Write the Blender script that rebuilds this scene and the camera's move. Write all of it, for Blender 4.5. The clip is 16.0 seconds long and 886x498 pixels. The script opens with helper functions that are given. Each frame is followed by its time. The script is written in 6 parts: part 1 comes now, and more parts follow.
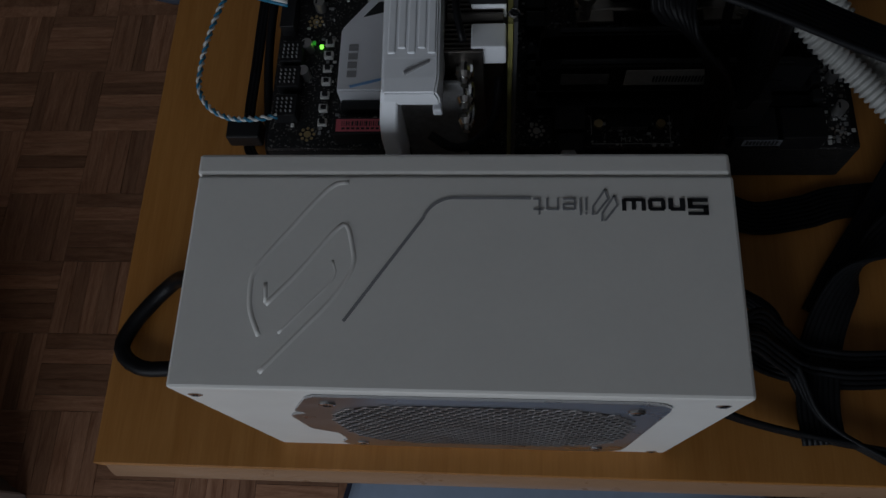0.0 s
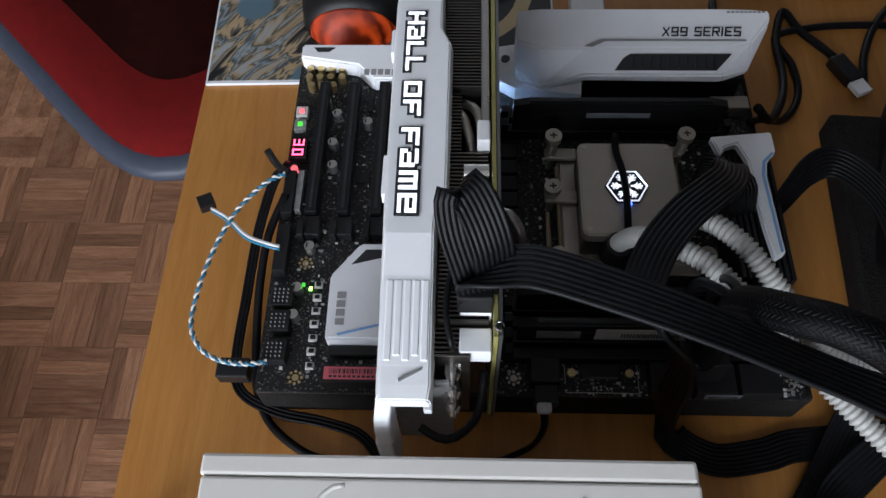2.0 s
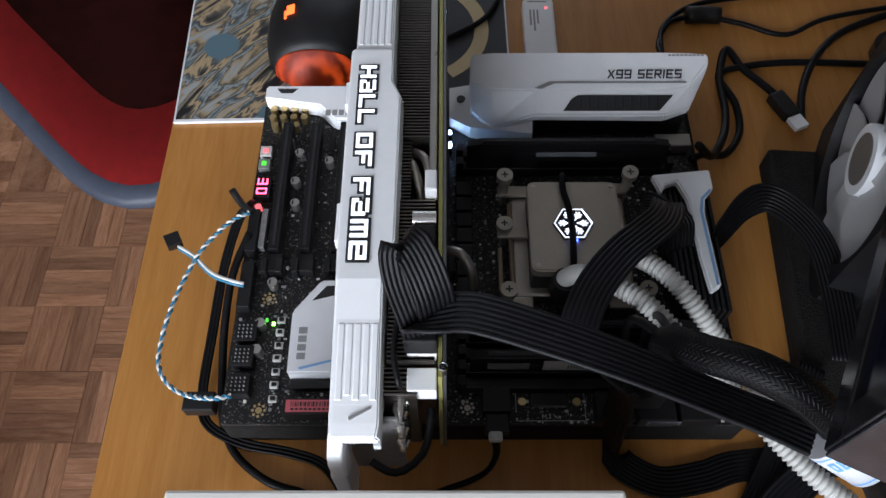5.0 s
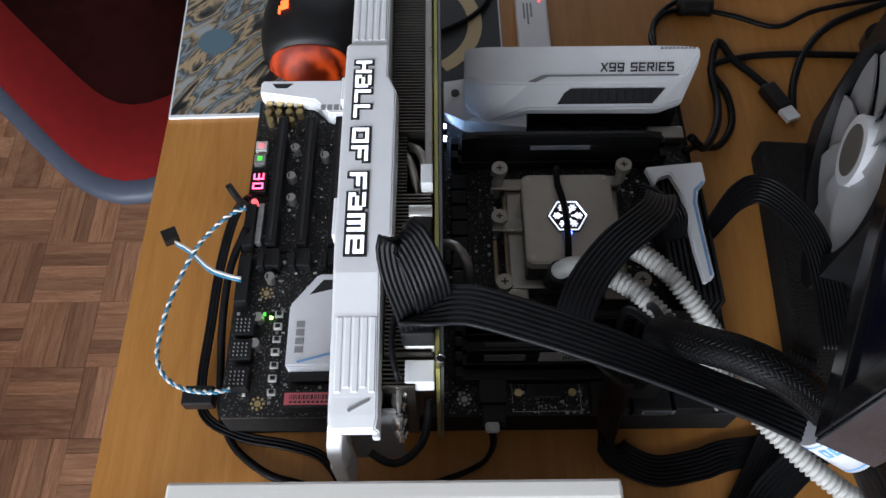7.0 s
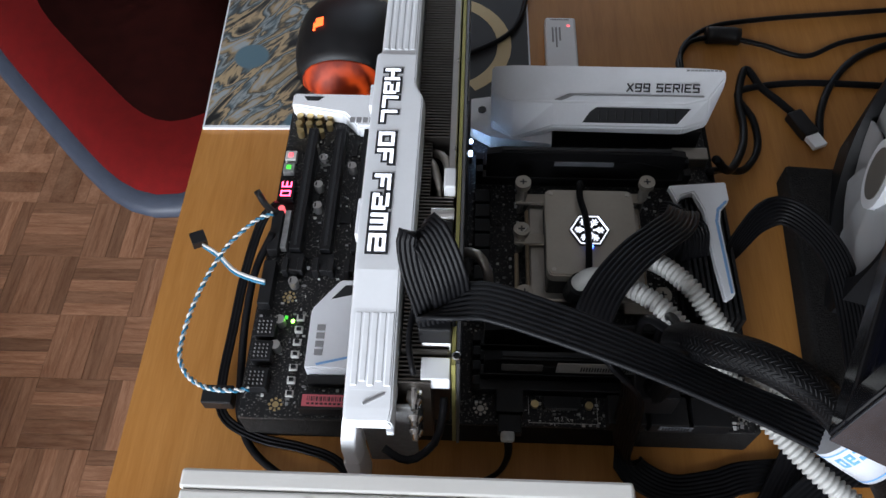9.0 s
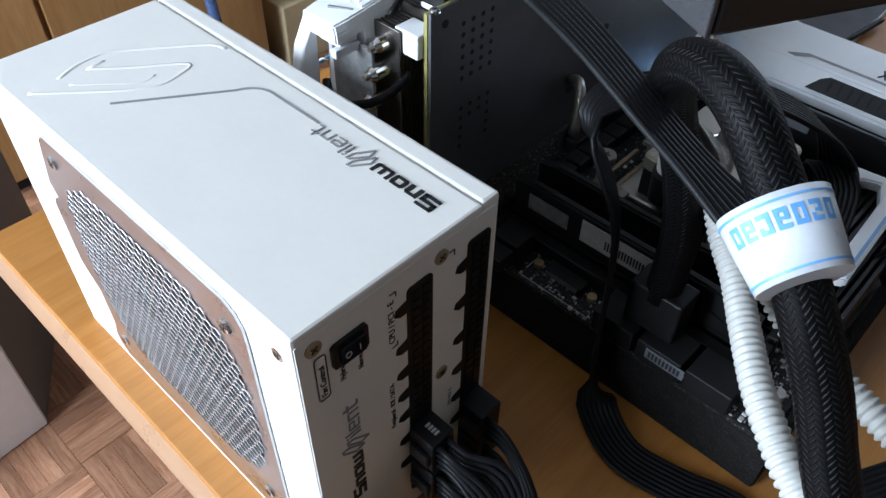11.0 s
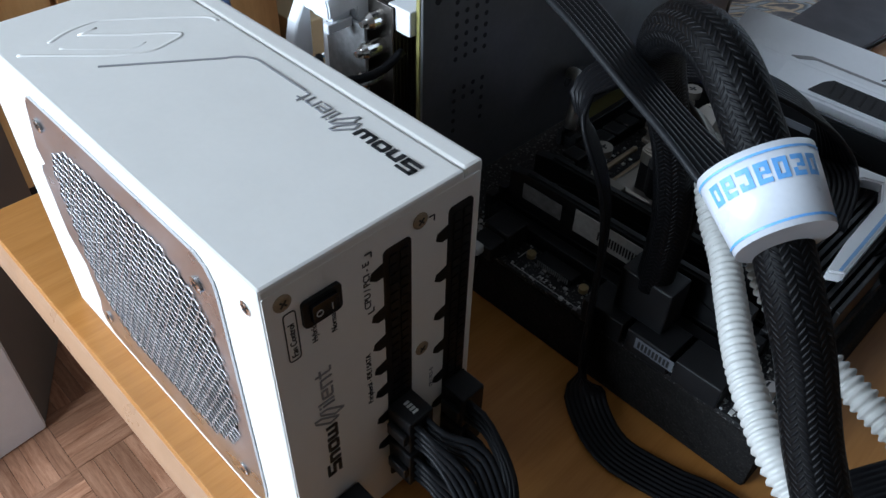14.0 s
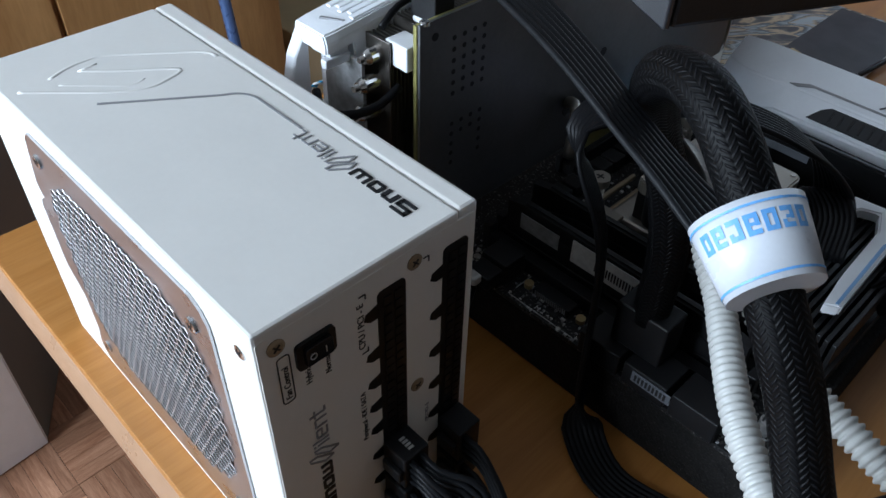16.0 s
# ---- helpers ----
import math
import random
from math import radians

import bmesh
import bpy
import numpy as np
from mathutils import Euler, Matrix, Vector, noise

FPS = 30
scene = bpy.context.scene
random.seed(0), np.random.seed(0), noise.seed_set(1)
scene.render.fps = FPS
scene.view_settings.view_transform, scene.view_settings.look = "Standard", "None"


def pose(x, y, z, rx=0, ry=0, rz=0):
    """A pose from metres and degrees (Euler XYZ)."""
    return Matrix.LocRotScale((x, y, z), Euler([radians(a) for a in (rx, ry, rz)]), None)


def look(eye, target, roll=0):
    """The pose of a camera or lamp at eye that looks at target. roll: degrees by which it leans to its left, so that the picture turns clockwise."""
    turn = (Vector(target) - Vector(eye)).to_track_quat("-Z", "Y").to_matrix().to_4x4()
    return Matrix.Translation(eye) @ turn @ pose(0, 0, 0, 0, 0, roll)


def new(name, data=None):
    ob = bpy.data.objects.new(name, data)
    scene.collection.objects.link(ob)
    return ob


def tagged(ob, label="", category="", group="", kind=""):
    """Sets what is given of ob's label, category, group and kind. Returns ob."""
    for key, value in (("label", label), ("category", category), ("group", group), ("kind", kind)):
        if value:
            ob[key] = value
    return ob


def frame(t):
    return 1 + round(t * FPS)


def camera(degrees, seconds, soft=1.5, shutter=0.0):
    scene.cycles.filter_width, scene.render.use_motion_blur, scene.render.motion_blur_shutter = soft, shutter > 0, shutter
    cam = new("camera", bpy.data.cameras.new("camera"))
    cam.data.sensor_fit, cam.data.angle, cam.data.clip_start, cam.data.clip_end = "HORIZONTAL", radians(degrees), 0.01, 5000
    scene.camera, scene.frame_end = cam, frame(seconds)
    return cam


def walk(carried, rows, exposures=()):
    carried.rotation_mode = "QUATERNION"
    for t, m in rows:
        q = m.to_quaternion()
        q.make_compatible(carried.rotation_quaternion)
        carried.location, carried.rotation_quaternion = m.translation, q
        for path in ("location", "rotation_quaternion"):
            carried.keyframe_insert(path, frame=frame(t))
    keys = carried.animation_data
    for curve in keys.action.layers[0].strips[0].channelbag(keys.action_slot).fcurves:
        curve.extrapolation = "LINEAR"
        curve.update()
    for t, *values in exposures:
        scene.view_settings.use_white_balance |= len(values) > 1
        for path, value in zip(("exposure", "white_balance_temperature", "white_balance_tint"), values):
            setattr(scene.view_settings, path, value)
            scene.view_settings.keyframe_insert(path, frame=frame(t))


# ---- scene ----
cam = camera(59.3, 16.0)
PATH = [
    (0, (0.112, -0.045, 0.401), (-0.045, 0.66, -1.464), -11.3),
    (0.5, (0.11, -0.037, 0.402), (0.011, 0.656, -1.471), -7.2),
    (1, (0.103, -0.022, 0.418), (0.049, 0.717, -1.44), -4.2),
    (1.5, (0.099, 0.001, 0.438), (0.041, 0.901, -1.347), -2.6),
    (2, (0.102, 0.011, 0.453), (0.039, 0.981, -1.295), -2.7),
    (2.5, (0.108, 0.016, 0.459), (0.051, 1.001, -1.281), -2.4),
    (3, (0.113, 0.021, 0.464), (0.073, 1.022, -1.266), -1.6),
    (3.5, (0.114, 0.022, 0.466), (0.09, 1.037, -1.257), -1.1),
    (4, (0.116, 0.021, 0.468), (0.097, 1.026, -1.261), -1.1),
    (4.5, (0.117, 0.014, 0.478), (0.101, 1.014, -1.254), -0.9),
    (7, (0.116, 0.011, 0.484), (0.119, 0.991, -1.259), -0.4),
    (7.5, (0.113, 0.008, 0.493), (0.118, 1.005, -1.241), -0.6),
    (8, (0.115, 0.007, 0.494), (0.128, 1.013, -1.234), -0.6),
    (8.5, (0.116, 0.007, 0.494), (0.135, 1.019, -1.231), -0.4),
    (9, (0.119, -0.006, 0.48), (0.054, 1.053, -1.215), -1.6),
    (9.5, (0.156, -0.039, 0.432), (-0.218, 1.069, -1.19), -5.5),
    (9.8, (0.207, -0.053, 0.411), (-0.333, 1.008, -1.196), -3.9),
    (10, (0.235, -0.058, 0.398), (-0.384, 0.964, -1.205), 0.5),
    (10.2, (0.256, -0.06, 0.373), (-0.497, 0.957, -1.176), 3.1),
    (12.5, (0.329, -0.074, 0.293), (-0.71, 0.964, -1.065), 0.8),
    (13, (0.328, -0.072, 0.295), (-0.697, 0.978, -1.064), 1.4),
    (13.5, (0.325, -0.07, 0.295), (-0.694, 0.984, -1.065), 1.9),
    (14, (0.323, -0.066, 0.298), (-0.696, 0.982, -1.067), 2.0),
    (14.5, (0.321, -0.063, 0.299), (-0.706, 0.985, -1.06), 1.6),
    (15, (0.32, -0.059, 0.305), (-0.718, 0.994, -1.043), 1.7),
    (15.5, (0.32, -0.058, 0.306), (-0.727, 1.004, -1.027), 1.7),
    (16, (0.321, -0.06, 0.306), (-0.718, 0.992, -1.04), 1.8),
]

EXPOSURE = [(0.0, -2.10, 6250, 11), (0.5, -1.45, 6250, 11), (1.0, -0.93, 6250, 12), (1.5, -0.1, 6350, 13), (2.0, 0.35, 6400, 13), (3.0, 0.64, 6450, 13), (8.8, 0.66, 6450, 13), (9.5, 0.82, 6400, 11), (10.2, 1.13, 6050, 9), (12.5, 0.86, 5760, 7), (16.0, 0.62, 5780, 7)]
walk(cam, [(t, look(eye, target, roll)) for t, eye, target, roll in PATH], EXPOSURE)

# ---- world, window light, added fill ----
world = bpy.data.worlds.new("sky")
scene.world = world
world.use_nodes = True
wn = world.node_tree
sky = wn.nodes.new("ShaderNodeTexSky")
sky.sky_type, sky.sun_disc = "NISHITA", False
sky.sun_elevation, sky.sun_rotation = radians(38), radians(160)
wn.links.new(sky.outputs[0], wn.nodes["Background"].inputs[0])
wn.nodes["Background"].inputs[1].default_value = 0.1


def area_lamp(name, eye, target, sx, sy, watts, colour):
    data = bpy.data.lights.new(name, "AREA")
    data.shape, data.size, data.size_y, data.energy, data.color = "RECTANGLE", sx, sy, watts, colour
    ob = new(name, data)
    ob.matrix_world = look(eye, target)
    return ob


area_lamp("window_daylight", (-0.75, -1.56, 0.62), (-0.75, 0.0, 0.25), 1.5, 1.3, 58.0, (0.86, 0.93, 1.0))
# weak fill lamp added on the far side to lift the dark parts
area_lamp("far_fill_light", (0.1, 2.33, 0.75), (0.1, 0.0, 0.45), 1.4, 1.1, 3.0, (0.84, 0.92, 1.0))


# ---- materials ----
def nodes_of(name):
    m = bpy.data.materials.new(name)
    m.use_nodes = True
    return m, m.node_tree.nodes, m.node_tree.links, m.node_tree.nodes["Principled BSDF"]


def mat(name, colour, rough=0.5, metal=0.0, vary=0.12, scale=60.0, bump=0.0, bump_scale=400.0, spec=0.5, coat=0.0, rnd=0.0, fleck=0.0):
    """Surface with two scales of tonal variation, uneven gloss and fine relief."""
    m, n, l, b = nodes_of(name)
    tc = n.new("ShaderNodeTexCoord")
    n1 = n.new("ShaderNodeTexNoise")
    n1.inputs["Scale"].default_value, n1.inputs["Detail"].default_value = scale, 4
    n2 = n.new("ShaderNodeTexNoise")
    n2.inputs["Scale"].default_value, n2.inputs["Detail"].default_value = scale * 9, 3
    l.new(tc.outputs["Object"], n1.inputs["Vector"]), l.new(tc.outputs["Object"], n2.inputs["Vector"])
    mx = n.new("ShaderNodeMath")
    mx.operation = "MULTIPLY_ADD"
    mx.inputs[1].default_value = 0.45
    l.new(n2.outputs["Fac"], mx.inputs[0]), l.new(n1.outputs["Fac"], mx.inputs[2])
    ramp = n.new("ShaderNodeMapRange")
    ramp.inputs["From Min"].default_value, ramp.inputs["From Max"].default_value = 0.45, 1.0
    ramp.inputs["To Min"].default_value, ramp.inputs["To Max"].default_value = 1 - vary, 1 + vary
    l.new(mx.outputs[0], ramp.inputs["Value"])
    fac = ramp.outputs[0]
    if rnd:
        oi = n.new("ShaderNodeObjectInfo")
        rr = n.new("ShaderNodeMapRange")
        rr.inputs["To Min"].default_value, rr.inputs["To Max"].default_value = 1 - rnd, 1 + rnd
        l.new(oi.outputs["Random"], rr.inputs["Value"])
        mm = n.new("ShaderNodeMath")
        mm.operation = "MULTIPLY"
        l.new(fac, mm.inputs[0]), l.new(rr.outputs[0], mm.inputs[1])
        fac = mm.outputs[0]
    vm = n.new("ShaderNodeVectorMath")
    vm.operation = "SCALE"
    vm.inputs[0].default_value = colour
    l.new(fac, vm.inputs["Scale"])
    out = vm.outputs[0]
    if fleck:
        n3 = n.new("ShaderNodeTexNoise")
        n3.inputs["Scale"].default_value, n3.inputs["Detail"].default_value = 900, 2
        l.new(tc.outputs["Object"], n3.inputs["Vector"])
        st = n.new("ShaderNodeMapRange")
        st.inputs["From Min"].default_value, st.inputs["From Max"].default_value = 0.60, 0.68
        l.new(n3.outputs["Fac"], st.inputs["Value"])
        mc = n.new("ShaderNodeMix")
        mc.data_type = "RGBA"
        l.new(st.outputs[0], mc.inputs["Factor"]), l.new(out, mc.inputs["A"])
        mc.inputs["B"].default_value = (fleck, fleck * 0.96, fleck * 0.9, 1)
        out = mc.outputs["Result"]
    l.new(out, b.inputs["Base Color"])
    b.inputs["Metallic"].default_value = metal
    b.inputs["Specular IOR Level"].default_value = spec
    b.inputs["Coat Weight"].default_value = coat
    rg = n.new("ShaderNodeMapRange")
    rg.inputs["To Min"].default_value, rg.inputs["To Max"].default_value = max(0.02, rough - 0.1), min(1, rough + 0.1)
    l.new(n1.outputs["Fac"], rg.inputs["Value"]), l.new(rg.outputs[0], b.inputs["Roughness"])
    if bump:
        n4 = n.new("ShaderNodeTexNoise")
        n4.inputs["Scale"].default_value, n4.inputs["Detail"].default_value = bump_scale, 3
        l.new(tc.outputs["Object"], n4.inputs["Vector"])
        bp = n.new("ShaderNodeBump")
        bp.inputs["Strength"].default_value, bp.inputs["Distance"].default_value = bump, 0.001
        l.new(n4.outputs["Fac"], bp.inputs["Height"]), l.new(bp.outputs[0], b.inputs["Normal"])
    return m


def wood(name, a, c, rough, stretch, scale, coat=0.0, rnd=0.0):
    """Wood with grain drawn out along one axis."""
    m, n, l, b = nodes_of(name)
    tc = n.new("ShaderNodeTexCoord")
    mp = n.new("ShaderNodeMapping")
    mp.inputs["Scale"].default_value = stretch
    l.new(tc.outputs["Object"], mp.inputs["Vector"])
    vec = mp.outputs[0]
    if rnd:
        oi = n.new("ShaderNodeObjectInfo")
        ad = n.new("ShaderNodeVectorMath")
        ad.operation = "MULTIPLY_ADD"
        ad.inputs[1].default_value = (1, 1, 1)
        sc = n.new("ShaderNodeVectorMath")
        sc.operation = "SCALE"
        sc.inputs[0].default_value = (37.0, 91.0, 13.0)
        l.new(oi.outputs["Random"], sc.inputs["Scale"])
        l.new(vec, ad.inputs[0]), l.new(sc.outputs[0], ad.inputs[2])
        vec = ad.outputs[0]
    n1 = n.new("ShaderNodeTexNoise")
    n1.inputs["Scale"].default_value, n1.inputs["Detail"].default_value, n1.inputs["Distortion"].default_value = scale, 6, 0.6
    n2 = n.new("ShaderNodeTexNoise")
    n2.inputs["Scale"].default_value, n2.inputs["Detail"].default_value = scale * 7, 3
    l.new(vec, n1.inputs["Vector"]), l.new(vec, n2.inputs["Vector"])
    ad2 = n.new("ShaderNodeMath")
    ad2.operation = "MULTIPLY_ADD"
    ad2.inputs[1].default_value = 0.5
    l.new(n2.outputs["Fac"], ad2.inputs[0]), l.new(n1.outputs["Fac"], ad2.inputs[2])
    cr = n.new("ShaderNodeValToRGB")
    cr.color_ramp.elements[0].position, cr.color_ramp.elements[1].position = 0.5, 1.0
    cr.color_ramp.elements[0].color, cr.color_ramp.elements[1].color = (*a, 1), (*c, 1)
    l.new(ad2.outputs[0], cr.inputs[0])
    out = cr.outputs[0]
    if rnd:
        rr = n.new("ShaderNodeMapRange")
        rr.inputs["To Min"].default_value, rr.inputs["To Max"].default_value = 1 - rnd, 1 + rnd
        l.new(oi.outputs["Random"], rr.inputs["Value"])
        vm = n.new("ShaderNodeVectorMath")
        vm.operation = "SCALE"
        l.new(out, vm.inputs[0]), l.new(rr.outputs[0], vm.inputs["Scale"])
        out = vm.outputs[0]
    l.new(out, b.inputs["Base Color"])
    rg = n.new("ShaderNodeMapRange")
    rg.inputs["To Min"].default_value, rg.inputs["To Max"].default_value = rough - 0.08, rough + 0.12
    l.new(n1.outputs["Fac"], rg.inputs["Value"]), l.new(rg.outputs[0], b.inputs["Roughness"])
    b.inputs["Coat Weight"].default_value = coat
    bp = n.new("ShaderNodeBump")
    bp.inputs["Strength"].default_value, bp.inputs["Distance"].default_value = 0.12, 0.0005
    l.new(ad2.outputs[0], bp.inputs["Height"]), l.new(bp.outputs[0], b.inputs["Normal"])
    return m


def glow(name, colour, strength):
    m, n, l, b = nodes_of(name)
    b.inputs["Base Color"].default_value = (*colour, 1)
    b.inputs["Emission Color"].default_value = (*colour, 1)
    b.inputs["Emission Strength"].default_value = strength
    return m


def braid(name, base, light, ku, kv, rough=0.45):
    """Woven sleeve: chevrons of strands along the length (u, metres), in bands round it (v, turns)."""
    m, n, l, b = nodes_of(name)
    uv = n.new("ShaderNodeUVMap")
    sp = n.new("ShaderNodeSeparateXYZ")
    l.new(uv.outputs[0], sp.inputs[0])

    def lin(ca, cb):
        x = n.new("ShaderNodeMath")
        x.operation, x.inputs[1].default_value = "MULTIPLY", ca
        y = n.new("ShaderNodeMath")
        y.operation, y.inputs[1].default_value = "MULTIPLY_ADD", cb
        l.new(sp.outputs[0], x.inputs[0]), l.new(sp.outputs[1], y.inputs[0]), l.new(x.outputs[0], y.inputs[2])
        s = n.new("ShaderNodeMath")
        s.operation = "SINE"
        l.new(y.outputs[0], s.inputs[0])
        return s
    s1, s2, band = lin(ku, kv), lin(ku, -kv), lin(0.0, 62.832)
    side = n.new("ShaderNodeMath")
    side.operation, side.inputs[1].default_value = "GREATER_THAN", 0.0
    l.new(band.outputs[0], side.inputs[0])
    pick = n.new("ShaderNodeMix")
    l.new(side.outputs[0], pick.inputs[0]), l.new(s1.outputs[0], pick.inputs[2]), l.new(s2.outputs[0], pick.inputs[3])
    wide = n.new("ShaderNodeMath")
    wide.operation = "ABSOLUTE"
    l.new(band.outputs[0], wide.inputs[0])
    mul = n.new("ShaderNodeMath")
    mul.operation, mul.use_clamp = "MULTIPLY", True
    l.new(pick.outputs[0], mul.inputs[0]), l.new(wide.outputs[0], mul.inputs[1])
    rg = n.new("ShaderNodeMapRange")
    rg.inputs["From Min"].default_value, rg.inputs["From Max"].default_value = 0.0, 0.8
    l.new(mul.outputs[0], rg.inputs["Value"])
    mc = n.new("ShaderNodeMix")
    mc.data_type = "RGBA"
    l.new(rg.outputs[0], mc.inputs["Factor"])
    mc.inputs["A"].default_value, mc.inputs["B"].default_value = (*base, 1), (*light, 1)
    l.new(mc.outputs["Result"], b.inputs["Base Color"])
    b.inputs["Roughness"].default_value = rough
    bp = n.new("ShaderNodeBump")
    b.inputs["Specular IOR Level"].default_value = 0.13
    bp.inputs["Strength"].default_value, bp.inputs["Distance"].default_value = 0.6, 0.0006
    l.new(rg.outputs[0], bp.inputs["Height"]), l.new(bp.outputs[0], b.inputs["Normal"])
    return m


def print_pattern(name):
    """Printed picture of leaves, stones and drift wood in muted tan, slate blue and black."""
    m, n, l, b = nodes_of(name)
    tc = n.new("ShaderNodeTexCoord")
    mp = n.new("ShaderNodeMapping")
    mp.vector_type = "TEXTURE"
    mp.inputs["Rotation"].default_value, mp.inputs["Scale"].default_value = (0, 0, 0.92), (1.0, 0.30, 1)
    l.new(tc.outputs["Object"], mp.inputs["Vector"])
    ns = n.new("ShaderNodeTexNoise")
    ns.inputs["Scale"].default_value, ns.inputs["Detail"].default_value, ns.inputs["Distortion"].default_value = 16, 5, 0.7
    l.new(mp.outputs[0], ns.inputs["Vector"])
    cr = n.new("ShaderNodeValToRGB")
    e = cr.color_ramp.elements
    e[0].position, e[0].color = 0.38, (0.010, 0.011, 0.012, 1)
    e[1].position, e[1].color = 0.66, (0.30, 0.34, 0.36, 1)
    for p, c in ((0.42, (0.09, 0.085, 0.07)), (0.445, (0.42, 0.31, 0.18)), (0.475, (0.36, 0.27, 0.16)), (0.49, (0.03, 0.035, 0.035)), (0.525, (0.11, 0.15, 0.17)), (0.555, (0.30, 0.33, 0.33)), (0.575, (0.03, 0.035, 0.035)), (0.61, (0.34, 0.25, 0.14))):
        x = e.new(p)
        x.color = (*c, 1)
    l.new(ns.outputs["Fac"], cr.inputs[0])
    vo = n.new("ShaderNodeTexVoronoi")
    vo.inputs["Scale"].default_value = 21
    l.new(tc.outputs["Object"], vo.inputs["Vector"])
    st = n.new("ShaderNodeMapRange")
    st.inputs["From Min"].default_value, st.inputs["From Max"].default_value = 0.34, 0.30
    l.new(vo.outputs["Distance"], st.inputs["Value"])
    sel = n.new("ShaderNodeSeparateColor")
    l.new(vo.outputs["Color"], sel.inputs[0])
    th = n.new("ShaderNodeMath")
    th.operation, th.inputs[1].default_value = "GREATER_THAN", 0.60
    l.new(sel.outputs[0], th.inputs[0])
    mu = n.new("ShaderNodeMath")
    mu.operation = "MULTIPLY"
    l.new(st.outputs[0], mu.inputs[0]), l.new(th.outputs[0], mu.inputs[1])
    mc = n.new("ShaderNodeMix")
    mc.data_type = "RGBA"
    l.new(mu.outputs[0], mc.inputs["Factor"]), l.new(cr.outputs[0], mc.inputs["A"])
    mc.inputs["B"].default_value = (0.09, 0.16, 0.20, 1)
    l.new(mc.outputs["Result"], b.inputs["Base Color"])
    b.inputs["Roughness"].default_value = 0.38
    return m


M_DESK = wood("beech_laminate", (0.37, 0.150, 0.028), (0.47, 0.212, 0.050), 0.42, (14, 1.0, 14), 9.0)
M_EDGE = mat("desk_edging", (0.36, 0.215, 0.125), 0.3, vary=0.06)
M_PARQUET = wood("parquet_oak", (0.210, 0.090, 0.046), (0.43, 0.230, 0.136), 0.36, (3, 30, 3), 5.0, coat=0.2, rnd=0.32)
M_FLOORBED = mat("parquet_joint", (0.06, 0.035, 0.022), 0.7)
M_WALL = mat("wall_paint", (0.24, 0.215, 0.19), 0.8, vary=0.05, scale=3)
M_CEIL = mat("ceiling_paint", (0.40, 0.40, 0.40), 0.85, vary=0.04, scale=3)
M_CABINET = wood("cabinet_veneer", (0.33, 0.17, 0.06), (0.46, 0.26, 0.10), 0.4, (6, 6, 0.8), 5.0)
M_PSU = mat("psu_powder_coat", (0.83, 0.815, 0.775), 0.42, vary=0.025, scale=40, bump=0.06, bump_scale=1600)
M_WHITE = mat("white_plastic", (0.86, 0.88, 0.91), 0.38, vary=0.03, scale=50)
M_WHITE_MATT = mat("white_painted_metal", (0.74, 0.76, 0.80), 0.45, vary=0.03, scale=50)
M_BLACK = mat("black_plastic", (0.009, 0.009, 0.010), 0.45, spec=0.35, vary=0.25, scale=80, bump=0.1, bump_scale=900)
M_GLOSS = mat("glossy_black_plastic", (0.010, 0.010, 0.012), 0.12, vary=0.1)
M_CABLE = mat("black_cable", (0.006, 0.006, 0.007), 0.42, vary=0.3, scale=120, spec=0.14)
M_GREYCABLE = mat("grey_black_cable", (0.010, 0.0105, 0.012), 0.42, vary=0.2, scale=120, spec=0.15)
M_RUBBER = mat("black_rubber", (0.02, 0.02, 0.02), 0.6, vary=0.2)
M_FOAM = mat("black_foam", (0.012, 0.011, 0.0105), 0.95, vary=0.5, scale=160, bump=0.9, bump_scale=700, spec=0.2, fleck=0.035)
M_PCB = mat("black_circuit_board", (0.009, 0.009, 0.010), 0.5, vary=0.4, scale=250, spec=0.35, fleck=0.20)
M_PCB_EDGE = mat("green_gold_board_edge", (0.26, 0.24, 0.08), 0.4, vary=0.2)
M_SLOT = mat("slot_plastic", (0.007, 0.007, 0.008), 0.35, vary=0.2, spec=0.35)
M_CHROME = mat("polished_nickel", (0.72, 0.71, 0.69), 0.16, 1.0, vary=0.05)
M_PLATE = mat("nickel_grille_plate", (0.56, 0.57, 0.60), 0.30, 1.0, vary=0.05)
M_SCREW = mat("browned_steel_screw", (0.34, 0.27, 0.18), 0.45, 0.35, vary=0.2, scale=300)
M_MESH = mat("grille_wire", (0.58, 0.58, 0.59), 0.42, 1.0, vary=0.06)
M_STEEL = mat("brushed_steel", (0.50, 0.47, 0.42), 0.42, 1.0, vary=0.08, scale=90)
M_ALU = mat("cold_plate_cover", (0.40, 0.365, 0.31), 0.40, 0.75, vary=0.06, scale=60, bump=0.05, bump_scale=1400)
M_FIN = mat("dark_nickel_fin", (0.17, 0.155, 0.14), 0.38, 0.9, vary=0.15)
M_BACKPLATE = mat("grey_metal_backplate", (0.20, 0.20, 0.205), 0.42, 0.8, vary=0.12, scale=40)
M_HEATSINK = mat("black_anodised", (0.010, 0.010, 0.011), 0.42, 0.2, vary=0.2)
M_GOLD = mat("gold_cap", (0.62, 0.48, 0.24), 0.3, 0.9, vary=0.1)
M_SILVER = mat("capacitor_can", (0.60, 0.59, 0.58), 0.3, 0.9, vary=0.08)
M_GREY = mat("grey_component", (0.22, 0.22, 0.22), 0.5, vary=0.3, scale=300)
M_INK = mat("dark_ink", (0.014, 0.015, 0.017), 0.5, vary=0.1)
M_INK_GREY = mat("grey_ink", (0.28, 0.28, 0.29), 0.5, vary=0.1)
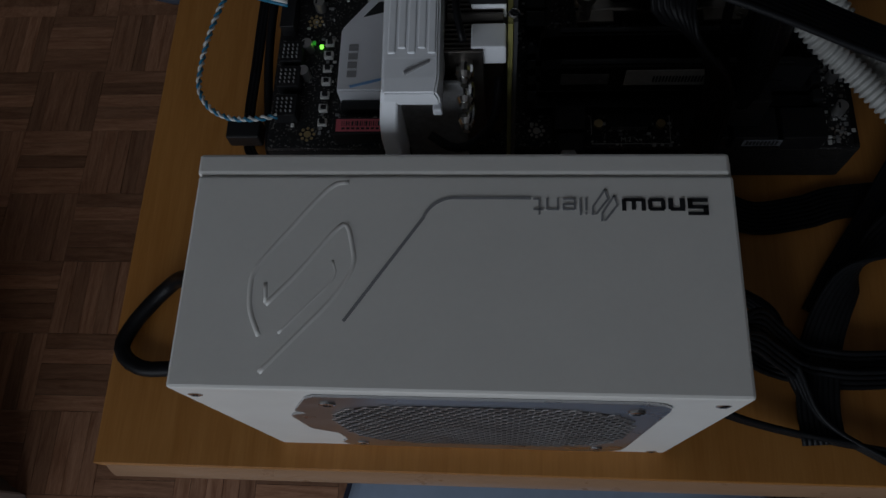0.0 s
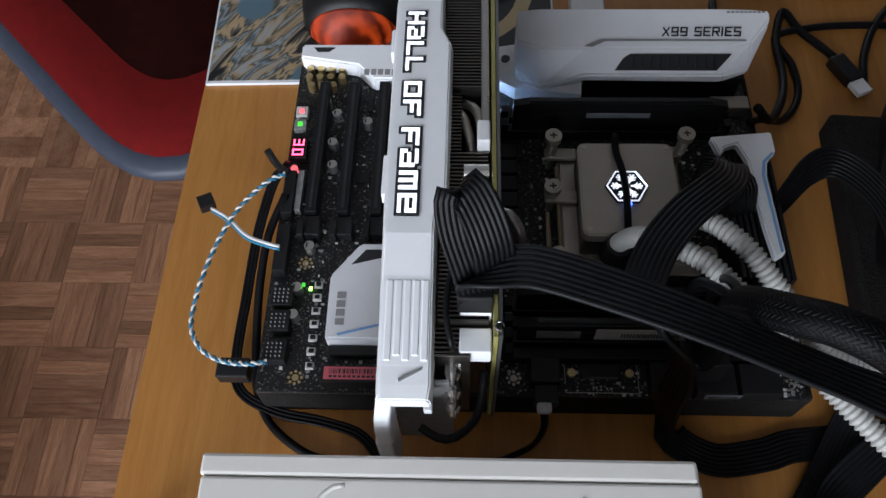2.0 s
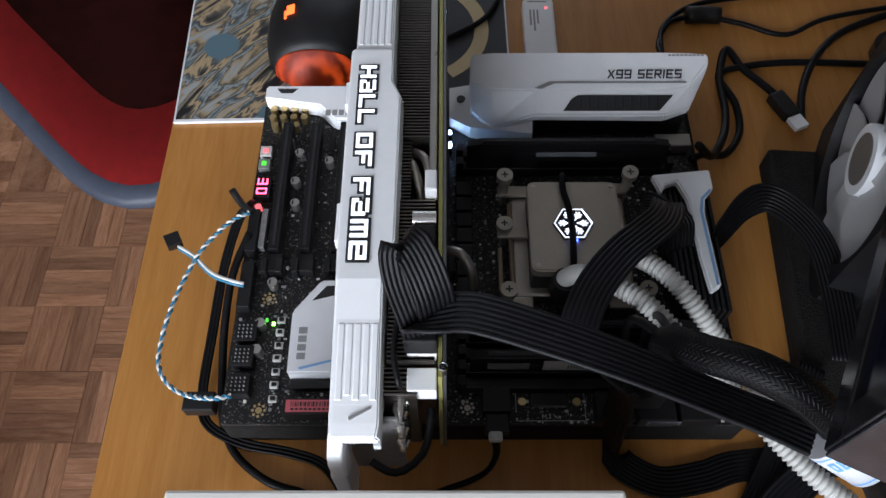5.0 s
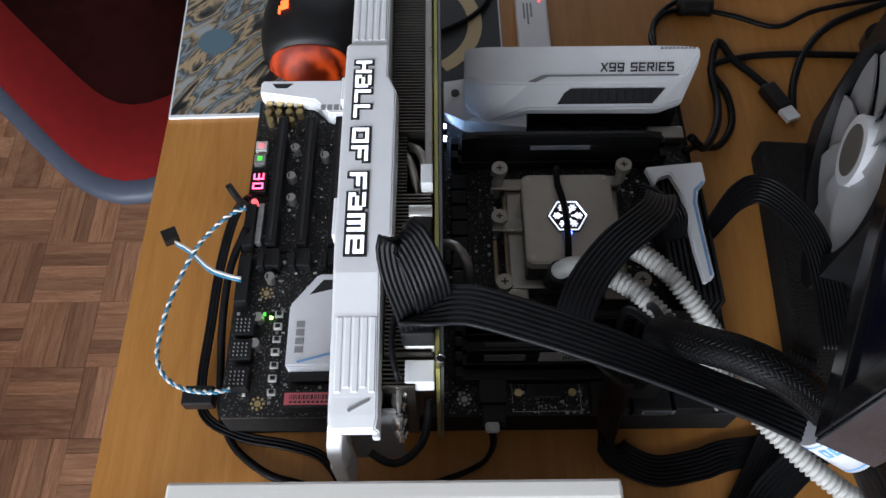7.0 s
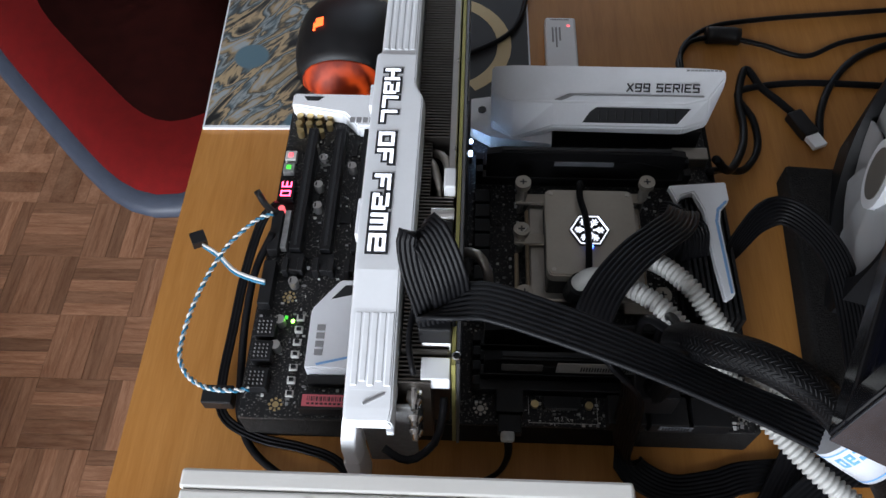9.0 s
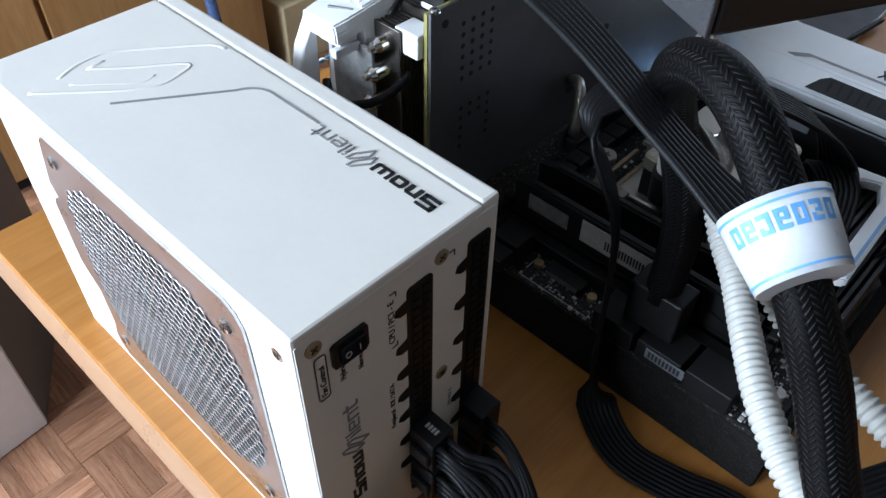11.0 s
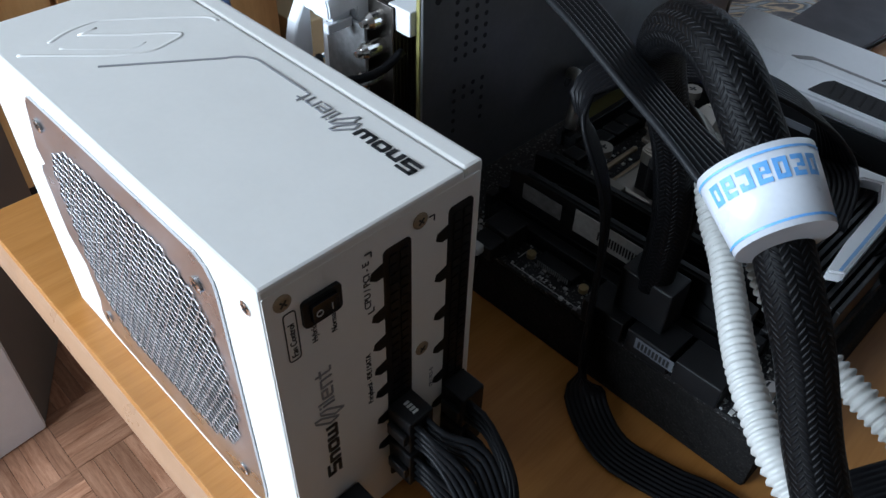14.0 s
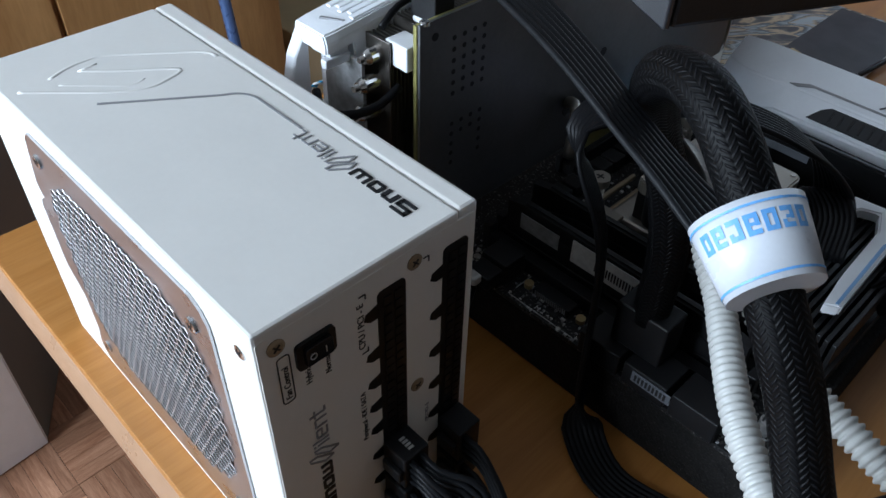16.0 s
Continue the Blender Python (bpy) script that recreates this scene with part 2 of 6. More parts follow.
M_PALEPRINT = mat("pale_print", (0.55, 0.55, 0.53), 0.6, vary=0.15, scale=400)
M_PINK = mat("pink_barcode_label", (0.62, 0.13, 0.16), 0.5, vary=0.1)
M_LABEL = mat("white_label", (0.60, 0.63, 0.68), 0.30, vary=0.06, scale=90)
M_STICKER = mat("dull_grey_sticker", (0.15, 0.16, 0.18), 0.5, vary=0.1)
M_BLUEPRINT = mat("blue_print", (0.14, 0.36, 0.72), 0.4, vary=0.15, scale=200)
M_BLUE_TRIM = mat("pale_blue_trim", (0.22, 0.42, 0.72), 0.35, vary=0.05)
M_TUBE = mat("white_corrugated_tube", (0.44, 0.44, 0.42), 0.42, vary=0.08, scale=80)
M_BRAID = braid("braided_sleeve", (0.0012, 0.0012, 0.0014), (0.0085, 0.0085, 0.010), 3100.0, 130.0, 0.5)
M_RED = mat("red_fabric", (0.125, 0.006, 0.006), 0.9, spec=0.12, vary=0.18, scale=60, bump=0.4, bump_scale=900)
# red seat cloth again, its shade put into the base colour
M_RED_SHADED = mat("shaded_red_fabric", (0.012, 0.0022, 0.0018), 0.95, spec=0.03, vary=0.3, scale=50, bump=0.4, bump_scale=900)
M_PIPING = mat("blue_grey_edging", (0.050, 0.062, 0.090), 0.5, vary=0.12)
M_MAT = print_pattern("printed_mat")
M_ORANGE = glow("orange_mouse_light", (0.62, 0.070, 0.010), 0.14)
_og = M_ORANGE.node_tree
_ow, _or = _og.nodes.new("ShaderNodeTexWave"), _og.nodes.new("ShaderNodeMapRange")
_ow.wave_type, _ow.rings_direction = "RINGS", "X"
_ow.inputs["Scale"].default_value, _ow.inputs["Distortion"].default_value, _ow.inputs["Detail Scale"].default_value = 55.0, 3.0, 1.5
_or.inputs["To Min"].default_value, _or.inputs["To Max"].default_value = 0.03, 0.42
_oc = _og.nodes.new("ShaderNodeTexCoord")
_ob = [q for q in _og.nodes if q.type == "BSDF_PRINCIPLED"][0]
_ob.inputs["Base Color"].default_value = (0.22, 0.020, 0.006, 1)
_og.links.new(_oc.outputs["Object"], _ow.inputs["Vector"]), _og.links.new(_ow.outputs["Fac"], _or.inputs["Value"])
_og.links.new(_or.outputs[0], _ob.inputs["Emission Strength"])
M_MOUSE_LOGO = glow("red_mouse_logo", (1.0, 0.10, 0.02), 2.2)
M_LED_WHITE = glow("white_led", (0.40, 0.62, 1.0), 36.0)
M_LED_BLUE = glow("blue_led", (0.05, 0.12, 1.0), 6.0)
M_LED_GREEN = glow("green_led", (0.25, 1.0, 0.08), 7.0)
M_LED_DIM = glow("dim_green_led", (0.05, 0.5, 0.04), 1.2)
M_LED_PINK = glow("red_button_light", (0.9, 0.12, 0.14), 1.1)
M_DIGIT = glow("red_segments", (1.0, 0.06, 0.14), 5.0)
M_LETTER = glow("white_backlit_letters", (0.85, 0.9, 1.0), 0.9)
M_SNOW = glow("white_backlit_snowflake", (0.85, 0.9, 1.0), 0.7)
M_BLUECASE = mat("dark_blue_mop_cloth", (0.012, 0.016, 0.035), 0.8, vary=0.3)
M_BLUEPOLE = mat("blue_metal_pole", (0.10, 0.17, 0.36), 0.3, 0.3, vary=0.1)
M_GREYCASE = mat("grey_steel_case", (0.15, 0.14, 0.125), 0.5, vary=0.08, scale=10)
M_CARD = mat("pale_cardboard", (0.55, 0.44, 0.26), 0.7, vary=0.08, scale=12)
M_STOOL = mat("pale_blue_cover", (0.35, 0.45, 0.60), 0.45, vary=0.1, scale=15)
M_SCREEN = mat("dark_glossy_screen", (0.004, 0.005, 0.014), 0.10, vary=0.1, spec=0.2)
M_BLADE = mat("white_fan_blade", (0.46, 0.47, 0.48), 0.4, vary=0.04)
M_SMOKE = mat("side_strip_gloss", (0.024, 0.026, 0.031), 0.13, 0.0, vary=0.5, scale=34, spec=0.6)
M_TEAL = mat("teal_wire", (0.02, 0.17, 0.30), 0.4)
M_WIREWHITE = mat("white_wire", (0.62, 0.62, 0.60), 0.4)
M_GLASS, _gn, _gl, _gb = nodes_of("window_glass")
_gb.inputs["Transmission Weight"].default_value, _gb.inputs["Roughness"].default_value = 1.0, 0.02


# ---- mesh helpers ----
def thing(name, loc, label, category, group="", kind=""):
    ob = new(name)
    ob.location, ob.empty_display_size = loc, 0.02
    return tagged(ob, label, category, group, kind)


def root_of(ob):
    while ob.parent:
        ob = ob.parent
    return ob


def part(name, bm, material, parent=None, label="", smooth=False):
    me = bpy.data.meshes.new(name)
    if parent is not None:
        bmesh.ops.translate(bm, verts=bm.verts, vec=-Vector(root_of(parent).location))
    bm.to_mesh(me)
    bm.free()
    if smooth:
        me.polygons.foreach_set("use_smooth", [True] * len(me.polygons))
    me.materials.append(material)
    ob = new(name, me)
    if parent is not None:
        ob.parent = parent
    if label:
        tagged(ob, label)
    return ob


def box(bm, x0, x1, y0, y1, z0, z1, bevel=0.0, m=None, seg=2):
    r = bmesh.ops.create_cube(bm, size=1.0)
    vs = r["verts"]
    for v in vs:
        v.co = Vector((x0 + (v.co.x + 0.5) * (x1 - x0), y0 + (v.co.y + 0.5) * (y1 - y0), z0 + (v.co.z + 0.5) * (z1 - z0)))
    if bevel:
        es = list({e for v in vs for e in v.link_edges})
        g = bmesh.ops.bevel(bm, geom=es, offset=bevel, segments=seg, profile=0.5, affect="EDGES")
        vs = list({v for f in g["faces"] for v in f.verts} | {v for v in vs if v.is_valid})
    if m is not None:
        bmesh.ops.transform(bm, matrix=m, verts=vs)
    return vs


def boxes(*args, bevel=0.0, m=None):
    bm = bmesh.new()
    for a in args:
        box(bm, *a, bevel=bevel, m=m)
    return bm


def cyl(bm, a, b, r0, r1=None, n=20, caps=True):
    a, b = Vector(a), Vector(b)
    d = b - a
    m = Matrix.Translation((a + b) / 2) @ d.to_track_quat("Z", "Y").to_matrix().to_4x4()
    return bmesh.ops.create_cone(bm, cap_ends=caps, segments=n, radius1=r0, radius2=r0 if r1 is None else r1, depth=d.length, matrix=m)["verts"]


def cyl_bm(a, b, r0, r1=None, n=20):
    bm = bmesh.new()
    cyl(bm, a, b, r0, r1, n)
    return bm


def plate(pts, axis, lo, hi, bm=None):
    """Prism over the polygon pts, drawn out along axis from lo to hi."""
    bm = bm or bmesh.new()

    def at(p, d):
        return {"x": (d, p[0], p[1]), "y": (p[0], d, p[1]), "z": (p[0], p[1], d)}[axis]
    a, b = [bm.verts.new(at(p, lo)) for p in pts], [bm.verts.new(at(p, hi)) for p in pts]
    faces = [bm.faces.new(a), bm.faces.new(b)]
    n = len(pts)
    for i in range(n):
        faces.append(bm.faces.new((a[i], a[(i + 1) % n], b[(i + 1) % n], b[i])))
    bmesh.ops.recalc_face_normals(bm, faces=faces)
    return bm


def loft(sections):
    """Skin over closed loops with equal counts of points."""
    bm = bmesh.new()
    rings = [[bm.verts.new(p) for p in s] for s in sections]
    n = len(rings[0])
    for a, b in zip(rings, rings[1:]):
        for i in range(n):
            bm.faces.new((a[i], a[(i + 1) % n], b[(i + 1) % n], b[i]))
    bm.faces.new(rings[0]), bm.faces.new(rings[-1])
    bmesh.ops.recalc_face_normals(bm, faces=bm.faces)
    return bm


def spline(pts, step=0.004):
    """Even samples of a smooth curve through pts (tuples of any length)."""
    p = [np.array(q, float) for q in pts]
    p = [2 * p[0] - p[1]] + p + [2 * p[-1] - p[-2]]
    out = []
    for i in range(1, len(p) - 2):
        a, b, c, d = p[i - 1:i + 3]
        k = max(2, int(np.linalg.norm((c - b)[:3]) / step))
        for j in range(k):
            u = j / k
            out.append(0.5 * (2 * b + (c - a) * u + (2 * a - 5 * b + 4 * c - d) * u * u + (3 * b - a - 3 * c + d) * u ** 3))
    out.append(p[-2])
    return out


def frames_along(path):
    """Tangent, side and normal carried along a path without twist."""
    t = [Vector(path[min(i + 1, len(path) - 1)][:3]) - Vector(path[max(i - 1, 0)][:3]) for i in range(len(path))]
    t = [v.normalized() for v in t]
    s = t[0].orthogonal().normalized()
    out = []
    for v in t:
        s = (s - v * s.dot(v)).normalized()
        out.append((v, s, v.cross(s)))
    return out


def tube(pts, r, n=10, step=0.004, wave=None, turn=0.0, offset=0.0, bm=None, flat=1.0):
    """Round cable; wave=(pitch, depth) gives it ribs; turn and offset wind it round its axis."""
    path = spline(pts, step)
    fr = frames_along(path)
    bm = bm or bmesh.new()
    uv = bm.loops.layers.uv.verify()
    s = 0.0
    rings, us = [], []
    for i, (p, (t, a, b)) in enumerate(zip(path, fr)):
        if i:
            s += float(np.linalg.norm((path[i] - path[i - 1])[:3]))
        rr = r
        if wave:
            rr = r * (1 + wave[1] * (abs(math.sin(math.pi * s / wave[0])) * 2 - 1))
        c = Vector(p[:3])
        if offset:
            w = turn * s
            c = c + (a * math.cos(w) + b * math.sin(w)) * offset
        rings.append([bm.verts.new(c + (a * math.cos(k) + b * math.sin(k) * flat) * rr) for k in (2 * math.pi * j / n for j in range(n))])
        us.append(s)
    for i in range(len(rings) - 1):
        for j in range(n):
            f = bm.faces.new((rings[i][j], rings[i][(j + 1) % n], rings[i + 1][(j + 1) % n], rings[i + 1][j]))
            f.smooth = True
            for loop, (u, v) in zip(f.loops, ((us[i], j / n), (us[i], (j + 1) / n), (us[i + 1], (j + 1) / n), (us[i + 1], j / n))):
                loop[uv].uv = (u, v)
    bm.faces.new(rings[0][::-1]), bm.faces.new(rings[-1])
    return bm


def ribbon(pts, lanes, r, step=0.004):
    """Flat cable of joined round wires; each point gives place and side direction."""
    path = spline(pts, step)
    bm = bmesh.new()
    rings = []
    for i, p in enumerate(path):
        t = (Vector(path[min(i + 1, len(path) - 1)][:3]) - Vector(path[max(i - 1, 0)][:3])).normalized()
        s = Vector(p[3:6])
        s = (s - t * s.dot(t)).normalized()
        nn = t.cross(s)
        c = Vector(p[:3])
        ring = []
        for sign in (1, -1):
            for k in range(lanes):
                kk = k if sign > 0 else lanes - 1 - k
                o = (kk - (lanes - 1) / 2) * 2 * r
                for a in (155, 120, 90, 60, 25) if sign > 0 else (25, 60, 90, 120, 155):
                    ring.append(bm.verts.new(c + s * (o + r * math.cos(radians(a))) + nn * sign * r * math.sin(radians(a))))
        rings.append(ring)
    n = len(rings[0])
    for a, b in zip(rings, rings[1:]):
        for i in range(n):
            f = bm.faces.new((a[i], a[(i + 1) % n], b[(i + 1) % n], b[i]))
            f.smooth = True
    bm.faces.new(rings[0][::-1]), bm.faces.new(rings[-1])
    bmesh.ops.recalc_face_normals(bm, faces=bm.faces)
    return bm


def lettering(body, height, m, depth=0.0003, bold=0.0, wide=1.0):
    """Raised letters in the built-in font; m takes the text plane (x along, y up) into the world."""
    cu = bpy.data.curves.new("text", "FONT")
    cu.body, cu.size, cu.extrude, cu.offset, cu.align_x, cu.align_y = body, height / 0.72, depth, bold, "LEFT", "BOTTOM_BASELINE"
    ob = new("text", cu)
    me = bpy.data.meshes.new_from_object(ob.evaluated_get(bpy.context.evaluated_depsgraph_get()))
    bpy.data.objects.remove(ob)
    bm = bmesh.new()
    bm.from_mesh(me)
    bpy.data.meshes.remove(me)
    bmesh.ops.transform(bm, matrix=m @ Matrix.Diagonal((wide, 1, 1, 1)), verts=bm.verts)
    return bm


STROKES = {"X": (4, (((0, 0), (4, 6)), ((0, 6), (4, 0)))), "9": (4, (((0.3, 0), (4, 0), (4, 6), (0, 6), (0, 2.8), (4, 2.8)),)), "S": (4, (((0, 0), (4, 0), (4, 3), (0, 3), (0, 6), (4, 6)),)),
           "E": (4, (((4, 0), (0, 0), (0, 6), (4, 6)), ((0, 3), (3.4, 3)))), "R": (4, (((0, 0), (0, 6), (4, 6), (4, 3), (0, 3)), ((1.8, 3), (4, 0)))), "I": (0.4, (((0.2, 0), (0.2, 6)),)), " ": (1.6, ())}


def block_text(word, height, m, weight=1.05, slant=0.14):
    """Angular stroke letters, each segment a thin raised bar."""
    bm, x, lift = bmesh.new(), 0.0, 0
    k = height / 6
    for ch in word:
        w, lines = STROKES[ch]
        for line in lines:
            for a, b in zip(line, line[1:]):
                p, q = Vector((a[0] + x + slant * a[1], a[1])), Vector((b[0] + x + slant * b[1], b[1]))
                d = (q - p).normalized() * weight * 0.45
                lift += 1
                stroke([(p - d) * k, (q + d) * k], weight * k, 0, 0.0002 + 0.000004 * lift, bm)
        x += w + 2.1
    return moved(bm, m)


def basis(o, ax, up):
    """Matrix with its x along ax, its y along up, at o."""
    ax, up = Vector(ax).normalized(), Vector(up).normalized()
    n = ax.cross(up)
    return Matrix(((ax.x, up.x, n.x, o[0]), (ax.y, up.y, n.y, o[1]), (ax.z, up.z, n.z, o[2]), (0, 0, 0, 1)))


def moved(bm, m):
    bmesh.ops.transform(bm, matrix=m, verts=bm.verts)
    return bm


def rounded(x0, x1, y0, y1, r, n=5):
    """Outline of a rectangle with round corners."""
    out = []
    for cx, cy, a in ((x1 - r, y1 - r, 0), (x0 + r, y1 - r, 90), (x0 + r, y0 + r, 180), (x1 - r, y0 + r, 270)):
        out += [(cx + r * math.cos(radians(a + 90 * i / n)), cy + r * math.sin(radians(a + 90 * i / n))) for i in range(n + 1)]
    return out


def stroke(pts, width, z0, z1, bm=None):
    """Flat line of even width on a level face."""
    bm = bm or bmesh.new()
    p = [Vector((a, b, 0)) for a, b in pts]
    left, right = [], []
    for i, q in enumerate(p):
        d = (p[min(i + 1, len(p) - 1)] - p[max(i - 1, 0)]).normalized()
        s = Vector((-d.y, d.x, 0)) * width / 2
        left.append(q + s), right.append(q - s)
    for i in range(len(p) - 1):
        quad = [left[i], left[i + 1], right[i + 1], right[i]]
        lo, hi = [bm.verts.new((v.x, v.y, z0)) for v in quad], [bm.verts.new((v.x, v.y, z1)) for v in quad]
        fs = [bm.faces.new(hi), bm.faces.new(lo[::-1])]
        for k in range(4):
            fs.append(bm.faces.new((lo[k], lo[(k + 1) % 4], hi[(k + 1) % 4], hi[k])))
        bmesh.ops.recalc_face_normals(bm, faces=fs)
    return bm


def arc(cx, cy, r, a0, a1, n=8):
    return [(cx + r * math.cos(radians(a0 + (a1 - a0) * i / n)), cy + r * math.sin(radians(a0 + (a1 - a0) * i / n))) for i in range(n + 1)]


# ---- room ----
FZ = -0.74
XL, XR, YN, YF, ZC = -1.95, 2.3, -1.7, 2.45, 1.75


def wall(name, args, label):
    return tagged(part(name, boxes(*args), M_WALL), label, "wall", kind="structure")


wall("wall_left", [(XL - 0.12, XL, YN, YF, FZ, ZC)], "plain cream painted room wall")
wall("wall_right", [(XR, XR + 0.12, YN, YF, FZ, ZC)], "plain cream painted room wall")
wall("wall_far", [(XL, -0.65, YF, YF + 0.12, FZ, ZC), (0.85, XR, YF, YF + 0.12, FZ, ZC), (-0.65, 0.85, YF, YF + 0.12, FZ, 0.15), (-0.65, 0.85, YF, YF + 0.12, 1.35, ZC)], "plain cream painted wall with a window opening")
wall("wall_near", [(XL, -1.55, YN - 0.12, YN, FZ, ZC), (0.05, XR, YN - 0.12, YN, FZ, ZC), (-1.55, 0.05, YN - 0.12, YN, FZ, -0.08), (-1.55, 0.05, YN - 0.12, YN, 1.3, ZC)], "plain cream painted wall with a wide window opening")
tagged(part("ceiling", boxes((XL, XR, YN, YF, ZC, ZC + 0.1)), M_CEIL), "plain white painted ceiling", "ceiling", kind="structure")
floor = tagged(part("floor", boxes((XL, XR, YN, YF, FZ - 0.05, FZ - 0.001)), M_FLOORBED), "worn brown mosaic parquet floor", "floor", kind="structure")


def window(name, x0, x1, y, z0, z1):
    w = thing(name, (x0, y, z0), "white framed window letting in grey daylight", "window", kind="structure")
    part("window_frame", boxes((x0, x0 + 0.05, y - 0.03, y + 0.03, z0, z1), (x1 - 0.05, x1, y - 0.03, y + 0.03, z0, z1), (x0 + 0.05, x1 - 0.05, y - 0.03, y + 0.03, z0, z0 + 0.05), (x0 + 0.05, x1 - 0.05, y - 0.03, y + 0.03, z1 - 0.05, z1)), M_WHITE, w)
    g = part("pane", boxes((x0 + 0.05, x1 - 0.05, y - 0.004, y + 0.004, z0 + 0.05, z1 - 0.05)), M_GLASS, w)
    g.visible_shadow = False


window("window_1", -1.55, 0.05, YN - 0.06, -0.08, 1.3)
# unseen far window, added to go with the fill lamp
window("fill_window", -0.65, 0.85, YF + 0.06, 0.15, 1.35)

# ---- desk ----
DX0, DX1, DY0, DY1 = -0.099, 1.25, -0.013, 0.80
desk = thing("desk", (0.5, 0.4, FZ), "orange-brown beech laminate desk with rounded pale edging", "desk")
part("tabletop", boxes((DX0, DX1, DY0, DY1, -0.026, 0.0), bevel=0.0006), M_DESK, desk)
bm = bmesh.new()
tube([(DX0 + 0.004, DY0 - 0.0005, -0.0135), (0.3, DY0 - 0.0005, -0.0135), (DX1, DY0 - 0.0005, -0.0135)], 0.0127, n=16, step=0.05, flat=0.35, bm=bm)
for v in bm.verts:
    v.co.y = DY0 + (v.co.y - DY0) * 0.4 - 0.0006
part("edging", bm, M_EDGE, desk, "rounded pale edging strip", smooth=True)
for x0, x1, y0, y1 in ((0.42, 0.45, 0.05, 0.72), (1.19, 1.22, 0.05, 0.72)):
    part("side_panel", boxes((x0, x1, y0, y1, FZ, -0.026), bevel=0.001), M_CABINET, desk)
part("back_panel", boxes((0.45, 1.19, 0.68, 0.70, -0.5, -0.026)), M_CABINET, desk)

# ---- power supply ----
PX, PY, PZ = 0.1915, 0.0872, 0.15
psu = thing("power_supply", (PX / 2, PY / 2, 0), "white powder-coated modular computer power supply standing on its side", "power supply")
part("body", boxes((-0.0004, PX, 0, 0.0782, 0, PZ), bevel=0.0012), M_PSU, psu)
part("cover_lip", boxes((-0.0012, PX - 0.0006, 0.0786, PY, 0.0004, PZ - 0.0002), bevel=0.0014), M_PSU, psu, "folded edge of the white cover")
# embossed emblem: two hooked ridges
EZ = PZ - 0.0010
rid = bmesh.new()
tube([(0.056, 0.0755, EZ), (0.049, 0.073, EZ), (0.036, 0.0565, EZ), (0.026, 0.0425, EZ), (0.0245, 0.036, EZ), (0.0255, 0.027, EZ), (0.0295, 0.018, EZ)], 0.0014, n=8, step=0.002, bm=rid)
tube([(0.0305, 0.029, EZ), (0.041, 0.041, EZ), (0.0525, 0.0565, EZ), (0.0565, 0.0585, EZ), (0.0592, 0.050, EZ), (0.0597, 0.043, EZ), (0.054, 0.032, EZ), (0.042, 0.018, EZ), (0.031, 0.0055, EZ)], 0.0014, n=8, step=0.002, bm=rid)
tube([(0.0297, 0.037, EZ), (0.0305, 0.0298, EZ)], 0.0013, n=8, step=0.002, bm=rid)
tube([(0.0525, 0.0455, EZ), (0.0535, 0.039, EZ), (0.045, 0.029, EZ), (0.036, 0.019, EZ)], 0.0012, n=8, step=0.002, bm=rid)
part("embossed_emblem", rid, M_PSU, psu, smooth=True)
part("printed_line", stroke([(0.058, 0.0235), (0.0835, 0.0615)] + arc(0.0945, 0.0575, 0.0118, 158, 92, 8) + [(0.0965, 0.0692), (0.1212, 0.0692)], 0.0011, PZ + 0.0001, PZ + 0.0003), M_INK_GREY, psu, "thin grey printed line")


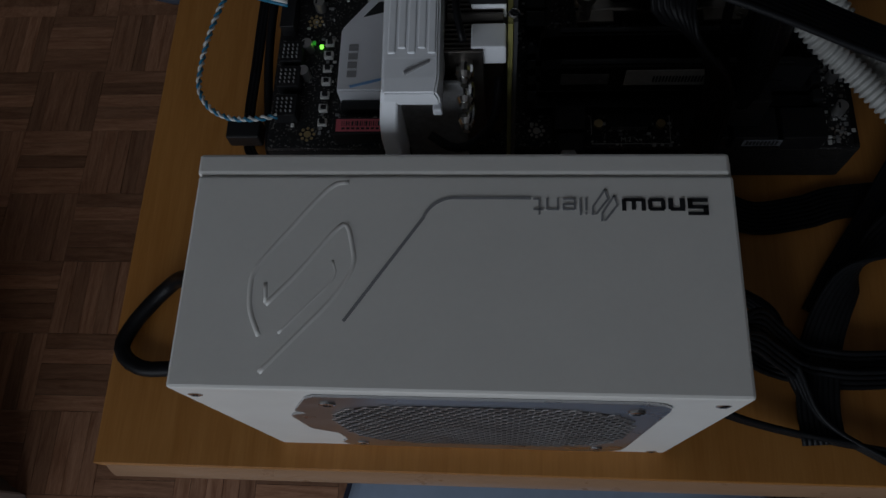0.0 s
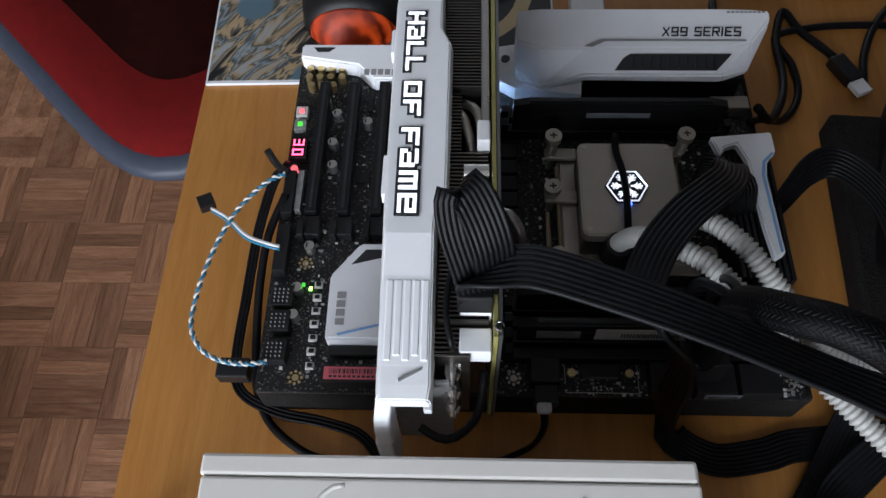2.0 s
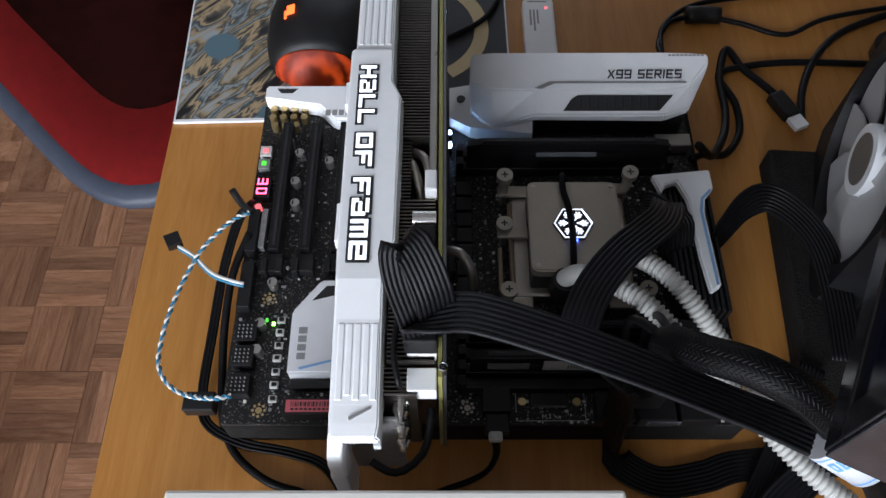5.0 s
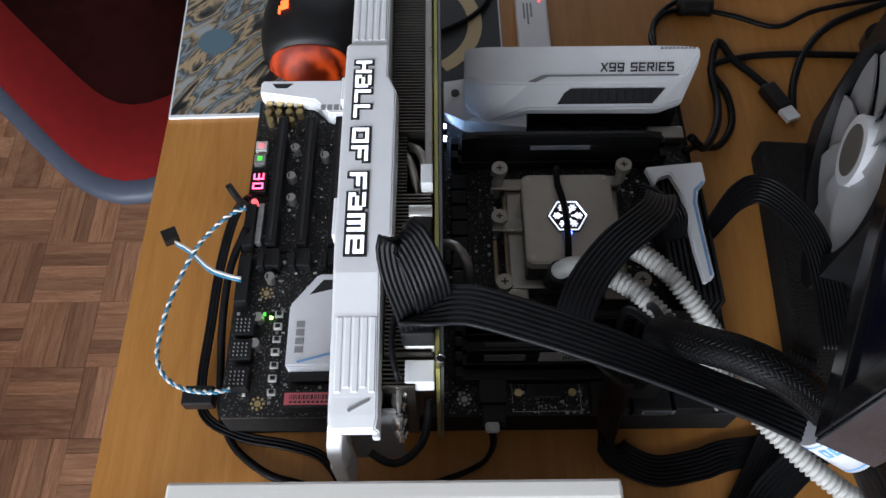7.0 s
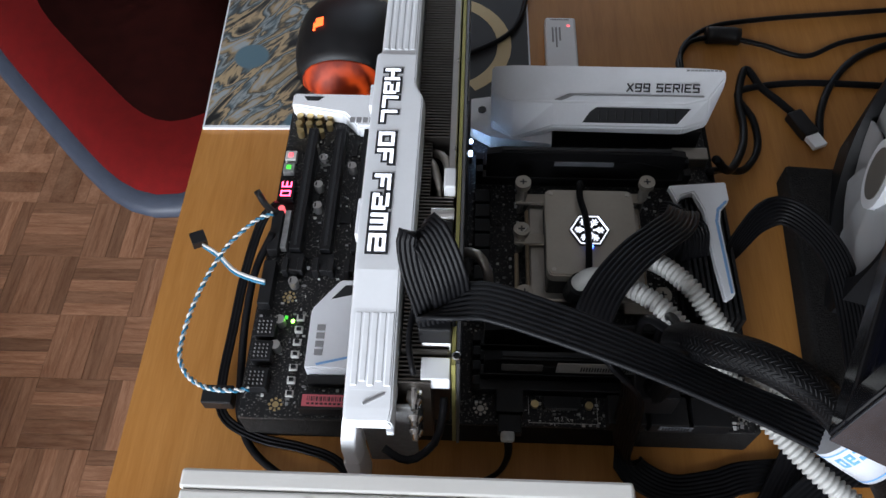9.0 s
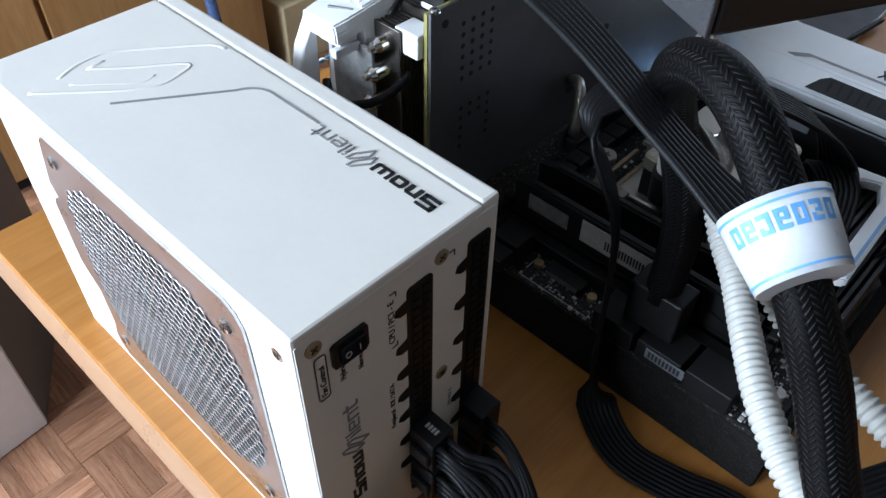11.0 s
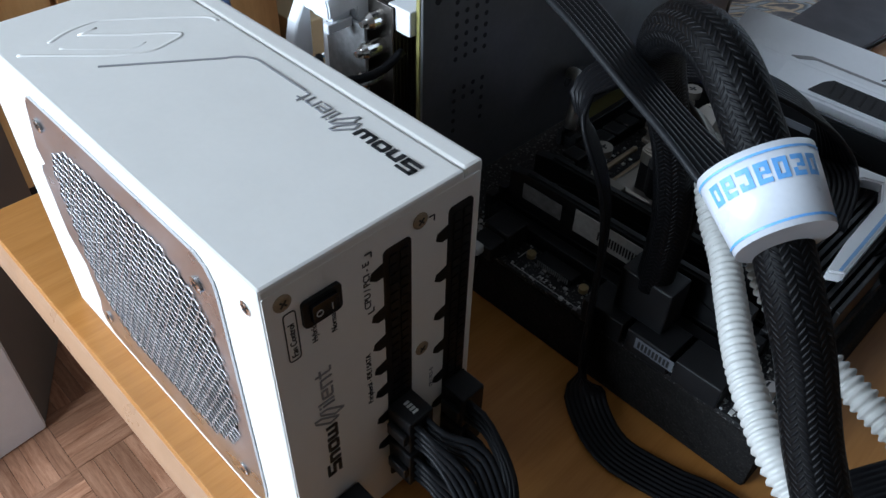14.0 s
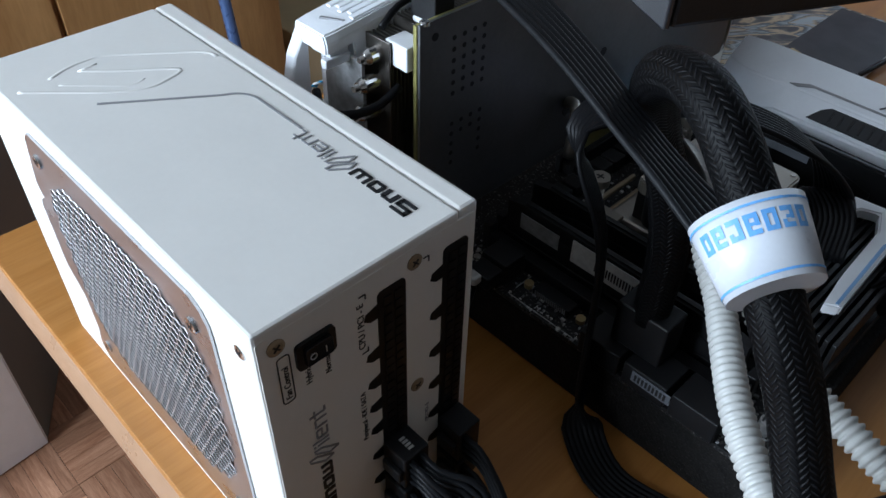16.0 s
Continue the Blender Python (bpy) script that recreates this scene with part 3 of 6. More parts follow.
def emblem_marks(along, up, o, scale, dark, pale, parent, flip=1):
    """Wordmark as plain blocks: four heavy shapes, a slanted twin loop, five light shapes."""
    m = basis(o, along, up)

    def sheet(rects, material, name):
        bm = bmesh.new()
        for x0, x1, y0, y1 in rects:
            box(bm, x0 * scale, x1 * scale, y0 * scale, y1 * scale, 0, 0.0003)
        bmesh.ops.transform(bm, matrix=m, verts=bm.verts)
        part(name, bm, material, parent)
    # each heavy or light letter shape is a part
    for shape in (((0, 7, 0, 1.4), (0, 7, 2.6, 3.9), (0, 7, 5.2, 6.4), (0, 1.7, 3, 6), (5.3, 7, 0.5, 3.5)), ((8, 9.7, 0, 4.8), (9.7, 13, 3.6, 4.8), (12, 13.7, 0, 4.2)),
                  ((14.7, 16.2, 0.6, 4.2), (19.2, 20.7, 0.6, 4.2), (15.2, 20.2, 0, 1.2), (15.2, 20.2, 3.6, 4.8)), ((21.6, 23, 0.4, 4.8), (22.2, 29.2, 0, 1.2), (25, 26.4, 0.8, 4.4), (28.4, 29.8, 0.4, 4.8))):
        sheet(shape, dark, "printed_shape")
    for shape in (((42, 42.7, 0, 4.8), (42, 42.7, 5.6, 6.3)), ((44, 44.7, 0, 6.6),), ((46, 46.7, 0.5, 4.3), (46.5, 50.5, 0, 0.7), (46.5, 50.5, 4.1, 4.8), (46.5, 50.5, 2.1, 2.8), (50, 50.7, 2.4, 4.3)),
                  ((52, 52.7, 0, 4.8), (52.7, 56, 4.1, 4.8), (55.8, 56.5, 0, 4.4)), ((58.5, 59.2, 0.5, 6.4), (57.4, 61, 4.1, 4.8), (58.8, 61, 0, 0.7))):
        sheet(shape, pale, "printed_shape")
    ring = bmesh.new()
    for dx, dy in ((-1.6, 1.2), (1.6, -1.2)):
        pts = [(36.2 + dx - 2.2, 3 + dy - 5.2), (36.2 + dx - 3.2, 3 + dy - 1.5), (36.2 + dx + 1.0, 3 + dy + 4.2), (36.2 + dx + 2.4, 3 + dy + 4.6), (36.2 + dx + 2.2, 3 + dy + 1.6), (36.2 + dx - 1.2, 3 + dy - 3.6)]
        stroke([(x * scale, y * scale) for x, y in pts + pts[:1]], 0.75 * scale, 0, 0.0003, ring)
    bmesh.ops.transform(ring, matrix=m, verts=ring.verts)
    part("printed_emblem", ring, M_INK_GREY, parent)


emblem_marks((-1, 0, 0), (0, -1, 0), (0.1818, 0.0692, PZ + 0.0001), 0.00098, M_INK, M_INK_GREY, psu)


def screw(parent, c, axis, r=0.0032, material=None):
    n = Vector(axis)
    bm = bmesh.new()
    cyl(bm, Vector(c) - n * 0.001, Vector(c) + n * 0.0003, r, n=18)
    cyl(bm, Vector(c) + n * 0.0003, Vector(c) + n * 0.0006, r * 0.95, r * 0.7, n=18)
    s = part("screw", bm, material or M_STEEL, parent)
    a = n.orthogonal().normalized()
    b = n.cross(a)
    cross = bmesh.new()
    for d in (a, b):
        vs = box(cross, -r * 0.5, r * 0.5, -r * 0.1, r * 0.1, -0.0001, 0.0001)
        bmesh.ops.transform(cross, matrix=basis(Vector(c) + n * 0.00065, d, n.cross(d)), verts=vs)
    part("cross_slot", cross, M_INK, s)


# fan grille face, towards -y
part("grille_recess", plate(rounded(0.042, 0.165, 0.0225, 0.137, 0.012), "y", -0.0003, 0.0005), M_BLACK, psu)
pl = [(0.046, 0.1435), (0.160, 0.1435), (0.1655, 0.1405), (0.1685, 0.135), (0.1685, 0.0175), (0.162, 0.0085), (0.040, 0.0085), (0.0335, 0.016), (0.0395, 0.030), (0.0395, 0.053), (0.030, 0.066), (0.030, 0.100), (0.0345, 0.107), (0.038, 0.1075), (0.0345, 0.113)]
oc = Vector((0.1040, 0.0800))
inner = []
for i in range(48):
    c_, s_ = math.cos(2 * math.pi * i / 48), math.sin(2 * math.pi * i / 48)
    q_ = (abs(c_ / 0.0570) ** 3.4 + abs(s_ / 0.0510) ** 3.4) ** (-1 / 3.4)
    inner.append((oc.x + c_ * q_, oc.y + s_ * q_))
bm = bmesh.new()
# plate as a frame: outer outline bridged to the opening
ov, iv = [], []
K = 96


def hit_outline(pts, ang):
    d = Vector((math.cos(ang), math.sin(ang)))
    best = 0
    for (ax_, ay_), (bx_, by_) in zip(pts, pts[1:] + pts[:1]):
        p, q = Vector((ax_, ay_)) - oc, Vector((bx_, by_)) - oc
        e = q - p
        den = d.x * e.y - d.y * e.x
        if abs(den) < 1e-9:
            continue
        k = (p.x * e.y - p.y * e.x) / den
        u = (p.x * d.y - p.y * d.x) / den
        if k > 0 and -1e-6 <= u <= 1 + 1e-6:
            best = max(best, k)
    return oc + d * best


for i in range(K):
    a = 2 * math.pi * i / K
    o, q = hit_outline(pl, a), hit_outline(inner, a)
    ov.append([bm.verts.new((o.x, y, o.y)) for y in (-0.0011, -0.0002)])
    iv.append([bm.verts.new((q.x, y, q.y)) for y in (-0.0011, -0.0002)])
for i in range(K):
    j = (i + 1) % K
    bm.faces.new((ov[i][0], ov[j][0], iv[j][0], iv[i][0]))
    bm.faces.new((ov[i][1], ov[j][1], ov[j][0], ov[i][0]))
    bm.faces.new((iv[i][0], iv[j][0], iv[j][1], iv[i][1]))
bmesh.ops.recalc_face_normals(bm, faces=bm.faces)
part("grille_plate", bm, M_PLATE, psu, "polished nickel grille plate with notched side")
hexm = bmesh.new()
PIT = 0.0047
for row in range(-16, 17):
    for col in range(-15, 16):
        cx, cz = oc.x + col * PIT + (row % 2) * PIT / 2, oc.y + row * PIT * 0.866
        if abs((cx - oc.x) / 0.0575) ** 3.4 + abs((cz - oc.y) / 0.0515) ** 3.4 > 1:
            continue
        ro, ri = PIT * 0.577, PIT * 0.475
        vo = [(cx + ro * math.sin(math.pi / 3 * k), cz + ro * math.cos(math.pi / 3 * k)) for k in range(6)]
        vi = [(cx + ri * math.sin(math.pi / 3 * k), cz + ri * math.cos(math.pi / 3 * k)) for k in range(6)]
        a = [hexm.verts.new((x, -0.0016, z)) for x, z in vo]
        b = [hexm.verts.new((x, -0.0018, z)) for x, z in vi]
        c = [hexm.verts.new((x, -0.0013, z)) for x, z in vi]
        for k in range(6):
            hexm.faces.new((a[k], a[(k + 1) % 6], b[(k + 1) % 6], b[k]))
            hexm.faces.new((b[k], b[(k + 1) % 6], c[(k + 1) % 6], c[k]))
bmesh.ops.recalc_face_normals(hexm, faces=hexm.faces)
part("honeycomb_mesh", hexm, M_MESH, psu, "shiny honeycomb fan mesh")
for x, z in ((0.051, 0.1325), (0.1575, 0.1290), (0.0455, 0.0235), (0.1555, 0.0235)):
    screw(psu, (x, -0.0016, z), (0, -1, 0), 0.0030, M_CHROME)
for x, z in ((0.184, 0.1385), (0.006, 0.1385), (0.184, 0.006)):
    screw(psu, (x, 0, z), (0, -1, 0), 0.0026, M_CHROME)

# socket face, towards +x
XP = PX
part("socket_panel", plate(rounded(0.0008, 0.0852, 0.0006, 0.1466, 0.0008, 2), "x", PX - 0.0005, PX + 0.0002), M_PSU, psu)
for y0, y1, z0, z1, notch in ((0.043, 0.0545, 0.012, 0.1375, (0.1295, 0.1105, 0.0965, 0.0835, 0.0705, 0.0545, 0.0380)), (0.071, 0.0822, 0.012, 0.1385, (0.1285, 0.1100, 0.0905, 0.0720, 0.0540, 0.0380))):
    st = part("socket_strip", plate(rounded(y0, y1, z0, z1, 0.002), "x", PX, PX + 0.0006), M_SLOT, psu, "black strip of modular sockets")
    pins = bmesh.new()
    zz = z1 - 0.003
    while zz > z0 + 0.004:
        for yy in (y0 + 0.0022, y0 + 0.0066):
            box(pins, PX + 0.0006, PX + 0.0011, yy, yy + 0.0032, zz - 0.0032, zz)
        zz -= 0.0042
    tagged(part("pin_grid", pins, M_SLOT, st), kind="stuff")
    for z in notch:
        part("latch_notch", plate([(y0 - 0.0055, z - 0.0008), (y0 - 0.0048, z + 0.0018), (y0 + 0.001, z + 0.0036), (y0 + 0.001, z - 0.0026), (y0 - 0.003, z - 0.0026)], "x", PX + 0.0001, PX + 0.0005), M_SLOT, st)
sw = part("fan_switch", plate(rounded(0.0122, 0.0262, 0.1268, 0.1375, 0.0016), "x", PX, PX + 0.0014), M_BLACK, psu, "black rocker switch")
part("rocker", plate(rounded(0.0145, 0.0240, 0.1288, 0.1358, 0.0006), "x", PX + 0.0014, PX + 0.0030), M_GLOSS, sw)
rk = bmesh.new()
stroke(arc(0, 0, 0.0011, 0, 360, 14), 0.0003, 0, 0.0002, rk)
bmesh.ops.transform(rk, matrix=basis((PX + 0.0030, 0.0168, 0.1322), (0, 0, 1), (0, -1, 0)), verts=rk.verts)
part("switch_mark", rk, M_PALEPRINT, sw)
part("switch_mark", boxes((PX + 0.0030, PX + 0.0032, 0.0212, 0.0215, 0.1308, 0.1334)), M_PALEPRINT, sw)
for y, z in ((0.0068, 0.1415), (0.0585, 0.1408), (0.0597, 0.079), (0.0068, 0.006)):
    screw(psu, (PX + 0.0003, y, z), (1, 0, 0), 0.0030, M_SCREW)


def side_text(body, y, z, h, wide=0.9, material=None):
    part("printed_text", lettering(body, h, basis((PX + 0.0003, y, z), (0, 0, 1), (0, -1, 0)), 0.0001, wide=wide), material or M_INK, psu)


side_text("Fan Control", 0.0095, 0.1172, 0.0023, 0.92)
side_text("Hybrid", 0.0168, 0.1180, 0.0022)
side_text("Normal", 0.0240, 0.1172, 0.0022)
side_text("CPU / PCI - E", 0.0375, 0.1172, 0.0026, 1.0)
side_text("Peripheral - IDE / SATA", 0.0362, 0.0690, 0.0022, 0.90)
side_text("CPU / PCI - E", 0.0655, 0.0520, 0.0018, 0.8, M_INK_GREY)
fc = bmesh.new()
o = rounded(0, 0.0205, 0, 0.0042, 0.0012, 3)
stroke(o + o[:1], 0.00035, 0, 0.0002, fc)
bmesh.ops.transform(fc, matrix=basis((PX + 0.0003, 0.0104, 0.1160), (0, 0, 1), (0, -1, 0)), verts=fc.verts)
part("text_border", fc, M_INK, psu)
for y, z0, z1, d in ((0.0385, 0.1385, 0.1405, 1), (0.0385, 0.1150, 0.1168, -1), (0.0645, 0.1375, 0.1400, 1)):
    br = bmesh.new()
    box(br, PX + 0.0003, PX + 0.0005, y - 0.0002, y + 0.0002, z0, z1)
    box(br, PX + 0.0003, PX + 0.0005, y - 0.0025, y, (z1 if d > 0 else z0) - 0.0002, (z1 if d > 0 else z0) + 0.0002)
    part("print_bracket", br, M_INK, psu)
emblem_marks((0, 0, 1), (0, -1, 0), (PX + 0.0003, 0.0200, 0.0440), 0.00098, M_INK, M_INK_GREY, psu)
sb = bmesh.new()
for k in range(7):
    box(sb, PX + 0.0003, PX + 0.0005, 0.0105 - 0.0003 * k, 0.0125 - 0.0003 * k, 0.008 + 0.0026 * k, 0.0098 + 0.0026 * k)
part("small_print", sb, M_INK_GREY, psu)

# ---- foam base and motherboard ----
foam = tagged(part("foam_block", boxes((-0.018, 0.294, 0.151, 0.394, 0.0, 0.0335), bevel=0.002), M_FOAM), "black foam block carrying the motherboard on the desk", "foam block")
BX0, BX1, BY0, BY1, BZ = -0.016, 0.289, 0.150, 0.394, 0.0362
mb = thing("motherboard", (0.136, 0.272, 0.0335), "black motherboard with white covers lying on black foam", "motherboard")
part("circuit_board", boxes((BX0, BX1, BY0, BY1, 0.0336, BZ), bevel=0.0003), M_PCB, mb)


def slot(x, y0, y1):
    s = part("expansion_slot", boxes((x - 0.0036, x + 0.0036, y0, y1, BZ, BZ + 0.011), bevel=0.0005), M_SLOT, mb)
    part("slot_groove", boxes((x - 0.0009, x + 0.0009, y0 + 0.003, y1 - 0.003, BZ + 0.0109, BZ + 0.0113)), M_INK, s)
    part("slot_latch", boxes((x - 0.006, x + 0.006, y0 - 0.014, y0 - 0.001, BZ, BZ + 0.007), (x - 0.007, x - 0.003, y0 - 0.016, y0 - 0.006, BZ, BZ + 0.010), (x + 0.003, x + 0.007, y0 - 0.016, y0 - 0.006, BZ, BZ + 0.010), bevel=0.0006), M_BLACK, s)


for x in (0.0045, 0.0245, 0.0450, 0.1145):
    slot(x, 0.262, 0.366)
# chipset cover
pch = plate([(0.0225, 0.1765), (0.072, 0.1765), (0.072, 0.238), (0.0385, 0.238), (0.0222, 0.2165)], "z", BZ, BZ + 0.014)
bmesh.ops.bevel(pch, geom=list(pch.edges), offset=0.0012, segments=2, affect="EDGES")
pc = part("chipset_cover", pch, M_WHITE_MATT, mb, "white angular chipset heatsink cover")
part("cover_slot", plate([(0.034, 0.2235), (0.055, 0.229), (0.055, 0.2335), (0.042, 0.2335)], "z", BZ + 0.0138, BZ + 0.0143), M_INK, pc)
part("cover_trim", plate([(0.030, 0.1785), (0.060, 0.1865), (0.060, 0.1880), (0.029, 0.1797)], "z", BZ + 0.0139, BZ + 0.0143), M_BLUE_TRIM, pc)
for k in range(4):
    part("cover_mark", boxes((0.0275, 0.0325, 0.185 + 0.0055 * k, 0.189 + 0.0055 * k, BZ + 0.0139, BZ + 0.0143)), M_INK_GREY, pc)
part("chip_shadow_gap", boxes((0.0235, 0.072, 0.1700, 0.1760, BZ, BZ + 0.006), bevel=0.0008), M_BLACK, mb)
lab = part("barcode_strip", boxes((0.0215, 0.060, 0.1525, 0.1625, BZ, BZ + 0.011), bevel=0.0006), M_BLACK, mb)
part("barcode_label", boxes((0.0235, 0.060, 0.1540, 0.1612, BZ + 0.011, BZ + 0.0113)), M_PINK, lab, "pink barcode sticker")
random.seed(4)
bars = []
x = 0.0265
while x < 0.058:
    w = random.choice((0.0004, 0.0007, 0.0011))
    bars.append((x, x + w, 0.1572, 0.1600, BZ + 0.0113, BZ + 0.0114))
    x += w + random.choice((0.0004, 0.0007))
bars += [(0.0265 + 0.0026 * k, 0.0283 + 0.0026 * k, 0.1550, 0.1562, BZ + 0.0113, BZ + 0.0114) for k in range(12)]
part("barcode_bars", boxes(*bars), M_INK, lab)

# audio section cover at the far edge
cr = plate([(-0.0145, 0.3985), (0.062, 0.3985), (0.062, 0.3665), (0.0365, 0.3665), (0.0255, 0.3790), (-0.0145, 0.3860)], "z", BZ, BZ + 0.013)
bmesh.ops.bevel(cr, geom=list(cr.edges), offset=0.0015, segments=2, affect="EDGES")
au = part("audio_cover", cr, M_WHITE, mb, "white angular audio section cover")
part("cover_slot", plate([(-0.006, 0.3945), (0.009, 0.3945), (0.005, 0.3905), (-0.003, 0.3905)], "z", BZ + 0.0128, BZ + 0.0133), M_INK, au)
for k in range(6):
    part("cover_mark", boxes((0.0305 + 0.0047 * k, 0.0340 + 0.0047 * k, 0.3700, 0.3750, BZ + 0.0129, BZ + 0.0132)), M_INK_GREY, au)
for i in range(11):
    cx, cy = -0.0085 + (i % 4) * 0.0075 + (i // 8) * 0.002, 0.3815 - (i // 4) * 0.0072
    c = part("audio_capacitor", cyl_bm((cx, cy, BZ), (cx, cy, BZ + 0.0068), 0.0025, n=14), M_GOLD, mb)
# buttons, display, headers along the free edge
for y, m_ in ((0.345, M_LED_PINK), (0.334, M_LED_GREEN)):
    b_ = part("push_button", boxes((-0.0145, -0.0065, y - 0.0042, y + 0.0042, BZ, BZ + 0.005), bevel=0.0005), M_GREY if y < 0.34 else M_PALEPRINT, mb)
    part("button_light", boxes((-0.0122, -0.0088, y - 0.0019, y + 0.0019, BZ + 0.005, BZ + 0.0056), bevel=0.0003), M_LED_PINK if y > 0.34 else M_LED_DIM, b_)
dg = part("error_display", boxes((-0.0145, -0.0035, 0.3050, 0.3215, BZ, BZ + 0.007), bevel=0.0004), M_GLOSS, mb, "two digit red segment display showing 30")
segs = []


def digit(cy, lit):
    """Seven segments; the digit reads along -y with its top towards +x."""
    u0, u1, h0, h1, w = cy + 0.0024, cy - 0.0024, -0.0125, -0.0055, 0.0009
    hm = (h0 + h1) / 2
    table = {"a": (h1 - w, h1, u1, u0), "g": (hm - w / 2, hm + w / 2, u1, u0), "d": (h0, h0 + w, u1, u0), "b": (hm, h1, u1, u1 + w), "c": (h0, hm, u1, u1 + w), "f": (hm, h1, u0 - w, u0), "e": (h0, hm, u0 - w, u0)}
    for k in lit:
        a, b, c, d = table[k]
        segs.append((a, b, c, d, BZ + 0.0070, BZ + 0.0074))


digit(0.3172, "abgcd")
digit(0.3095, "abcdef")
part("lit_segments", boxes(*segs), M_DIGIT, dg)
part("red_button", cyl_bm((-0.0105, 0.2985, BZ), (-0.0105, 0.2985, BZ + 0.005), 0.0022, n=14), M_LED_PINK, mb)
part("edge_header", boxes((-0.0145, -0.0075, 0.262, 0.294, BZ, BZ + 0.009), bevel=0.0004), M_BLACK, mb)
part("edge_header", boxes((-0.0070, -0.0030, 0.266, 0.296, BZ, BZ + 0.006), bevel=0.0003), M_GREY, mb)
part("edge_header", boxes((-0.0145, -0.0065, 0.222, 0.254, BZ, BZ + 0.009), bevel=0.0004), M_BLACK, mb)
for y in (0.206, 0.190, 0.172):
    h = part("pin_header", boxes((-0.0125, 0.000, y - 0.0065, y + 0.0065, BZ, BZ + 0.0085), bevel=0.0004), M_BLACK, mb)
    part("header_pins", boxes(*[(-0.0105 + 0.0025 * i, -0.0098 + 0.0025 * i, y - 0.0045 + 0.0025 * j, y - 0.0038 + 0.0025 * j, BZ + 0.0085, BZ + 0.0100) for i in range(4) for j in range(4)]), M_GREY, h)
for cx, cy in ((0.0015, 0.2120), (0.0012, 0.1945), (0.0060, 0.3520), (0.0050, 0.3350), (0.0130, 0.3180), (0.0140, 0.3420), (0.0145, 0.3000), (0.0350, 0.3350), (0.0060, 0.2400), (0.2830, 0.1700), (0.2790, 0.2080), (0.2820, 0.1900)):
    c = part("capacitor", cyl_bm((cx, cy, BZ), (cx, cy, BZ + 0.0075), 0.0031, n=16), M_SILVER, mb)
    part("capacitor_mark", boxes((cx - 0.0020, cx - 0.0010, cy - 0.0016, cy + 0.0016, BZ + 0.0075, BZ + 0.0077)), M_INK, c)
for cx, cy in ((0.0035, 0.2315), (0.0055, 0.1585), (0.1285, 0.1600), (0.2820, 0.1580)):
    ring = bmesh.new()
    for k in range(8):
        a = math.pi / 4 * k
        cyl(ring, (cx + 0.0036 * math.cos(a), cy + 0.0036 * math.sin(a), BZ), (cx + 0.0036 * math.cos(a), cy + 0.0036 * math.sin(a), BZ + 0.0003), 0.0009, n=8)
    cyl(ring, (cx, cy, BZ), (cx, cy, BZ + 0.0002), 0.0020, n=14)
    part("mounting_hole", ring, M_STEEL if cx > 0.1 else M_GOLD, mb)
for k in range(7):
    part("pale_connector", boxes((0.0108, 0.0158, 0.2140 - 0.0085 * k, 0.2182 - 0.0085 * k, BZ, BZ + 0.002 + 0.001 * (k % 2)), bevel=0.0003), M_PALEPRINT, mb)
    part("black_connector", boxes((0.0122, 0.0150, 0.2148 - 0.0085 * k, 0.2170 - 0.0085 * k, BZ + 0.002, BZ + 0.0042), bevel=0.0003), M_BLACK, mb)
for cx, cy, m_ in ((0.0085, 0.2140, M_LED_GREEN), (0.0040, 0.2165, M_LED_DIM)):
    part("status_led", boxes((cx - 0.0009, cx + 0.0009, cy - 0.0011, cy + 0.0011, BZ, BZ + 0.0012), bevel=0.0002), m_, mb)
# near edge: storage sockets, m.2 socket, cable plug
part("storage_socket", boxes((0.137, 0.153, 0.1535, 0.1680, BZ, BZ + 0.0135), bevel=0.0006), M_BLACK, mb)
m2 = part("m2_socket", boxes((0.1655, 0.1875, 0.1600, 0.1675, BZ, BZ + 0.0045), bevel=0.0003), M_SLOT, mb)
part("socket_pins", boxes(*[(0.167 + 0.0012 * k, 0.1676 + 0.0012 * k, 0.1596, 0.1600, BZ + 0.001, BZ + 0.004) for k in range(16)]), M_GREY, m2)
part("m2_outline", boxes((0.1570, 0.1573, 0.1520, 0.1720, BZ, BZ + 0.0002), (0.1975, 0.1978, 0.1520, 0.1720, BZ, BZ + 0.0002), (0.1570, 0.1978, 0.1520, 0.1523, BZ, BZ + 0.0002)), M_PALEPRINT, mb)
for cx in (0.1607, 0.1928):
    part("brass_standoff", cyl_bm((cx, 0.163, BZ), (cx, 0.163, BZ + 0.0025), 0.0024, n=14), M_GOLD, mb)
part("printed_text", lettering("M.2 X4", 0.0027, basis((0.1720, 0.1535, BZ + 0.0001), (1, 0, 0), (0, 1, 0)), 0.0001), M_PALEPRINT, mb)
part("printed_text", lettering("M.2 SOCKET3", 0.0018, basis((0.1665, 0.1695, BZ + 0.0001), (1, 0, 0), (0, 1, 0)), 0.0001), M_PALEPRINT, mb)
for x0 in (0.2020, 0.2260, 0.2500):
    part("storage_socket", boxes((x0, x0 + 0.0215, 0.1485, 0.1660, BZ, BZ + 0.0125), bevel=0.0006), M_BLACK, mb)
part("serial_sticker", boxes((0.2310, 0.2500, 0.1480, 0.1483, BZ + 0.0050, BZ + 0.0110)), M_STICKER, mb, "small pale grey serial sticker")
part("serial_bars", boxes(*[(0.2325 + 0.0018 * k, 0.2336 + 0.0018 * k, 0.1477, 0.1480, BZ + 0.0062, BZ + 0.0098) for k in range(9)]), M_INK, mb)
# memory: banks on both sides of the processor


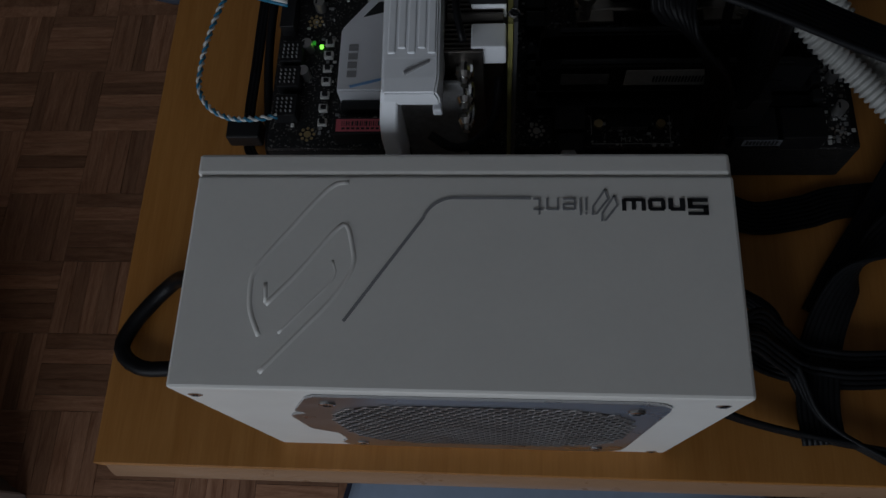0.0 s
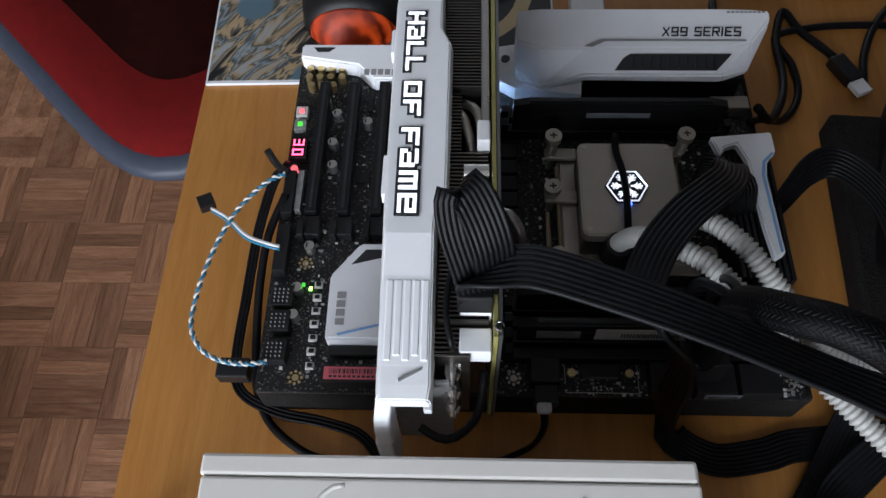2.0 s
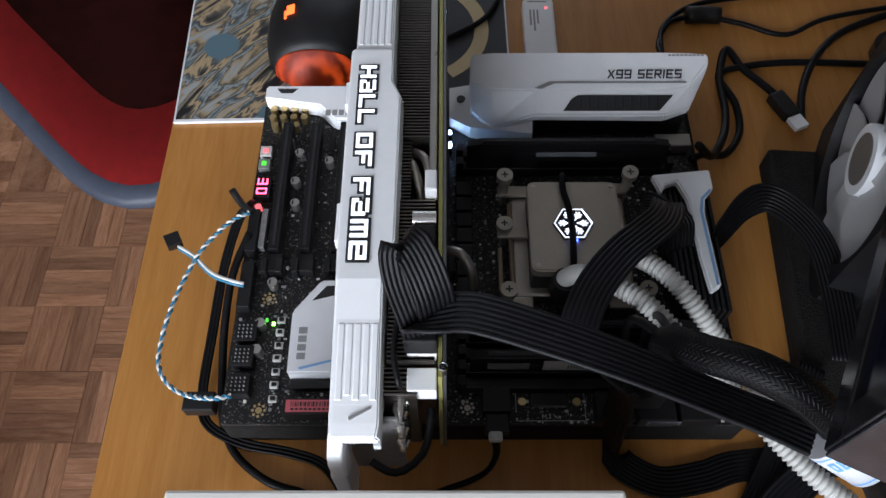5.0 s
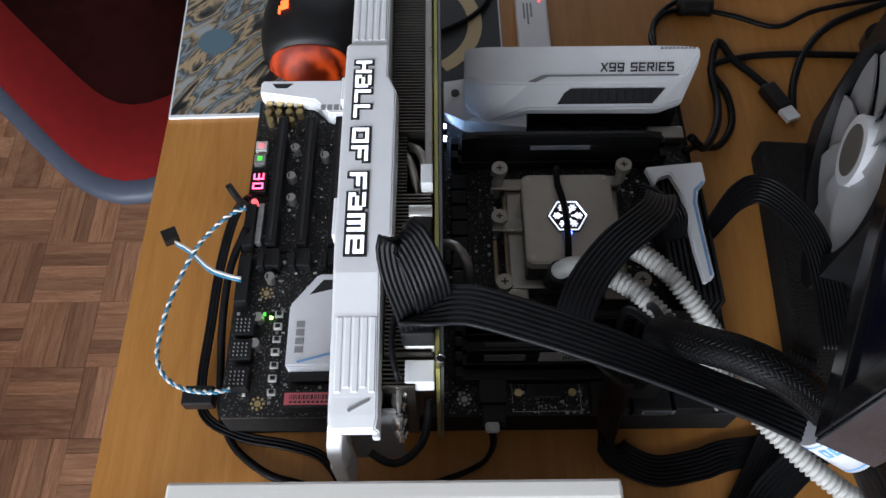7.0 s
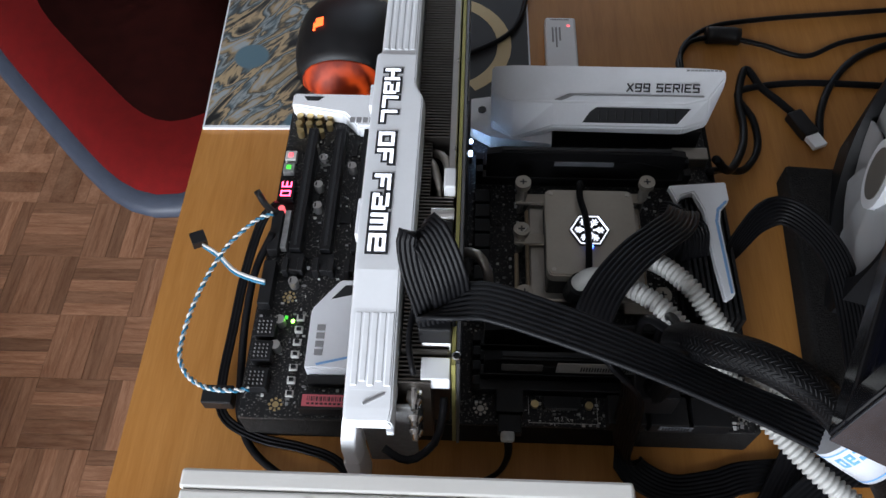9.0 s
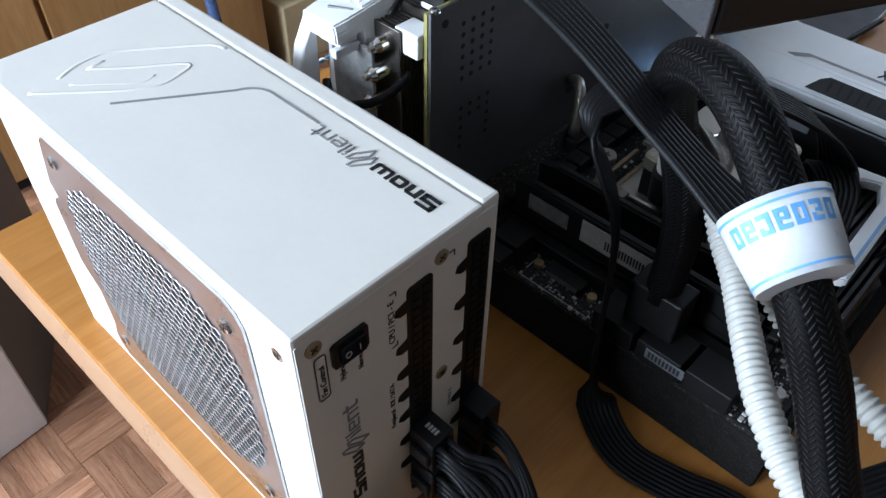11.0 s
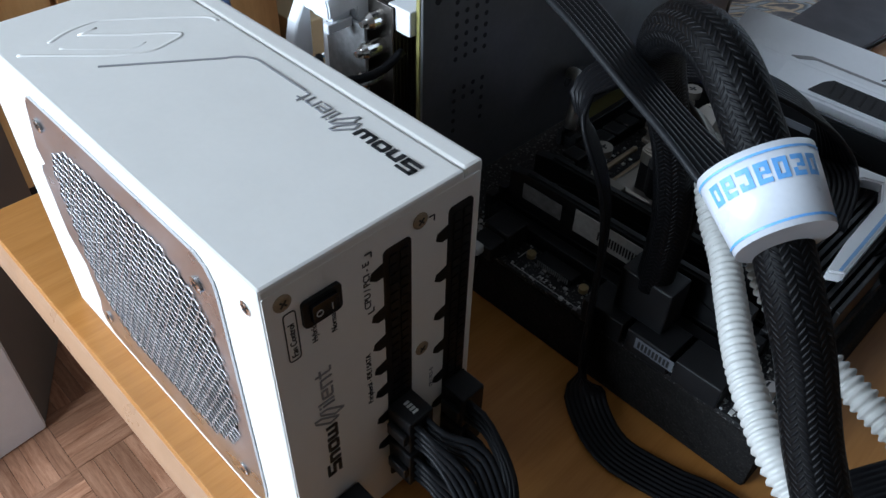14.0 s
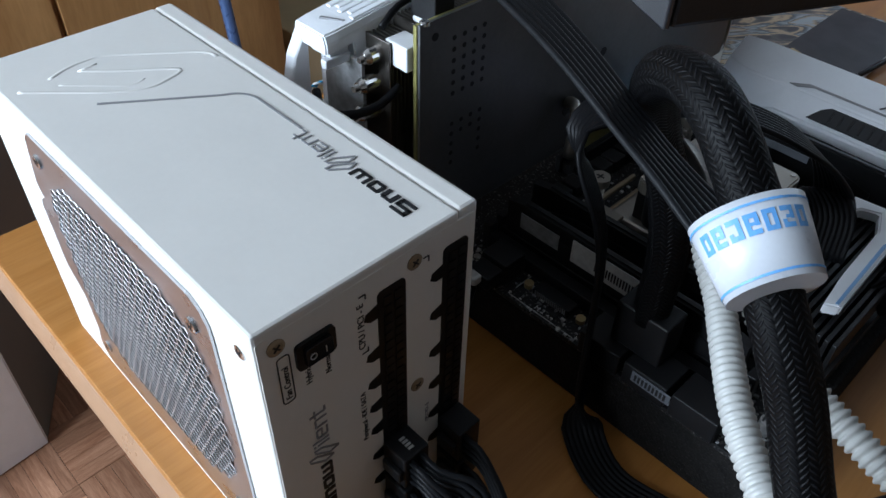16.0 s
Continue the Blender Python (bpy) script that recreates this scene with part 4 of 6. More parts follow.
def memory(y, x0, x1, z1, sticker):
    s = part("memory_slot", boxes((x0 - 0.004, x1 + 0.004, y - 0.0032, y + 0.0032, BZ, BZ + 0.009), bevel=0.0005), M_SLOT, mb)
    if z1 > BZ + 0.012:
        md = part("memory_module", plate([(x0, BZ + 0.009), (x1, BZ + 0.009), (x1, z1 - 0.002), (x1 - 0.010, z1), (x0 + 0.010, z1), (x0, z1 - 0.002)], "y", y - 0.0026, y + 0.0026), M_HEATSINK, mb, "black memory module with metal heat spreader")
        part("spreader_ridge", plate([(x0 + 0.012, z1 - 0.013), (x0 + 0.030, z1 - 0.008), (x1 - 0.030, z1 - 0.008), (x1 - 0.012, z1 - 0.013), (x1 - 0.012, z1 - 0.017), (x0 + 0.012, z1 - 0.017)], "y", y - 0.0034, y - 0.0026), M_HEATSINK, md)
        part("spreader_top", boxes((x0 + 0.010, x1 - 0.010, y - 0.0012, y + 0.0012, z1, z1 + 0.0010), bevel=0.0003), M_HEATSINK, md)
        if sticker == 1:
            part("sticker", boxes((0.172, 0.222, y - 0.0040, y - 0.0036, z1 - 0.014, z1 - 0.001)), M_PALEPRINT, md, "grey data sticker")
            part("sticker_bars", boxes(*[(0.186 + 0.0016 * k, 0.1868 + 0.0016 * k, y - 0.0043, y - 0.0040, z1 - 0.011, z1 - 0.006) for k in range(20)]), M_INK, md)
            part("badge", boxes((0.140, 0.164, y - 0.0040, y - 0.0036, z1 - 0.013, z1 - 0.004)), M_GREY, md)
        if sticker == 2:
            part("badge", boxes((0.176, 0.216, y - 0.0040, y - 0.0034, z1 - 0.012, z1 - 0.0075), bevel=0.0003), M_STICKER, md)
    for xx in (x0 - 0.007, x1 + 0.003):
        part("slot_latch", boxes((xx, xx + 0.005, y - 0.003, y + 0.003, BZ, BZ + 0.015), bevel=0.0006), M_BLACK, mb)


memory(0.3290, 0.130, 0.263, 0.0720, 2)
memory(0.3400, 0.130, 0.263, 0.0440, 0)
memory(0.2005, 0.130, 0.263, 0.0660, 0)
memory(0.1910, 0.130, 0.263, 0.0440, 0)
memory(0.1815, 0.130, 0.263, 0.0660, 1)
memory(0.1720, 0.130, 0.263, 0.0440, 0)
# I/O cover
io = loft([[(x, yn, zb), (x, yn, zn), (x, ym, zm), (x, yf, zf), (x, yf, zb)] for x, yn, zb, zn, ym, zm, yf, zf in (
    (0.1330, 0.3680, BZ, 0.0560, 0.3790, 0.0720, 0.3970, 0.0815), (0.1480, 0.3570, BZ, 0.0500, 0.3740, 0.0715, 0.3985, 0.0820),
    (0.1760, 0.3585, BZ + 0.020, 0.0625, 0.3715, 0.0735, 0.3985, 0.0820), (0.2660, 0.3575, BZ + 0.020, 0.0635, 0.3710, 0.0738, 0.3985, 0.0820),
    (0.2840, 0.3650, BZ + 0.020, 0.0620, 0.3760, 0.0745, 0.3985, 0.0815), (0.2970, 0.3900, BZ + 0.030, 0.0760, 0.3920, 0.0790, 0.3980, 0.0805))])
bmesh.ops.bevel(io, geom=[e for e in io.edges if e.calc_face_angle(0) > 0.3], offset=0.0012, segments=2, affect="EDGES")
ioc = part("io_cover", io, M_WHITE, mb, "white angular port cover with dark vent")
part("io_cover_wing", loft([[(x, y0, BZ), (x, y0, z0), (x, y1, z1), (x, y1, BZ)] for x, y0, z0, y1, z1 in ((0.1185, 0.3700, 0.0460, 0.3960, 0.0480), (0.1330, 0.3600, 0.0480, 0.3970, 0.0500), (0.1760, 0.3510, 0.0520, 0.3700, 0.0600))]), M_WHITE, ioc)
part("wing_hole", cyl_bm((0.1268, 0.3850, 0.0470), (0.1268, 0.3850, 0.0494), 0.0030), M_INK, ioc)


def io_top(u, v):
    """Place on the sloped top: u along x, v from the low edge to the high one."""
    return Vector((u, 0.3710 + v * 0.0275, 0.0738 + v * 0.0082))


slope = Vector((0, 0.0275, 0.0082)).normalized()
lip = Vector((0, 0.0135, 0.0103)).normalized()
vent = part("vent", moved(plate([(-0.0350, 0.0030), (0.0305, 0.0030), (0.0395, 0.0135), (-0.0255, 0.0135), (-0.0300, 0.0105)], "z", 0.0002, 0.0009), basis(Vector((0.2312, 0.3575, 0.0635)), (1, 0, 0), lip)), M_INK, ioc, "dark slanted vent")
for k in range(10):
    part("vent_rib", moved(boxes((-0.0240 + 0.0058 * k, -0.0228 + 0.0058 * k, 0.0045, 0.0120, 0.0009, 0.0014)), basis(Vector((0.2312, 0.3575, 0.0635)), (1, 0, 0), lip)), M_HEATSINK, vent)
tr = plate([(0.1765, 0.3722), (0.1870, 0.3768), (0.2800, 0.3766), (0.2800, 0.3756), (0.1900, 0.3756), (0.1815, 0.3718)], "z", 0, 0.0005)
for v in tr.verts:
    v.co.z += 0.0738 + (v.co.y - 0.3710) * 0.0082 / 0.0275 + 0.0003
part("cover_crease", tr, M_INK_GREY, ioc)
part("printed_text", block_text("X99 SERIES", 0.0056, basis(io_top(0.2268, 0.290) + Vector((0, 0, 0.0008)), (1, 0, 0), slope)), M_INK, ioc)
part("small_print", moved(boxes(*[(0.0028 * k, 0.002 + 0.0028 * k, 0, 0.0012, 0, 0.0002) for k in range(9)]), basis(io_top(0.2690, 0.86) + Vector((0, 0, 0.0005)), (1, 0, 0), slope)), M_INK_GREY, ioc)
part("port_block", boxes((0.178, 0.282, 0.3620, 0.392, BZ, BZ + 0.0195), bevel=0.001), M_HEATSINK, mb)
part("port_block", boxes((0.262, 0.287, 0.3450, 0.3555, BZ, BZ + 0.010), bevel=0.001), M_STEEL, mb)
# regulator heatsink with white arm beside the processor
vh = part("regulator_heatsink", boxes((0.2545, 0.2888, 0.210, 0.306, BZ, BZ + 0.006)), M_HEATSINK, mb, "black finned regulator heatsink")
for k in range(9):
    part("fin", boxes((0.2560 + 0.0036 * k, 0.2582 + 0.0036 * k, 0.212, 0.304, BZ + 0.006, BZ + 0.026 - 0.0004 * k), bevel=0.0004), M_HEATSINK, vh)
arm = plate([(0.2485, 0.3040), (0.2860, 0.3080), (0.2862, 0.2930), (0.2800, 0.2860), (0.2780, 0.2760), (0.2795, 0.2240), (0.2730, 0.2200), (0.2705, 0.2440), (0.2690, 0.2850), (0.2640, 0.2990), (0.2560, 0.2960), (0.2530, 0.2900)], "z", BZ + 0.0270, BZ + 0.0330)
bmesh.ops.bevel(arm, geom=list(arm.edges), offset=0.0009, segments=2, affect="EDGES")
part("white_arm", arm, M_WHITE, vh, "white angular trim arm")
part("arm_stripe", plate([(0.2845, 0.2915), (0.2785, 0.2850), (0.2765, 0.2760), (0.2780, 0.2245), (0.2765, 0.2240), (0.2748, 0.2765), (0.2770, 0.2860), (0.2835, 0.2925)], "z", BZ + 0.0330, BZ + 0.0333), M_BLUE_TRIM, vh)
# small parts scattered over the bare board
random.seed(11)
for nm, mm, cnt in (("component_scatter", M_GREY, 420), ("pale_component_scatter", M_PALEPRINT, 300), ("black_component_scatter", M_BLACK, 220)):
    sm = bmesh.new()
    for _ in range(cnt):
        zone = random.choice(((-0.013, 0.066, 0.153, 0.262), (-0.004, 0.066, 0.240, 0.372), (0.120, 0.287, 0.151, 0.171), (0.118, 0.160, 0.205, 0.325), (0.225, 0.256, 0.205, 0.322), (0.262, 0.288, 0.152, 0.208)))
        x, y = random.uniform(*zone[:2]), random.uniform(*zone[2:])
        if random.random() < 0.5:
            x, y = round(x / 0.0042) * 0.0042, round(y / 0.0021) * 0.0021
        a, b = random.choice(((0.0006, 0.0003), (0.0003, 0.0006), (0.0010, 0.0006), (0.0009, 0.0009), (0.0022, 0.0016) if mm is M_BLACK else (0.0007, 0.0004)))
        box(sm, x - a, x + a, y - b, y + b, BZ - 0.0002, BZ + random.uniform(0.0004, 0.0012))
    tagged(part(nm, sm, mm, mb), kind="stuff")
for x0, x1, y0, y1 in ((0.0480, 0.0640, 0.2420, 0.2540), (0.0300, 0.0380, 0.2900, 0.2980), (0.0330, 0.0370, 0.3480, 0.3600), (0.0085, 0.0135, 0.3060, 0.3140)):
    part("chip", boxes((x0, x1, y0, y1, BZ, BZ + 0.0013), bevel=0.0002), M_BLACK, mb)
for k in range(8):
    y = 0.3105 - 0.0122 * k
    part("regulator_choke", boxes((0.1225, 0.1335, y - 0.0052, y + 0.0052, BZ, BZ + 0.0085), bevel=0.0008), M_BLACK, mb)
for y, z, r in ((0.3599, 0.0427, 0.0012), (0.3469, 0.0450, 0.0018)):
    lamp = part("lamp_holder", boxes((0.1172, 0.1202, y - 0.0024, y + 0.0024, BZ, z - 0.0012), bevel=0.0004), M_BLACK, mb)
    part("white_led_lamp", boxes((0.1175, 0.1200, y - r, y + r, z - 0.0012, z + 0.0010), bevel=0.0004), M_LED_WHITE, lamp)

# ---- water block ----
wb = thing("cpu_water_block", (0.196, 0.265, BZ), "bronze-grey metal processor water block with lit snowflake badge", "water block")
part("base_plate", boxes((0.158, 0.234, 0.228, 0.302, BZ, BZ + 0.010), bevel=0.002), M_STEEL, wb)
part("housing", boxes((0.1685, 0.2235, 0.2340, 0.2970, BZ + 0.008, BZ + 0.030), bevel=0.0016), M_BLACK, wb)
cv = plate(rounded(0.1675, 0.2243, 0.2330, 0.2978, 0.004, 4), "z", BZ + 0.0260, BZ + 0.0345)
bmesh.ops.bevel(cv, geom=list(cv.edges), offset=0.0010, segments=2, affect="EDGES")
part("cover", cv, M_ALU, wb, "bronze-grey metal top cover")
for x, y in ((0.1715, 0.2940), (0.2205, 0.2940), (0.1715, 0.2370)):
    part("cover_screw", cyl_bm((x, y, BZ + 0.0340), (x, y, BZ + 0.0350), 0.0014, n=12), M_STEEL, wb)
HX, HY, HZ = 0.1945, 0.2655, BZ + 0.0345
hx = part("badge", plate([(HX + 0.0128 * math.cos(math.pi / 3 * k), HY + 0.0128 * math.sin(math.pi / 3 * k)) for k in range(6)], "z", HZ, HZ + 0.0014), M_GLOSS, wb, "hexagonal badge with lit snowflake")
fl = bmesh.new()
o = [(HX + 0.0116 * math.cos(math.pi / 3 * k), HY + 0.0116 * math.sin(math.pi / 3 * k)) for k in range(6)]
stroke(o + o[:2], 0.0010, HZ + 0.0014, HZ + 0.0017, fl)
for k in range(6):
    a = math.pi / 3 * k
    d, s = Vector((math.cos(a), math.sin(a))), Vector((-math.sin(a), math.cos(a)))
    c = Vector((HX, HY))
    stroke([c + d * 0.0022, c + d * 0.0092], 0.0012, HZ + 0.0014, HZ + 0.0017, fl)
    for q, e in ((0.0042, 0.0022), (0.0062, 0.0020)):
        for g in (1, -1):
            stroke([c + d * q, c + d * (q + e) + s * e * g], 0.0009, HZ + 0.0014, HZ + 0.0017, fl)
part("snowflake", fl, M_SNOW, hx)
part("blue_led", boxes((HX - 0.0018, HX + 0.0018, HY - 0.0125, HY - 0.0112, HZ + 0.0002, HZ + 0.0018)), M_LED_BLUE, hx)
for sx, sy, dx, dy in ((0.1540, 0.3040, 1, -1), (0.2350, 0.3060, -1, -1), (0.1535, 0.2215, 1, 1), (0.1530, 0.2720, 1, 0), (0.2360, 0.2220, -1, 1)):
    a_ = bmesh.new()
    box(a_, min(sx, sx + dx * 0.016) - 0.004, max(sx, sx + dx * 0.016), sy - 0.004, sy + 0.004 , BZ + 0.012, BZ + 0.015, bevel=0.0008)
    br = part("mounting_arm", a_, M_ALU, wb)
    zt = BZ + (0.0335 if dy else 0.026)
    sp = tube([(sx + 0.0031 * math.cos(1.2566 * k), sy + 0.0031 * math.sin(1.2566 * k), BZ + 0.0140 + 0.00042 * k) for k in range(31)], 0.0005, n=6, step=0.0016)
    part("shaft", cyl_bm((sx, sy, BZ), (sx, sy, zt - 0.002), 0.0022, n=12), M_STEEL, br)
    part("spring", sp, M_STEEL, br)
    th = part("thumb_screw", cyl_bm((sx, sy, zt - 0.0045), (sx, sy, zt), 0.0052, n=22), M_ALU, br)
    cs = bmesh.new()
    box(cs, sx - 0.0022, sx + 0.0022, sy - 0.0005, sy + 0.0005, zt, zt + 0.0002)
    box(cs, sx - 0.0005, sx + 0.0005, sy - 0.0022, sy + 0.0022, zt, zt + 0.0002)
    part("cross_slot", cs, M_INK, th)
for x0, x1, y0, y1, z in ((0.1490, 0.1518, 0.230, 0.262, 0.013), (0.1565, 0.1592, 0.230, 0.298, 0.010), (0.2310, 0.2335, 0.236, 0.288, 0.010)):
    part("retention_bar", boxes((x0, x1, y0, y1, BZ + z - 0.003, BZ + z), bevel=0.001), M_SCREW, wb)

# ---- graphics card ----
gpu = thing("graphics_card", (0.095, 0.26, BZ + 0.011), "white graphics card with lit block letters standing upright in the motherboard", "graphics card")
part("circuit_board", plate([(0.1305, 0.0640), (0.262, 0.0640), (0.262, 0.0440), (0.366, 0.0440), (0.366, 0.0640), (0.404, 0.0640), (0.404, 0.1665), (0.1305, 0.1665)], "x", 0.1128, 0.1146), M_PCB_EDGE, gpu)
bp = part("backplate", plate([(0.1308, 0.0600), (0.402, 0.0600), (0.402, 0.1672), (0.1308, 0.1672)], "x", 0.1150, 0.1164), M_BACKPLATE, gpu, "dark grey metal backplate with rows of holes")
hol = bmesh.new()
for cy in (0.150, 0.156, 0.162, 0.168):
    for k in range(13):
        if k not in (6, 7) and not (cy in (0.156, 0.162) and k > 9):
            z = 0.156 - 0.0052 * k
            cyl(hol, (0.1163, cy, z), (0.11655, cy, z), 0.0012, n=8)
for cy, cz, r in ((0.139, 0.160, 0.0018), (0.139, 0.080, 0.0018), (0.186, 0.166 - 0.006, 0.0020), (0.216, 0.146, 0.0030), (0.262, 0.110, 0.0026), (0.236, 0.085, 0.0030), (0.300, 0.150, 0.0026), (0.345, 0.120, 0.0026)):
    cyl(hol, (0.1163, cy, cz), (0.1166, cy, cz), r, n=12)
tagged(part("hole_field", hol, M_INK, bp), kind="stuff")
part("backplate_slots", boxes(*[(0.1163, 0.11655, 0.318 + 0.008 * k, 0.322 + 0.008 * k, 0.115, 0.150) for k in range(6)]), M_INK, bp)
screw(gpu, (0.1150, 0.1345, 0.1672), (0, 0, 1), 0.0022, M_CHROME)
# heat sink fins and pipes
fins = bmesh.new()
y = 0.1275
while y < 0.398:
    if y < 0.140:
        box(fins, 0.0740, 0.1035, y, y + 0.0007, 0.085, 0.1560)
    elif not 0.226 < y < 0.262:
        box(fins, 0.0900, 0.1110, y, y + 0.0007, 0.070, 0.1600)
    else:
        box(fins, 0.0900, 0.0985, y, y + 0.0007, 0.070, 0.1570)
    y += 0.0021
tagged(part("cooler_core", fins, M_FIN, gpu, "stack of thin dark metal fins"), kind="stuff")
part("fin_end_plate", boxes((0.0740, 0.1035, 0.1258, 0.1268, 0.085, 0.1565), bevel=0.0003), M_FIN, gpu, "dull metal end plate of the fin stack")
part("heatsink_core", boxes((0.0700, 0.0905, 0.1400, 0.398, 0.070, 0.1450)), M_FIN, gpu)
for z, yy in ((0.1500, 0.1200), (0.1380, 0.1165), (0.1250, 0.1145)):
    hp = bmesh.new()
    cyl(hp, (0.0965, yy + 0.012, z), (0.0965, yy, z), 0.0036, n=18)
    cyl(hp, (0.0965, yy, z), (0.0965, yy - 0.0022, z), 0.0036, 0.0024, n=18)
    cyl(hp, (0.0965, yy - 0.0022, z), (0.0965, yy - 0.0045, z), 0.0017, 0.0014, n=14)
    part("heat_pipe", hp, M_CHROME, gpu, "polished nickel heat pipe end", smooth=False)
for p in ([(0.098, 0.262, 0.150), (0.106, 0.252, 0.156), (0.109, 0.236, 0.150), (0.109, 0.222, 0.135)], [(0.094, 0.262, 0.146), (0.100, 0.248, 0.154), (0.104, 0.232, 0.146), (0.105, 0.220, 0.130)]):
    part("heat_pipe", tube(p, 0.0024, n=12), M_STEEL, gpu)
part("heat_pipe", tube([(0.1165, 0.236, 0.090), (0.124, 0.232, 0.094), (0.130, 0.226, 0.088), (0.132, 0.222, 0.070)], 0.0030, n=12), M_STEEL, gpu)
part("choke", cyl_bm((0.1000, 0.2150, 0.157), (0.1115, 0.2150, 0.157), 0.0045, n=20), M_SILVER, gpu)
part("choke", boxes((0.1010, 0.1115, 0.2005, 0.2100, 0.150, 0.161), bevel=0.0008), M_BLACK, gpu)
part("edge_rail", boxes((0.1080, 0.1118, 0.236, 0.40, 0.1560, 0.1640), bevel=0.0006), M_SILVER, gpu)
part("rail_clip", boxes((0.1060, 0.1120, 0.2260, 0.2380, 0.1570, 0.1675), bevel=0.0008), M_WHITE, gpu)
# shroud
sec = []
for y, xl, xr, zt in ((0.1060, 0.0665, 0.0880, 0.1600), (0.1120, 0.0660, 0.0890, 0.1610), (0.1195, 0.0658, 0.0889, 0.1618), (0.1200, 0.0658, 0.0889, 0.1619), (0.1575, 0.0655, 0.0888, 0.1662), (0.1760, 0.0655, 0.0888, 0.1696), (0.1850, 0.0653, 0.0890, 0.1698),
                      (0.1960, 0.0651, 0.0935, 0.1703), (0.2820, 0.0650, 0.0940, 0.1715), (0.2920, 0.0650, 0.0895, 0.1715), (0.3140, 0.0650, 0.0895, 0.1715), (0.3165, 0.0672, 0.0892, 0.1695), (0.4020, 0.0672, 0.0892, 0.1695)):
    sec.append([(xl - (0.0005 if y < 0.1198 else 0.004), y, zt - 0.0085 if y < 0.1198 else 0.070), (xl, y, zt - 0.006), (xl + 0.0012, y, zt), (xr - 0.0012, y, zt), (xr, y, zt - 0.004), (xr, y, zt - 0.0085 if y < 0.1198 else 0.148)])
sh = loft(sec)
bmesh.ops.bevel(sh, geom=[e for e in sh.edges if e.calc_face_angle(0) > 0.25], offset=0.0007, segments=2, affect="EDGES")
shr = part("shroud", sh, M_WHITE, gpu, "white angular card shroud")
for k in range(5):
    x0 = 0.0688 + 0.0037 * k
    rb = boxes((x0, x0 + 0.0029, 0.1215 + 0.002 * (k % 2), 0.1555, 0.0, 0.0030), bevel=0.0005)
    for v in rb.verts:
        v.co.z += 0.1586 + (v.co.y - 0.112) * 0.110
    part("rib", rb, M_WHITE, shr)
    part("rib", boxes((x0 + 0.0004, x0 + 0.0030, 0.3190, 0.4010, 0.1685, 0.1702), bevel=0.0005), M_WHITE, shr)
part("shroud_notch", plate([(0.0755, 0.1130), (0.0845, 0.1180), (0.0845, 0.1192), (0.0750, 0.1142)], "z", 0.1605, 0.1621), M_INK_GREY, shr)
ec = loft([[(0.0640, 0.1000, 0.118), (0.0705, 0.1000, 0.118), (0.0705, 0.1000, 0.1360), (0.0640, 0.1000, 0.1360)], [(0.0645, 0.1010, 0.118), (0.0712, 0.1010, 0.118), (0.0712, 0.1020, 0.1455), (0.0645, 0.1020, 0.1455)], [(0.0665, 0.1075, 0.118), (0.0730, 0.1075, 0.118), (0.0730, 0.1085, 0.1600), (0.0665, 0.1085, 0.1600)]])
bmesh.ops.bevel(ec, geom=[e for e in ec.edges if e.calc_face_angle(0) > 0.3], offset=0.0006, segments=1, affect="EDGES")
part("end_cap", ec, M_WHITE, shr)
part("end_cap_leg", boxes((0.0628, 0.0700, 0.1000, 0.1180, 0.0620, 0.1180), bevel=0.001), M_WHITE, shr)
part("end_bracket", boxes((0.0740, 0.0870, 0.1085, 0.1180, 0.1490, 0.1540), (0.0850, 0.0885, 0.1050, 0.1180, 0.1460, 0.1500), bevel=0.0006), M_WHITE_MATT, shr)
part("recess_plate", boxes((0.0705, 0.0960, 0.1172, 0.1190, 0.0700, 0.1485), bevel=0.0004), M_GREY, shr, "dull grey plate in the recessed card end")
part("side_tab", boxes((0.0630, 0.0660, 0.2000, 0.2220, 0.1540, 0.1620), bevel=0.0008), M_WHITE_MATT, shr)
part("side_tab", boxes((0.0630, 0.0660, 0.2820, 0.2980, 0.1560, 0.1640), bevel=0.0008), M_WHITE_MATT, shr)
ROWS = {"H": ("1...1", "1...1", "11111", "1...1", "1...1"), "A": ("1111.", "....1", ".1111", "1...1", "11111"), "L": ("1....", "1....", "1....", "1....", "11111"),
        "O": ("11111", "1...1", "1...1", "1...1", "11111"), "F": ("11111", "1....", "1111.", "1....", "1...."), "M": ("11111", "1.1.1", "1.1.1", "1.1.1", "1.1.1"), "E": ("11111", "1...1", "11111", "1....", "11111")}
LX0, LX1 = 0.0716, 0.0799
for word, ya, yb in (("HALL", 0.3015, 0.2620), ("OF", 0.2570, 0.2350), ("FAME", 0.2300, 0.1830)):
    pitch = (ya - yb) / len(word)
    for i, ch in enumerate(word):
        lit, back = bmesh.new(), bmesh.new()
        y0 = ya - i * pitch
        w = pitch * 0.82
        zt = 0.1705 + 0.0010 * (y0 - 0.19) / 0.09 + 0.0004
        cu, cx = w / 5, (LX1 - LX0) / 5
        for r, row in enumerate(ROWS[ch]):
            for c, bit in enumerate(row):
                if bit == "1":
                    x1, y1 = LX1 - r * cx, y0 - c * cu
                    box(lit, x1 - cx, x1, y1 - cu, y1, zt, zt + 0.0004)
                    box(back, x1 - cx - 0.0013, x1 + 0.0013, y1 - cu - 0.0011, y1 + 0.0011, zt - 0.0012, zt - 0.000008 * (5 * r + c))
        ol = part("letter_outline", back, M_INK, shr, "dark outline of a letter")
        part("letter", lit, M_LETTER, ol, "lit white block letter " + ch)
